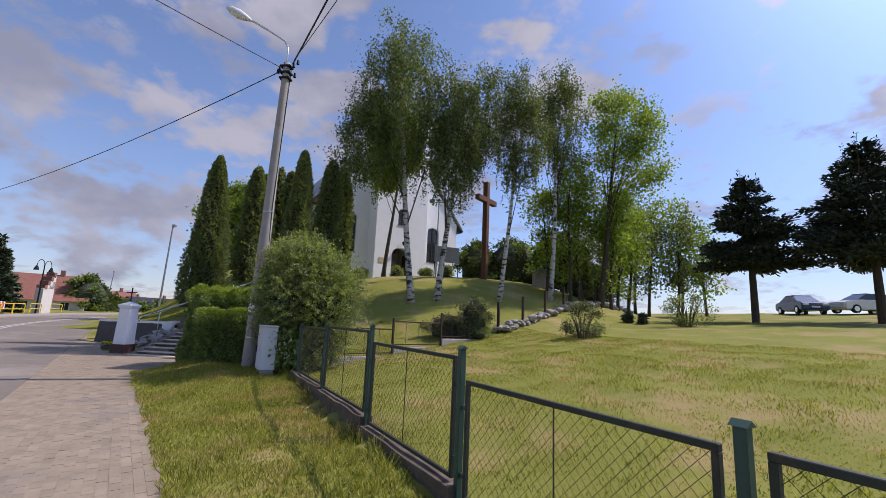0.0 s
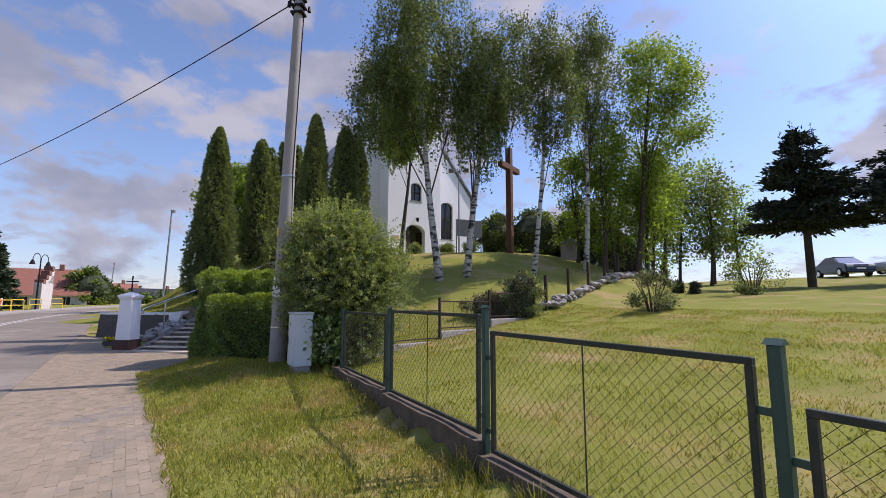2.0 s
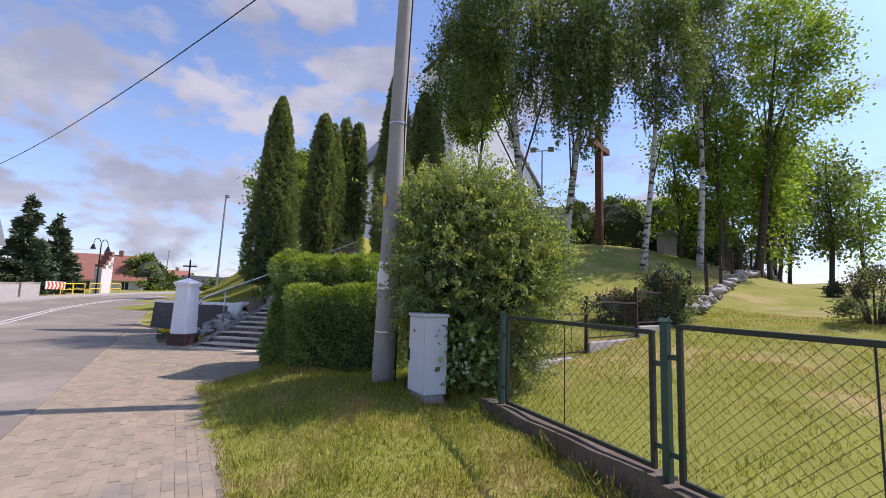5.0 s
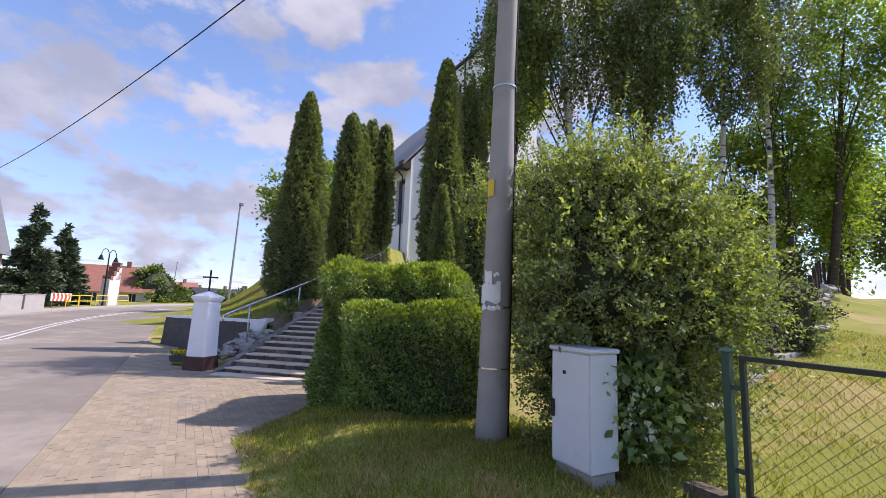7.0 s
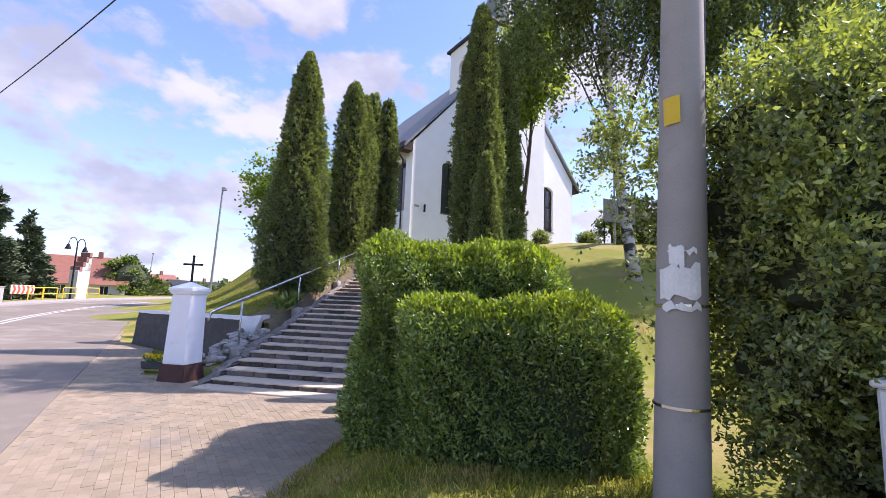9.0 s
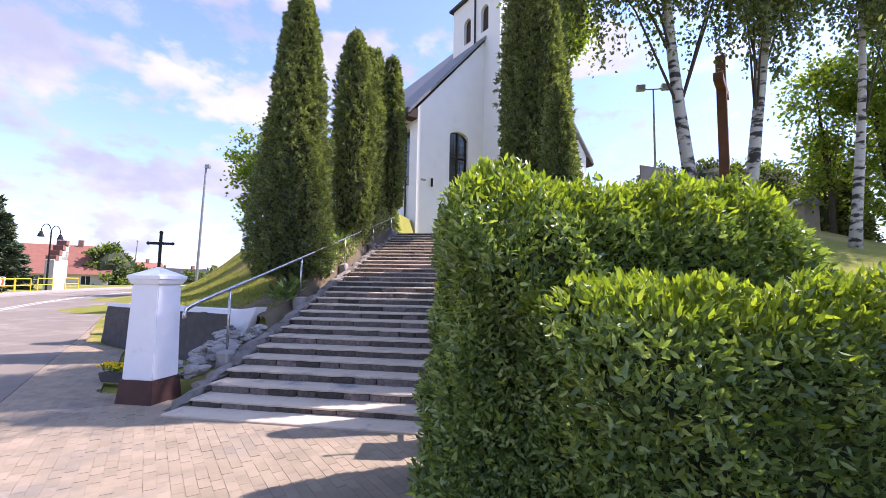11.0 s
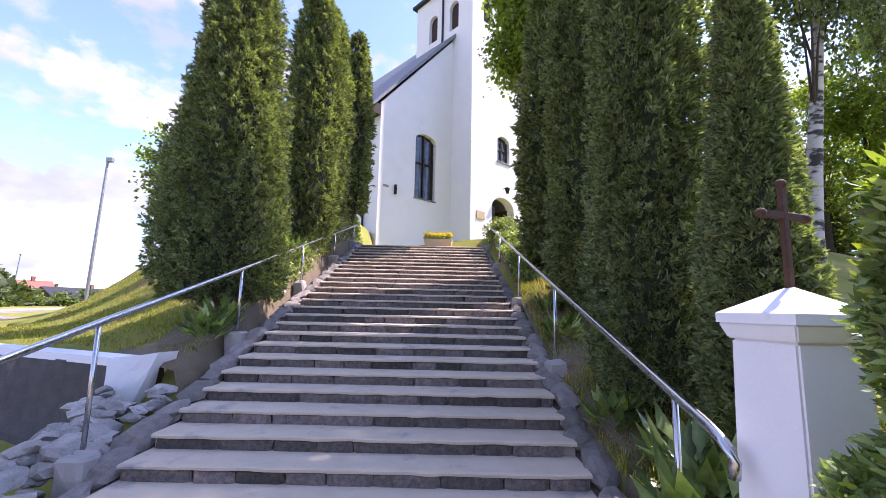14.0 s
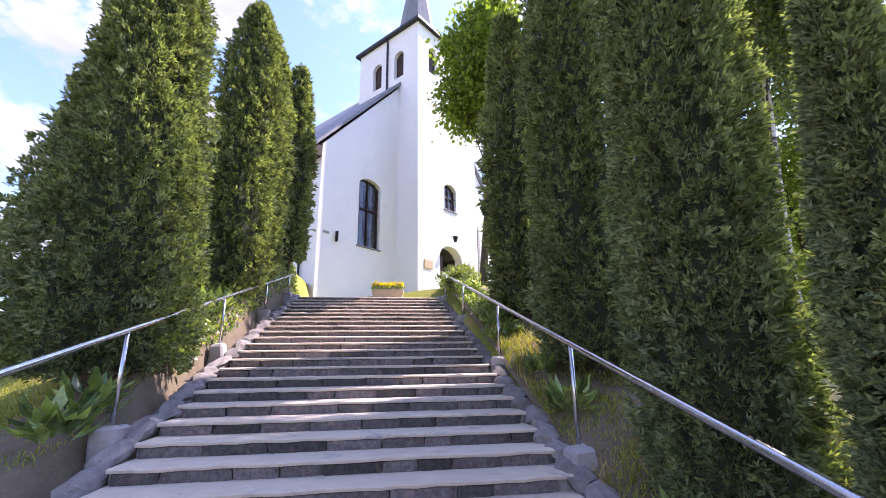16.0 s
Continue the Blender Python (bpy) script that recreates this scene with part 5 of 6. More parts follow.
def round_bush(name, x, y, rx, ry, h, n, seed, leafmat, tipmat, leaf, label, category="bush", z0=None, core=True, coremat=None, skirt=0.45, group="", top_heavy=False, clear=None):
    zb = land_at(x, y) if z0 is None else z0
    rng = np.random.default_rng(seed)
    t = thing(name, (x, y, zb), 0, label, category, group)
    for k in range(9):
        a = math.tau * k / 9 + rng.uniform(-0.2, 0.2)
        stem = tubed([(0.1 * math.cos(a), 0.1 * math.sin(a), -0.1), (rx * 0.3 * math.cos(a), ry * 0.3 * math.sin(a), h * 0.4), (rx * 0.55 * math.cos(a), ry * 0.55 * math.sin(a), h * 0.75)], [0.03, 0.02, 0.008], 5)
        part("stem", stem, M_bark, t)

    def prof(u):
        if top_heavy:
            return np.interp(u, [0, 0.1, 0.3, 0.45, 0.65, 0.8, 0.93, 1.0], [0.32, 0.38, 0.48, 0.76, 1.0, 0.9, 0.55, 0.1])
        return np.interp(u, [0, 0.1, 0.3, 0.5, 0.7, 0.85, 0.95, 1.0], [skirt, skirt + 0.15, 0.9, 1.0, 0.88, 0.62, 0.32, 0.05])

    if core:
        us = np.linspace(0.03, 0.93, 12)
        # dark filling coloured as the shade inside the bush
        rough_core("inner_mass", [(rx * float(prof(u)) * 0.74, ry * float(prof(u)) * 0.74) for u in us], [h * float(u) for u in us], 0, 0, coremat or M_shadecore, t, seed, 0.3)
    # leaves in clumps on the outline
    nc = max(40, n // 130)
    cu, ca = rng.uniform(0.02, 1, nc), rng.uniform(0, math.tau, nc)
    cr = prof(cu) * (0.9 + 0.16 * np.sin(3 * ca + 5 * cu + seed) + 0.1 * np.sin(7 * ca - 11 * cu)) * rng.uniform(0.78, 1.12, nc)
    C = np.c_[rx * cr * np.cos(ca), ry * cr * np.sin(ca), cu * h]
    which = rng.integers(0, nc, n)
    s = min(rx, ry) * 0.11 + 0.03
    P = C[which] + rng.normal(0, s, (n, 3)) * np.array([1, 1, 0.75])
    P[:, 2] = np.maximum(P[:, 2], 0.03)
    if clear:
        # nothing grows into the cabinet or between it and the street
        near = (np.abs(P[:, 0] + x - clear[0]) < clear[2]) & (P[:, 1] + y < clear[1] + 0.3) & (P[:, 2] + zb < clear[3])
        P = P[~near]
        which = which[~near]
        n = len(P)
    cen = np.array([0, 0, h * 0.45])
    out = unit(P - cen)
    U, V = leaf_axes(rng, out + np.array([0, 0, 0.25]), leaf[0], leaf[1], 0, 0.9)
    # upper clumps take the second leaf colour more often
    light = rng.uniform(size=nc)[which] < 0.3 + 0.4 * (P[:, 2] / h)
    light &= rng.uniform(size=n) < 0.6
    if tipmat is None:
        quads_object("leaves", P, U, V, leafmat, t)
    else:
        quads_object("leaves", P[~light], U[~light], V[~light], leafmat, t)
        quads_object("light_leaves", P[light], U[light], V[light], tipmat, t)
    return t


def lobed_bush(x, y, lobes, n, seed, leaf, label, clear):
    """A big irregular bush: leafy lobes (x, y, z, rx, ry, rz) and arching sprays that stick out of them."""
    zb = land_at(x, y)
    rng = np.random.default_rng(seed)
    t = thing("tall_bush", (x, y, zb), 0, label, "bush")
    for k in range(9):
        lo = lobes[k % len(lobes)]
        part("stem", tubed([(0.15 * math.cos(k), 0.15 * math.sin(k), -0.1), (lo[0] * 0.4, lo[1] * 0.4, lo[2] * 0.5), lo[:3]], [0.035, 0.025, 0.01], 5), M_bark, t)
    L = np.array(lobes)
    area = (L[:, 3] * L[:, 5]) ** 1.0
    # dark lumps in the larger lobes, their colour standing in for inner shade
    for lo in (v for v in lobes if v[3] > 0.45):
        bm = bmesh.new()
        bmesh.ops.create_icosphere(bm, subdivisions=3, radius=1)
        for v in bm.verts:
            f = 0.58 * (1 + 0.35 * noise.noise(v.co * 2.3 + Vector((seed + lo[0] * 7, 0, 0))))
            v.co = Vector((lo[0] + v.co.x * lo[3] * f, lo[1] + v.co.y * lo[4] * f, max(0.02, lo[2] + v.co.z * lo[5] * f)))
        part("inner_mass", bm, M_shadecore, t)
    # twigs: a base on a lobe and an arching course, leaves on both sides
    per = 34
    nt = n // per
    w = rng.choice(len(lobes), nt, p=area / area.sum())
    D = rand_dirs(rng, nt)
    base = L[w, :3] + D * L[w, 3:] * rng.uniform(0.62, 1.0, (nt, 1))
    head = unit(D + np.array([0, 0, 0.55]) + rng.normal(0, 0.35, (nt, 3)))
    ln = rng.uniform(0.2, 0.6, (nt, 1)) * np.where(rng.uniform(size=(nt, 1)) < 0.12, 1.8, 1.0)
    f = np.tile(np.linspace(0, 1, per), nt)[:, None]
    R = lambda v: np.repeat(v, per, 0)
    P = R(base) + R(head) * R(ln) * f + np.array([0, 0, -0.28]) * R(ln) * f * f + rng.normal(0, 0.02, (nt * per, 3))
    out = unit(R(head) + rng.normal(0, 0.9, (nt * per, 3)))
    keep = (P[:, 2] > 0.03) & ~((np.abs(P[:, 0] + x - clear[0]) < clear[2]) & (P[:, 1] + y < clear[1] + 0.3) & (P[:, 2] + zb < clear[3]))
    keep &= ~((P[:, 0] + x < -6.1) & (P[:, 1] + y < 11.3))
    # upward-facing twigs get the pale colour more often, as painted sunlight from above
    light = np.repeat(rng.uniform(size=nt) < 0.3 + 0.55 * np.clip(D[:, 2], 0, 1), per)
    U, V = leaf_axes(rng, out, leaf[0], leaf[1], 0, 0.5)
    for nm, m, k in (("foliage", M_bush, keep & ~light), ("light_foliage", M_bushtip_lit, keep & light)):
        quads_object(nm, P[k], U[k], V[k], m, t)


BUSH_LOBES = [(0, 0, 1.85, 1.05, 0.9, 0.85), (0.1, 0.1, 2.6, 0.8, 0.7, 0.65), (0.8, 0.0, 1.6, 0.7, 0.7, 0.75), (-0.55, 0.4, 2.2, 0.55, 0.5, 0.6), (0.2, 0.3, 0.7, 0.8, 0.6, 0.75),
              (0.75, 0.15, 0.75, 0.55, 0.55, 0.7), (-0.45, 0.35, 2.9, 0.55, 0.5, 0.4), (0.65, 0.05, 2.55, 0.65, 0.55, 0.55), (-0.3, 0.35, 1.1, 0.6, 0.5, 0.7), (-1.15, 0.8, 2.95, 0.42, 0.35, 0.32), (0.15, 0.15, 3.1, 0.55, 0.5, 0.35), (1.2, 0.25, 1.9, 0.5, 0.5, 0.6), (-0.68, -0.28, 1.65, 0.34, 0.3, 0.75)]
lobed_bush(-5.25, 11.0, BUSH_LOBES, 150000, 21, (0.05, 0.026), "tall sprawling bush with small grey-green leaves", (-5.46, 10.28, 0.5, 1.48))

# white-flowered shoots by the cabinet
rngf = np.random.default_rng(31)
wf = thing("white_flowered_shrub", (-5.0, 10.55, land_at(-5.0, 10.55)), 0, "leafy shrub with a few white blossoms beside the cabinet", "shrub")
n = 900
P = np.c_[rngf.normal(0, 0.2, n), rngf.normal(0, 0.2, n), rngf.uniform(0.2, 1.05, n)]
U, V = leaf_axes(rngf, unit(P - [0, 0, 0.5]), 0.11, 0.07, 0.2, 0.8)
quads_object("leaves", P, U, V, M_hedge, wf)
n = 46
P = np.c_[rngf.normal(-0.02, 0.16, n), rngf.normal(-0.22, 0.06, n), rngf.choice([0.5, 0.62, 0.45, 0.8], n) + rngf.normal(0, 0.03, n)]
U, V = leaf_axes(rngf, np.tile([[0, -1.0, 0.2]], (n, 1)), 0.09, 0.07)
quads_object("blossoms", P, U, V, M_whitepetal, wf, "white blossoms")


def limb_tree(name, x, y, base_lean, H, r0, crowns, n, seed, bark, leafmat, leaf, label, category, hang=0.0, z0=None, group="", limbs=13, clump=0.5, droop=0.3):
    """Trunk, limbs that reach into the crown, and a crown of clumps. crowns: (x, y, z, rx, ry, rz) from the foot."""
    zb = land_at(x, y) if z0 is None else z0
    rng = np.random.default_rng(seed)
    t = thing(name, (x, y, zb), 0, label, category, group)
    bm = bmesh.new()
    pts, rad = [], []
    for k in range(12):
        u = k / 11
        pts.append(Vector((base_lean[0] * u + 0.12 * math.sin(u * 5 + seed), base_lean[1] * u + 0.1 * math.sin(u * 4 + 2 * seed), -0.3 + H * 0.9 * u)))
        rad.append(r0 * (1.25 if k == 0 else 1) * (1 - 0.88 * u))
    tube(bm, pts, rad, 9)
    part("trunk", bm, bark, t, smooth=True)
    vol = np.array([c[3] * c[4] * c[5] for c in crowns])
    for k in range(limbs):
        c = crowns[rng.choice(len(crowns), p=vol / vol.sum())]
        e = Vector(c[:3]) + Vector(rand_dirs(rng, 1)[0] * np.array(c[3:]) * rng.uniform(0.5, 0.95))
        i = int(np.clip((e.z - H * 0.12) / (H * 0.9) * 11 * rng.uniform(0.68, 1.0), 3, 10))
        s = pts[i]
        mid = s.lerp(e, 0.5) + Vector((0, 0, 0.12 * (e - s).length))
        part("limb", tube(bmesh.new(), [s, mid, e], [rad[i] * 0.28, rad[i] * 0.13 + 0.005, 0.006], 5, cap=False), M_bark, t, smooth=True)
    nc = max(50, n // (170 if hang else 120))
    ci = rng.choice(len(crowns), nc, p=vol / vol.sum())
    cc = np.array([c[:3] for c in crowns])[ci]
    cs = np.array([c[3:] for c in crowns])[ci]
    rr = rng.uniform(0.25, 1.0, (nc, 1)) ** 0.55
    C = cc + rand_dirs(rng, nc) * cs * rr * (0.85 + 0.3 * rng.uniform(size=(nc, 1)))
    w = rng.integers(0, nc, n)
    if hang:
        # leafy bunches on the twigs, and thin tresses that hang from them
        tress = rng.uniform(size=n) < 0.5
        k = rng.integers(0, 3, n)
        off = rng.normal(0, 0.34 * clump, (nc, 3, 2))[w, k]
        f = rng.uniform(0, 1, n) ** 0.8
        ln = (rng.uniform(0.2, 1.0, (nc, 3)) * hang)[w, k]
        bunch = C[w] + rng.normal(0, 0.5 * clump, (n, 3)) * np.array([1, 1, 0.8])
        strand = C[w] + np.c_[off + rng.normal(0, 0.05, (n, 2)), -f * ln]
        P = np.where(tress[:, None], strand, bunch)
        out = np.where(tress[:, None], np.array([[0, 0, -1.0]]), rand_dirs(rng, n) * 0.8 - np.array([[0, 0, 0.5]]))
    else:
        P = C[w] + rng.normal(0, clump, (n, 3)) * np.array([1, 1, 0.7])
        out = unit(P - cc[w])
    U, V = leaf_axes(rng, out, leaf[0], leaf[1], droop, 0.9)
    quads_object("crown", P, U, V, leafmat, t)
    return t


BL = (0.115, 0.085)
limb_tree("birch", -3.97, 21.51, (-1.6, -0.2), 16.8, 0.19, [(-1.3, -0.2, 11.5, 2.4, 2.2, 4.2), (-3.0, -0.4, 8.8, 1.7, 1.8, 2.6), (0.6, 0.2, 9.3, 1.3, 1.4, 2.4)], 44000, 41, M_birch, M_birchleaf, BL, "leaning white-barked weeping birch on the slope", "birch tree", hang=2.3, group="birches", clump=0.55, limbs=8)
limb_tree("birch", -2.70, 21.94, (1.1, 0.3), 14.6, 0.18, [(1.2, 0.2, 10.2, 1.9, 1.8, 3.4), (0.4, 0, 7.8, 1.5, 1.5, 2.0)], 28000, 42, M_birch, M_birchleaf, BL, "white-barked weeping birch leaning over the slope", "birch tree", hang=2.4, group="birches", clump=0.5, limbs=7)
limb_tree("birch", 0.51, 23.2, (0.8, 0.0), 14.2, 0.14, [(0.8, 0, 9.8, 1.5, 1.5, 3.6)], 17000, 43, M_birch, M_birchleaf, BL, "slim white-barked birch with drooping twigs", "birch tree", hang=2.4, group="birches", clump=0.5, limbs=7)
limb_tree("birch", 3.39, 25.58, (0.5, 0.0), 15.8, 0.15, [(0.6, 0, 11.3, 1.6, 1.6, 3.8)], 15000, 44, M_birch, M_birchleaf, BL, "slim tall birch with a sparse crown", "birch tree", hang=1.8, group="birches", clump=0.55)
BR = (0.16, 0.12)
limb_tree("broadleaf_tree", 6.6, 27.7, (1.6, -0.2), 15.2, 0.2, [(1.7, -0.2, 11.8, 2.3, 2.2, 2.8), (0.6, 0, 7.6, 1.5, 1.5, 1.8), (2.8, 0, 8.9, 1.6, 1.6, 1.6)], 12500, 51, M_bark, M_lime, BR, "leafy broadleaved tree with sunlit green foliage", "tree", group="broadleaved trees", clump=0.42)
for k, (x, y, h, lean) in enumerate(((4.6, 26.6, 9.2, 0.2), (5.7, 28.6, 10.4, -0.3), (7.6, 28.4, 8.6, 0.4), (8.6, 30.2, 9.6, 0.2), (9.6, 31.6, 8.0, 0.3), (3.6, 28.6, 7.4, -0.2))):
    limb_tree("broadleaf_tree", x, y, (lean, 0.0), h, 0.12, [(lean * 0.7, 0, h * 0.7, 1.15, 1.15, h * 0.24), (0.25, 0.1, h * 0.42, 0.9, 0.9, h * 0.14), (-0.3, 0.1, h * 0.2, 0.7, 0.7, 0.6)], 3900, 152 + k, M_bark, M_lime, (0.17, 0.13), "slender broadleaved tree with airy sunlit foliage", "tree", group="broadleaved trees", clump=0.34)
for k, (x, y, h) in enumerate(((11.2, 35.0, 10.0), (12.8, 36.6, 11.6), (14.6, 35.8, 9.8), (15.6, 37.6, 10.6), (10.2, 38.5, 9.5), (17.2, 37.2, 8.2))):
    limb_tree("copse_tree", x, y, (0.3, 0.1), h, 0.13, [(0.2, 0, h * 0.62, 1.3, 1.3, h * 0.33), (0.4, 0.1, h * 0.3, 0.9, 0.9, 1.2)], 2300, 60 + k, M_bark, M_lime if k % 2 else M_birchleaf, (0.22, 0.16), "slender young broadleaved tree with gaps in its crown", "tree", group="copse", clump=0.42)
limb_tree("maple", -7.41, 29.07, (0.5, 0.2), 11.5, 0.16, [(0.3, -0.1, 9.6, 1.6, 1.6, 2.6), (-0.5, 0, 7.6, 1.2, 1.2, 1.1), (0.2, 0, 3.2, 0.5, 0.5, 0.35), (0.5, 0, 11.8, 0.8, 0.8, 1.0)], 15000, 55, M_bark, M_lime, (0.19, 0.16), "young bright green maple beside the church door", "maple tree", clump=0.32)
limb_tree("lime_tree", -29.0, 46.0, (0, 0), 13.5, 0.3, [(0, 0, 8.0, 4.4, 4.4, 5.6), (0.5, 0, 12, 2.6, 2.6, 2.4)], 30000, 56, M_bark, M_lime, (0.28, 0.22), "large dark green broadleaved tree behind the thujas", "tree", clump=0.5, z0=2.6)


def conifer(name, x, y, H, crown0, r, n, seed, leafmat, label, z0=None, trunk=0.18, shape=1.0, group="", spray=(0.3, 0.12), leaders=0):
    zb = land_at(x, y) if z0 is None else z0
    rng = np.random.default_rng(seed)
    t = thing(name, (x, y, zb), 0, label, "spruce tree", group)
    bm = bmesh.new()
    tube(bm, [(0, 0, -0.3), (0, 0, crown0), (0, 0, H)], [trunk, trunk * 0.8, 0.02], 9)
    nb = 110
    bz = crown0 + (H - crown0) * rng.uniform(0, 1, nb) ** 1.2
    ba = rng.uniform(0, math.tau, nb)
    bl = r * (1 - ((bz - crown0) / (H - crown0)) ** shape) * rng.uniform(0.75, 1.1, nb) + 0.12
    for k in range(nb):
        e = Vector((bl[k] * math.cos(ba[k]), bl[k] * math.sin(ba[k]), bz[k] + bl[k] * rng.uniform(-0.12, 0.12)))
        tube(bm, [(0, 0, bz[k]), e], [0.03, 0.006], 4, cap=False)
    for k in range(leaders):
        a = math.tau * k / max(leaders, 1)
        b = Vector((0.7 * math.cos(a), 0.7 * math.sin(a), H * 0.8))
        tube(bm, [b, b + Vector((0.1, 0, H * 0.18 + 0.5 * (k % 2)))], [0.025, 0.008], 5)
    part("trunk", bm, M_bark, t)
    w = rng.choice(nb, n, p=bl / bl.sum())
    f = rng.uniform(0.12, 1.02, n)
    P = np.c_[bl[w] * f * np.cos(ba[w]), bl[w] * f * np.sin(ba[w]), bz[w] + 0.02]
    side = np.c_[-np.sin(ba[w]), np.cos(ba[w]), np.zeros(n)]
    P += side * (rng.normal(0, 0.22, n) * (1 - 0.5 * f) * bl[w] * 0.6)[:, None] + rng.normal(0, 0.09, (n, 3))
    out = np.c_[np.cos(ba[w]), np.sin(ba[w]), np.full(n, 0.15)]
    U, V = leaf_axes(rng, out, spray[0], spray[1], 0.1, 0.45)
    quads_object("needles", P, U, V, leafmat, t)
    if leaders:
        m = leaders * 40
        k = rng.integers(0, leaders, m)
        a = math.tau * k / leaders
        P = np.c_[0.7 * np.cos(a), 0.7 * np.sin(a), H * (0.8 + 0.2 * rng.uniform(size=m)) + 0.3 * (k % 2)]
        U, V = leaf_axes(rng, rand_dirs(rng, m) * 0.7 + np.array([0, 0, 0.6]), 0.18, 0.05)
        quads_object("leader_needles", P, U, V, leafmat, t)
    return t


conifer("spruce", 14.38, 25.45, 8.2, 3.0, 2.45, 15000, 71, M_spruce, "dark broad spruce with a bare lower trunk on the lawn", leaders=5, shape=1.5, group="lawn spruces", trunk=0.2)
conifer("spruce", 18.6, 22.9, 9.2, 2.9, 3.3, 16000, 72, M_spruce, "dark broad spruce with a bare lower trunk on the lawn", leaders=5, shape=1.5, group="lawn spruces", trunk=0.2)

round_bush("shrub", 3.1, 15.25, 0.75, 0.7, 1.1, 5200, 81, M_bush, M_drytwig, (0.07, 0.03), "round scrubby shrub with thin foliage on the lawn", "shrub", core=False, skirt=0.35)
round_bush("shrub", 8.53, 19.99, 0.95, 0.9, 1.45, 2600, 82, M_birchleaf, M_bushtip_lit, (0.08, 0.05), "small spreading shrub with sparse light leaves", "shrub", core=False, skirt=0.15)
round_bush("dark_shrub", -0.6, 16.6, 0.62, 0.6, 1.5, 7000, 83, M_bush, M_drytwig, (0.07, 0.035), "dark upright shrub at the fence corner", "shrub", skirt=0.8)
round_bush("dark_shrub", -1.7, 16.9, 0.8, 0.6, 0.75, 5000, 84, M_drytwig, M_bush, (0.08, 0.03), "low brownish shrub at the foot of the slope", "shrub", skirt=0.8)
round_bush("dwarf_thuja", 6.8, 22.6, 0.22, 0.22, 0.5, 900, 85, M_spruce, None, (0.09, 0.04), "tiny dark dwarf thuja on the lawn", "thuja", group="dwarf thujas", skirt=0.8)
round_bush("dwarf_thuja", 7.4, 22.3, 0.2, 0.2, 0.46, 900, 86, M_spruce, None, (0.09, 0.04), "tiny dark dwarf thuja on the lawn", "thuja", group="dwarf thujas", skirt=0.8)
for k, (x, y, rx, h) in enumerate(((1.5, 33.5, 2.3, 3.4), (4.5, 34.5, 2.4, 3.6), (-1.2, 33.0, 1.6, 3.0), (7.5, 34, 1.8, 2.6), (33, 36.0, 3.0, 2.4))):
    round_bush("hill_bush", x, y, rx, rx * 0.9, h, 5000, 90 + k, M_farleaf, M_lime, (0.17, 0.12), "rounded green bush behind the churchyard", "bush", group="hill bushes", skirt=0.7)
for k, (x, y, zt) in enumerate(((5.0, 31.0, 8.3), (6.0, 31.2, 7.8), (6.6, 31.6, 7.4))):
    cypress(x, y, zt, 0.42, 100 + k, 2200, "small columnar thuja in the churchyard", spray=0.2)
for k, (x, y, h) in enumerate(((-2.9, 27.5, 0.7), (-8.8, 28.3, 0.7), (-8.6, 27.0, 0.6), (-8.9, 25.8, 0.5), (-6.5, 28.8, 0.7), (-4.4, 28.2, 0.5))):
    round_bush("garden_shrub", x, y, 0.42, 0.42, h, 2600, 120 + k, M_bush, M_bushtip_lit, (0.08, 0.035), "small leafy garden shrub by the church", "shrub", group="garden shrubs", skirt=0.7)


def edging_plants(x0, x1, y0, y1, n, seed, label):
    rng = np.random.default_rng(seed)
    t = thing("groundcover_plants", (0, 0, 0), 0, label, "groundcover", "plants beside the stairs")
    x, y = rng.uniform(x0, x1, n), rng.uniform(y0, y1, n)
    h = rng.uniform(0, 1, n) * (0.22 + 0.16 * np.sin(y * 3.1 + seed) + 0.1 * np.sin(y * 7.7))
    P = np.c_[x, y, [land_at(float(a), float(b)) for a, b in zip(x, y)] + np.maximum(h, 0.01)]
    U, V = leaf_axes(rng, np.tile([[0, 0, 1.0]], (n, 1)), 0.09, 0.05, 0.3, 0.9)
    young = rng.uniform(size=n) < 0.3
    leaf_object("leaves", P[~young], U[~young], V[~young], M_hedge, t)
    leaf_object("light_leaves", P[young], U[young], V[young], M_bushtip_lit, t)


edging_plants(-14.5, -13.78, 20.6, 28.6, 9500, 61, "low leafy groundcover along the stair edge under the thujas")
edging_plants(-9.25, -8.7, 21.5, 27.6, 5000, 62, "low leafy groundcover along the stair edge beside the handrail")


def hosta(x, y, s, seed):
    rng = np.random.default_rng(seed)
    h = thing("hosta", (x, y, land_at(x, y)), 0, "clump of broad green hosta leaves beside the stairs", "plant", "hostas")
    n = 46
    a = rng.uniform(0, math.tau, n)
    el = rng.uniform(0.25, 1.2, n)
    P = np.c_[np.cos(a) * 0.05, np.sin(a) * 0.05, rng.uniform(0, 0.1, n)] * s * 3
    U = np.c_[np.cos(a) * np.cos(el), np.sin(a) * np.cos(el), np.sin(el)] * (0.32 * s)
    V = unit(np.cross(U, np.tile([[0, 0, 1.0]], (n, 1)))) * 0.13 * s
    quads_object("leaves", P, U, V, M_hedge, h)


for k, (x, y, s) in enumerate(((-9.0, 15.75, 1.4), (-8.8, 16.3, 1.2), (-9.05, 17.3, 0.8), (-8.95, 19.3, 0.8), (-14.0, 18.9, 0.9), (-14.05, 19.4, 0.9), (-13.95, 20.6, 0.8), (-13.95, 22.0, 0.9), (-9.0, 22.2, 0.9), (-14.0, 23.3, 0.9), (-8.95, 20.2, 0.7))):
    hosta(x, y, s, 140 + k)

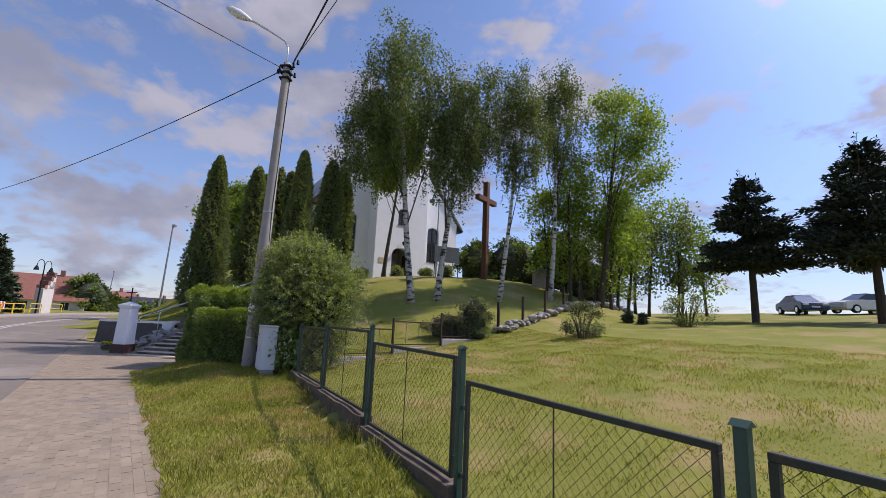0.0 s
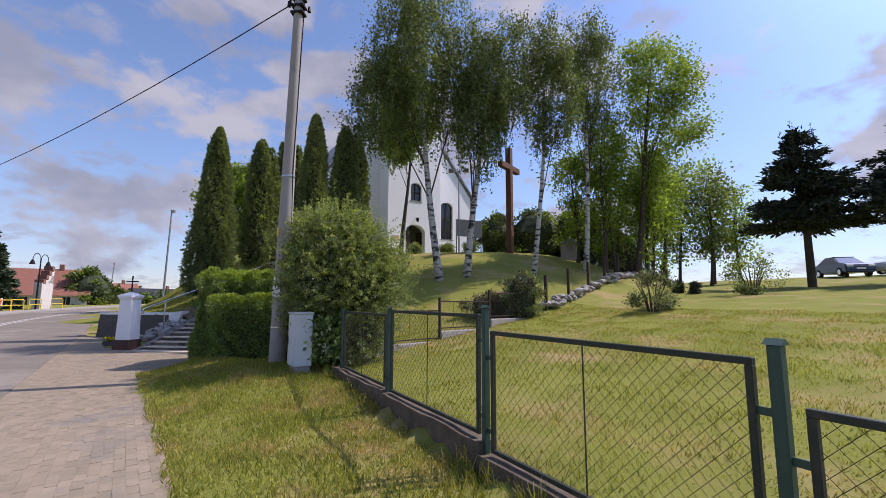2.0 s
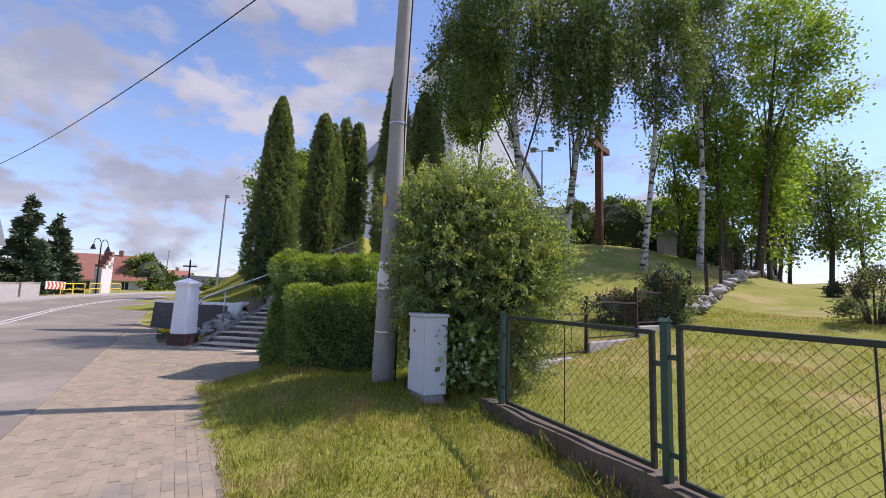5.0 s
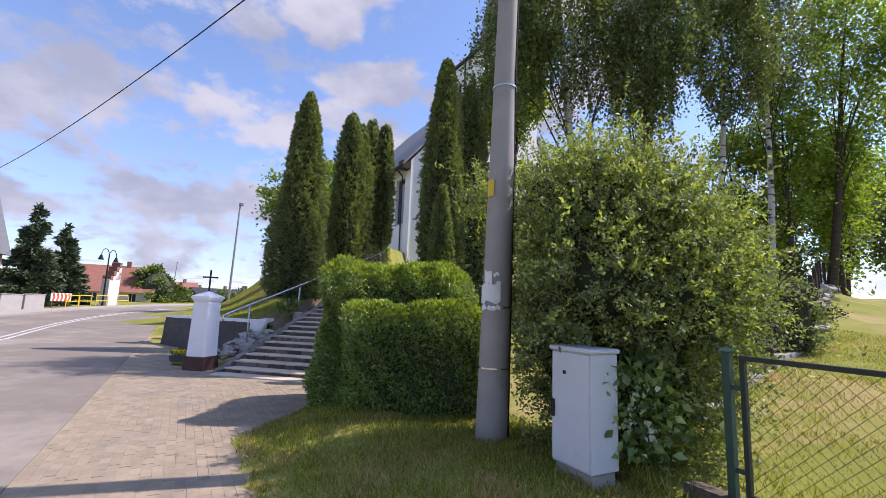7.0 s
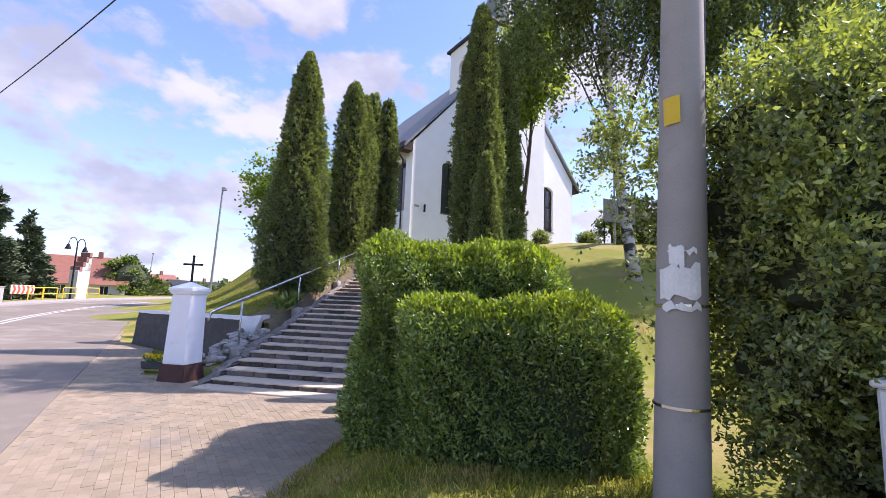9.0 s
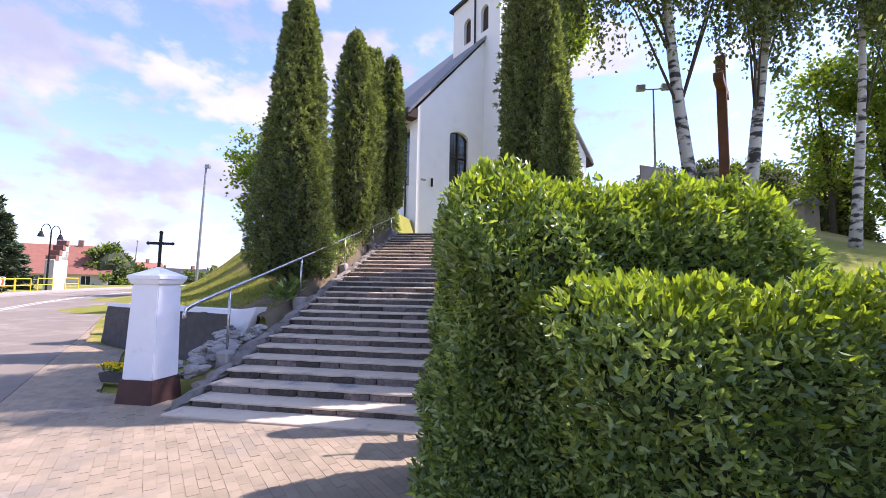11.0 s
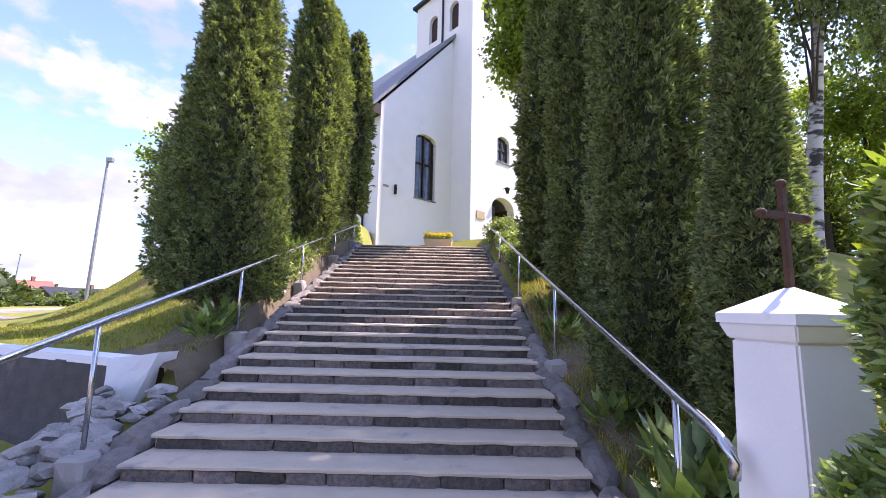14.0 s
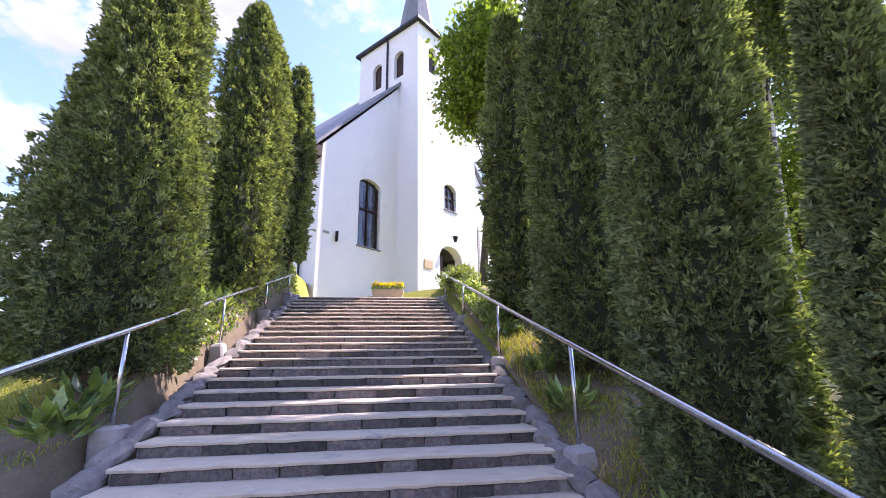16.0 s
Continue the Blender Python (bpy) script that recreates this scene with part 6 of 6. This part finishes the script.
# ---- tall wooden cross ----
wc = thing("wooden_cross", (-0.5, 27.97, land_at(-0.5, 27.97)), 60, "tall reddish brown wooden cross standing on the hill", "cross")
part("upright", boxed((-0.17, -0.17, -0.4), (0.17, 0.17, 6.6), 0.02), M_oldwood, wc)
part("crossbeam", boxed((-1.15, -0.16, 5.15), (1.15, 0.16, 5.5), 0.02), M_oldwood, wc)

# churchyard floodlight pole, notice board, masts


def light_mast(x, y, z0, H, r, label, arms, lean=0.0):
    m = thing("light_mast", (x, y, z0), 0, label, "lamp post", "masts")
    part("pole", tubed([(0, 0, -0.3), (lean, 0, H)], [r, r * 0.6], 8), M_galv, m)
    for dx in arms:
        part("floodlight", boxed((lean + dx - 0.16, -0.1, H - 0.05), (lean + dx + 0.16, 0.1, H + 0.18), 0.02), M_galv, m)
    if len(arms) > 1:
        part("crossarm", tubed([(lean + min(arms), 0, H), (lean + max(arms), 0, H)], 0.03, 6), M_galv, m)
    return m


light_mast(-3.52, 26.62, land_at(-3.52, 26.62), 4.9, 0.05, "slim dark floodlight pole by the church", (-0.45, 0.45))
light_mast(-28.2, 34.0, 0.5, 8.5, 0.09, "tall thin lamp mast on the bank", (0.12,), 0.2)
light_mast(-82.7, 84.8, 0, 9.5, 0.13, "distant thin mast beyond the houses", (0,), 0.6)
nb = thing("notice_board", (-3.0, 28.0, land_at(-3.0, 28.0)), 30, "grey notice board on two posts in the churchyard", "notice board")
part("panel", boxed((-0.9, -0.02, 0.95), (0.9, 0.02, 2.0), 0.01), M_slate, nb)
for sx in (-0.85, 0.85):
    part("leg", tubed([(sx, 0.04, -0.2), (sx, 0.04, 2.0)], 0.03, 6), M_iron, nb)
gs = thing("grave_lantern_shrine", (3.2, 29.5, land_at(3.2, 29.5)), 20, "small grey stone shrine among the bushes", "shrine")
part("block", boxed((-0.4, -0.3, -0.1), (0.4, 0.3, 1.0), 0.03), M_kerb, gs)
part("roof", prism([(-0.55, 1.0), (0.55, 1.0), (0, 1.35)], 0.8, Matrix.Translation((0, -0.4, 0))), M_slate, gs)

# ---- cars on the crest ----


def car(x, y, rz, paint, label, z=None):
    c = thing("car", (x, y, land_at(x, y) if z is None else z), rz, label, "car", "parked cars")
    L, Wd = 2.15, 0.86
    low = [(-L, 0.35), (-L + 0.05, 0.75), (-L + 0.35, 0.9), (-0.95, 0.98), (1.5, 0.98), (2.08, 0.92), (L, 0.6), (L - 0.05, 0.3), (-L + 0.1, 0.25)]
    bm = prism(low, Wd * 2, Matrix.Translation((0, -Wd, 0)))
    bmesh.ops.bevel(bm, geom=list(bm.edges), offset=0.07, segments=2, affect="EDGES")
    part("body", bm, paint, c)
    cab = [(-1.15, 0.95), (-0.35, 1.42), (0.95, 1.44), (1.75, 0.95)]
    bm = prism(cab, Wd * 1.8, Matrix.Translation((0, -Wd * 0.9, 0)))
    for v in bm.verts:
        if v.co.z > 1.2:
            v.co.y *= 0.8
    bmesh.ops.bevel(bm, geom=list(bm.edges), offset=0.05, segments=2, affect="EDGES")
    part("glasshouse", bm, M_glassdark, c, "dark tinted windows")
    bm = boxed((-0.33, -Wd * 0.7, 1.42), (0.93, Wd * 0.7, 1.47), 0.02)
    part("roof", bm, paint, c)
    for sx in (-1.35, 1.3):
        for sy in (-0.78, 0.78):
            bm = bmesh.new()
            bmesh.ops.create_cone(bm, cap_ends=True, segments=16, radius1=0.31, radius2=0.31, depth=0.2, matrix=Matrix.Translation((sx, sy, 0.31)) @ Matrix.Rotation(math.pi / 2, 4, "X"))
            wl = part("wheel", bm, M_rubber, c)
            bm = bmesh.new()
            bmesh.ops.create_cone(bm, cap_ends=True, segments=12, radius1=0.19, radius2=0.19, depth=0.22, matrix=Matrix.Translation((sx, sy, 0.31)) @ Matrix.Rotation(math.pi / 2, 4, "X"))
            part("rim", bm, M_steel, wl)
    for sy in (-0.6, 0.6):
        part("headlight", boxed((-L - 0.01, sy - 0.18, 0.62), (-L + 0.1, sy + 0.18, 0.76), 0.02), M_signwhite, c, "clear headlight")
    part("number_plate", boxed((-L - 0.02, -0.25, 0.45), (-L + 0.06, 0.25, 0.56), 0.005), M_signwhite, c)


car(23.7, 36.1, 80, M_carblue, "dark blue saloon car parked on the crest")
car(27.0, 34.6, 5, M_carwhite, "white car parked on the crest behind the lawn")

# ---- across the street ----


def house(x, y, rz, w, d, h, roof_h, wallmat, roofmat, label, wins=3, z=0):
    hs = thing("house", (x, y, z), rz, label, "house", "houses down the street")
    part("wall", boxed((-w / 2, -d / 2, -0.3), (w / 2, d / 2, h), 0.02), wallmat, hs)
    bm = prism([(-d / 2 - 0.5, h - 0.15), (d / 2 + 0.5, h - 0.15), (0, h + roof_h)], w + 0.8)
    bmesh.ops.transform(bm, matrix=Matrix.Translation((-w / 2 - 0.4, 0, 0)) @ Matrix.Rotation(-math.pi / 2, 4, "Z"), verts=bm.verts)
    bmesh.ops.transform(bm, matrix=Matrix.Diagonal((1, -1, 1, 1)), verts=bm.verts)
    bmesh.ops.recalc_face_normals(bm, faces=bm.faces)
    rf = part("roof", bm, roofmat, hs)
    part("chimney", boxed((w * 0.2, -0.3, h + roof_h * 0.3), (w * 0.2 + 0.6, 0.3, h + roof_h + 0.8), 0.02), M_brickred, rf)
    for k in range(wins):
        for sy in (-1, 1):
            xx = -w / 2 + w * (k + 0.5) / wins
            wn = part("window", boxed((xx - 0.5, sy * d / 2 - 0.03, h * 0.35), (xx + 0.5, sy * d / 2 + 0.03, h * 0.35 + 1.3), 0.01), M_pane, hs)
            part("frame", boxed((xx - 0.03, sy * d / 2 - 0.045, h * 0.35), (xx + 0.03, sy * d / 2 + 0.045, h * 0.35 + 1.3), 0.004), M_signwhite, wn)
    return hs


house(-75, 63, 38, 15, 9, 2.6, 4.2, M_plaster, M_redroof, "low house with a red tiled roof across the street")
house(-95, 98, 60, 10, 8, 2.8, 3.2, M_plaster, M_redroof, "distant house with a red roof")
house(-88, 104, 70, 12, 8, 2.6, 2.2, M_plaster, M_gutter, "distant low house with a dark roof")
house(-50.5, 26.5, 40, 10, 9, 5.0, 5.2, M_brickred, M_slate, "tall old brick house at the street corner")


def street_z(x, y):
    return 0.018 * min(62.0, max(0.0, (x + 25.75) * -0.682 + (y - 18.71) * 0.731))


def place_along(off, s):
    pts = street_line(off, -60, 130)
    i = int(60 + s)
    (x0, y0), (x1, y1) = pts[i], pts[i + 1]
    return x0, y0, math.degrees(math.atan2(y1 - y0, x1 - x0))


rw = thing("roadside_wall", (0, 0, 0), 0, "low pale concrete wall across the street", "wall", kind="structure")
for s in range(2, 26, 3):
    x, y, rz = place_along(-7.2, s)
    sl = part("slab", boxed((0.02, -0.08, -0.4), (2.98, 0.08, 1.2), 0.02), M_concwall, rw)
    sl.matrix_basis = pose(x, y, street_z(x, y), 0, 0, rz)
    part("cap", boxed((0, -0.12, 1.2), (3.0, 0.12, 1.28), 0.02), M_kerb, sl)
for s in (27.0, 29.6, 32.2, 36.6):
    x, y, rz = place_along(-6.2, s)
    rl = thing("guard_rail", (x, y, street_z(x, y) + 0.09), rz, "yellow tubular guard rail by the road", "guard rail", "yellow guard rails")
    part("hoop", tubed([(0, 0, -0.2), (0, 0, 1.02), (0.08, 0, 1.1), (2.2, 0, 1.1), (2.28, 0, 1.02), (2.28, 0, -0.2)], 0.045, 8), M_yellow, rl)
    part("mid_rail", tubed([(0, 0, 0.55), (2.28, 0, 0.55)], 0.04, 8), M_yellow, rl)
x, y, rz = place_along(-7.4, 27)
cb = thing("curve_board", (x, y, street_z(x, y) + 0.1), rz, "red and white chevron board marking the bend", "road sign")
part("panel", boxed((0, -0.03, 0.5), (3.4, 0.03, 1.25), 0.01), M_signwhite, cb)
for k in range(5):
    bm = bmesh.new()
    x0 = 0.15 + k * 0.65
    vs = [bm.verts.new((xx, yy, zz)) for yy in (0.034, 0.05) for xx, zz in ((x0, 0.52), (x0 + 0.3, 0.52), (x0 + 0.5, 0.875), (x0 + 0.3, 1.23), (x0, 1.23), (x0 + 0.2, 0.875))]
    bm.faces.new(vs[:6])
    bm.faces.new(vs[6:][::-1])
    for j in range(6):
        bm.faces.new((vs[j], vs[(j + 1) % 6], vs[6 + (j + 1) % 6], vs[6 + j]))
    me_ob = part("chevron", bm, M_redpaint, cb)
    me2 = me_ob.copy()
    scene.collection.objects.link(me2)
    me2.parent = cb
    me2.matrix_basis = Matrix.Diagonal((1, -1, 1, 1))
for sx in (0.3, 3.1):
    part("leg", tubed([(sx, 0, -0.2), (sx, 0, 1.25)], 0.03, 6), M_steel, cb)
# old gateway pillar with a stepped top
x, y, rz = place_along(-8.2, 37)
gp = thing("gateway_pillar", (x, y, street_z(x, y)), rz, "pale plastered gateway wall with stepped brick top", "gate pillar")
part("body", boxed((0, -0.4, -0.2), (2.2, 0.4, 3.0), 0.03), M_plaster, gp)
for k in range(4):
    part("brick_step", boxed((0.1 + 0.5 * k, -0.45, 2.9 + 0.55 * k), (0.6 + 0.5 * k, 0.45, 3.4 + 0.55 * k), 0.02), M_brickred, gp)
    part("body", boxed((0.6 + 0.5 * k, -0.4, 3.0), (2.2, 0.4, 3.4 + 0.5 * k), 0.02), M_plaster, gp)
# twin-armed street lantern
x, y, rz = place_along(-6.6, 34)
tl = thing("twin_lantern", (x, y, street_z(x, y)), rz, "old-style twin-armed iron street lantern", "street lamp")
part("pole", tubed([(0, 0, -0.2), (0, 0, 5.6)], [0.1, 0.06], 8), M_iron, tl)
for s in (-1, 1):
    pts = [(0, 0, 5.2)] + [(s * (0.75 - 0.75 * math.cos(a)), 0, 5.4 + 0.75 * math.sin(a)) for a in np.linspace(0.2, math.pi, 9)]
    part("arm", tubed(pts, 0.04, 6), M_iron, tl)
    bm = bmesh.new()
    bmesh.ops.create_cone(bm, cap_ends=True, segments=8, radius1=0.28, radius2=0.1, depth=0.5, matrix=Matrix.Translation((s * 1.5, 0, 5.15)))
    part("lantern", bm, M_iron, tl)
conifer("street_spruce", -55.5, 39.4, 10.6, 0.6, 2.8, 34000, 201, M_spruceg, "green spruce behind the wall across the street", z0=0, group="street spruces", shape=0.9, spray=(0.55, 0.2))
conifer("street_spruce", -59.0, 44.8, 9.6, 0.5, 3.0, 34000, 202, M_spruceg, "green spruce behind the wall across the street", z0=0, group="street spruces", shape=0.9, spray=(0.55, 0.2))
for k, (x, y, rx, h) in enumerate(((-68, 66, 3.2, 6.6), (-80, 84, 4, 2.8), (-76, 92, 4.5, 3.4), (-70, 98, 4, 2.6), (-62, 102, 5, 3.0), (-50, 110, 6, 3.2), (-86, 80, 3, 3), (-40, 115, 6, 2.8))):
    round_bush("far_tree", x, y, rx, rx, h, 3000, 210 + k, M_farleaf, M_lime, (0.5, 0.4), "distant green trees by the road", "tree", z0=0, group="far trees", skirt=0.8)
for k in range(12):
    a = radians(112 + 5 * k)
    d = 150 + 40 * math.sin(k * 2.3)
    round_bush("far_tree", d * math.cos(a), d * math.sin(a), 14, 8, 5.5, 2200, 240 + k, M_farleaf, M_farleaf, (1.3, 1.0), "distant band of green woodland", "woods", z0=-1.5, group="far woods", skirt=0.9)

# ---- grass ----


def grass(name, test, area, n, seed, h, label):
    rng = np.random.default_rng(seed)
    x, y = rng.uniform(area[0], area[2], n), rng.uniform(area[1], area[3], n)
    ok = test(x, y)
    x, y = x[ok], y[ok]
    tuft = 0.5 + 0.5 * np.sin(x * 3.1 + 2 * np.sin(y * 1.9)) * np.sin(y * 2.7 + 1.5 * np.sin(x * 2.3))
    n = len(x)
    z = land(x, y)
    P = np.c_[x, y, z + relief(x, y, z) - 0.012]
    out = np.c_[rng.normal(0, 0.55, n), rng.normal(0, 0.55, n), np.ones(n)]
    L = h * (0.45 + 0.9 * tuft * rng.uniform(0.4, 1.1, n))
    U = unit(out) * L[:, None]
    V = unit(np.cross(U, rng.normal(size=(n, 3)))) * 0.01
    ob = quads_object(name, P, U, V, M_blade, pointed=False)
    return tagged(ob, label, "grass", kind="stuff")


def on_verge(x, y):
    q = (x - PE0[0]) * PN[0] + (y - PE0[1]) * PN[1]
    d = (x - F0[0]) * FN[0] + (y - F0[1]) * FN[1]
    return (q > -0.03 + 0.07 * np.sin(x * 7) + 0.05 * np.sin(x * 17 + y * 5)) & (d < -0.1) & ~((x < -9.72) & (y > 11.2))


grass("verge_grass", on_verge, (-10, -1, 1.5, 13.2), 260000, 301, 0.085, "rough sunlit verge grass with dry yellow patches")
grass("fence_weeds", lambda x, y: (np.abs((x - F0[0]) * FN[0] + (y - F0[1]) * FN[1] + 0.14 + 0.05 * np.sin(x * 5)) < 0.07) & (np.sin(x * 3.7) + np.sin(y * 2.3 + 1) > -0.5), (-5.2, -1, 2, 11), 60000, 305, 0.2, "ragged weeds along the foot of the fence plinth")
grass("lawn_grass", lambda x, y: ((x - F0[0]) * FN[0] + (y - F0[1]) * FN[1] > 0.12) & ((x - F0[0]) * FN[0] + (y - F0[1]) * FN[1] < 10), (-5, -2, 12, 19), 260000, 302, 0.055, "short mown lawn grass behind the fence")
grass("bank_grass", lambda x, y: (x > -9.25) & (x < -6.6) & (y > 14.6), (-9.3, 14.6, -6.6, 22), 26000, 303, 0.16, "uneven tufts of grass beside the stairs")
grass("bank_grass", lambda x, y: (x < -13.85) & (((x + 13.9) * 0.449 + (y - 18.0) * 0.893) > 0.35), (-21, 18, -13.9, 26), 40000, 304, 0.08, "sunlit grass on the bank above the wall")

# ---- small pieces: paving blocks and riser stones ----
SD = (math.cos(radians(133)), math.sin(radians(133)))
SN = (math.sin(radians(133)), -math.cos(radians(133)))
bm = bmesh.new()
base = [(-25.75 + SD[0] * s + SN[0] * v, 18.71 + SD[1] * s + SN[1] * v) for s, v in ((-45, 4.6), (-45, 6.62), (-17.4, 6.66), (-16.4, 6.95))]
base += [(-9.72, 12.6), (-9.72, 15.3), (-15.4, 15.9), (-18.6, 19.6), (-20.9, 20.6)]
base += [(-25.75 + SD[0] * 4 + SN[0] * 4.6, 18.71 + SD[1] * 4 + SN[1] * 4.6)]
top = [bm.verts.new((x, y, -0.003)) for x, y in base]
bot = [bm.verts.new((x, y, -0.2)) for x, y in base]
bm.faces.new(top)
bm.faces.new(bot[::-1])
for i in range(len(top)):
    bm.faces.new((top[i], bot[i], bot[(i + 1) % len(top)], top[(i + 1) % len(top)]))
bmesh.ops.recalc_face_normals(bm, faces=bm.faces)
pavement = tagged(part("pavement", bm, M_sand), "worn pavement of small interlocking concrete blocks", "pavement", kind="structure")


def inside(x, y):
    c = False
    for (x0, y0), (x1, y1) in zip(base, base[1:] + base[:1]):
        if (y0 > y) != (y1 > y) and x < (x1 - x0) * (y - y0) / (y1 - y0) + x0:
            c = not c
    return c


bm = boxed((-0.0985, -0.0485, -0.05), (0.0985, 0.0485, 0.0), 0.003)
PAVER = bpy.data.meshes.new("paving_block")
bm.to_mesh(PAVER)
bm.free()
PAVER.materials.append(M_paver)
near_blocks, far_blocks = [], []
rgb = random.Random(8)
row = 0
v = 4.66
while v < 12.5:
    s = -45.0 + (0.1 if row % 2 else 0.0)
    while s < 3:
        x, y = -25.75 + SD[0] * s + SN[0] * v, 18.71 + SD[1] * s + SN[1] * v
        if inside(x, y) and not (abs(x + 14.27) < 0.36 and abs(y - 15.72) < 0.36) and y < 15.0 + max(0, -13.7 - x) * 2:
            (near_blocks if -12.6 < x < -9.4 and 10.9 < y < 12.9 else far_blocks).append((x, y))
        s += 0.2
    v += 0.1
    row += 1
rgb.shuffle(near_blocks)
far_blocks += near_blocks[300:]
for x, y in near_blocks[:300]:
    piece("paving_block", PAVER, pose(x, y, 0.001 + rgb.uniform(-0.002, 0.002), rgb.uniform(-0.8, 0.8), rgb.uniform(-0.8, 0.8), 133 + rgb.uniform(-0.6, 0.6)), pavement)
verts = np.array([(-0.098, -0.048, 0), (0.098, -0.048, 0), (0.098, 0.048, 0), (-0.098, 0.048, 0), (-0.098, -0.048, -0.05), (0.098, -0.048, -0.05), (0.098, 0.048, -0.05), (-0.098, 0.048, -0.05)])
faces = np.array([(0, 1, 2, 3), (0, 4, 5, 1), (1, 5, 6, 2), (2, 6, 7, 3), (3, 7, 4, 0)])
VV, FF = [], []
ca, sa = math.cos(radians(133)), math.sin(radians(133))
for k, (x, y) in enumerate(far_blocks):
    dz = rgb.uniform(-0.002, 0.002)
    for p in verts:
        VV.append((x + p[0] * ca - p[1] * sa, y + p[0] * sa + p[1] * ca, p[2] + dz))
    FF += (faces + 8 * k).tolist()
me = bpy.data.meshes.new("paving_blocks")
me.from_pydata(VV, [], FF)
me.materials.append(M_paver_far)
ob = new("paving_blocks", me)
ob.parent = pavement
tagged(ob, kind="stuff")

rgs = random.Random(12)
for i in range(STEPS):
    x = ST_X0 + 0.02
    while x < ST_X1 - 0.05:
        w = min(rgs.uniform(0.28, 0.62), ST_X1 - 0.02 - x)
        if w < 0.12:
            break
        piece("riser_stone", STONES[rgs.randrange(6)], sized(x + w / 2, ST_Y + i * RUN + 0.07 + rgs.uniform(-0.012, 0.008), i * RISE + 0.044, w - 0.012, 0.16, RISE - 0.026, 0, 0, rgs.uniform(-1.5, 1.5)), stairs)
        x += w
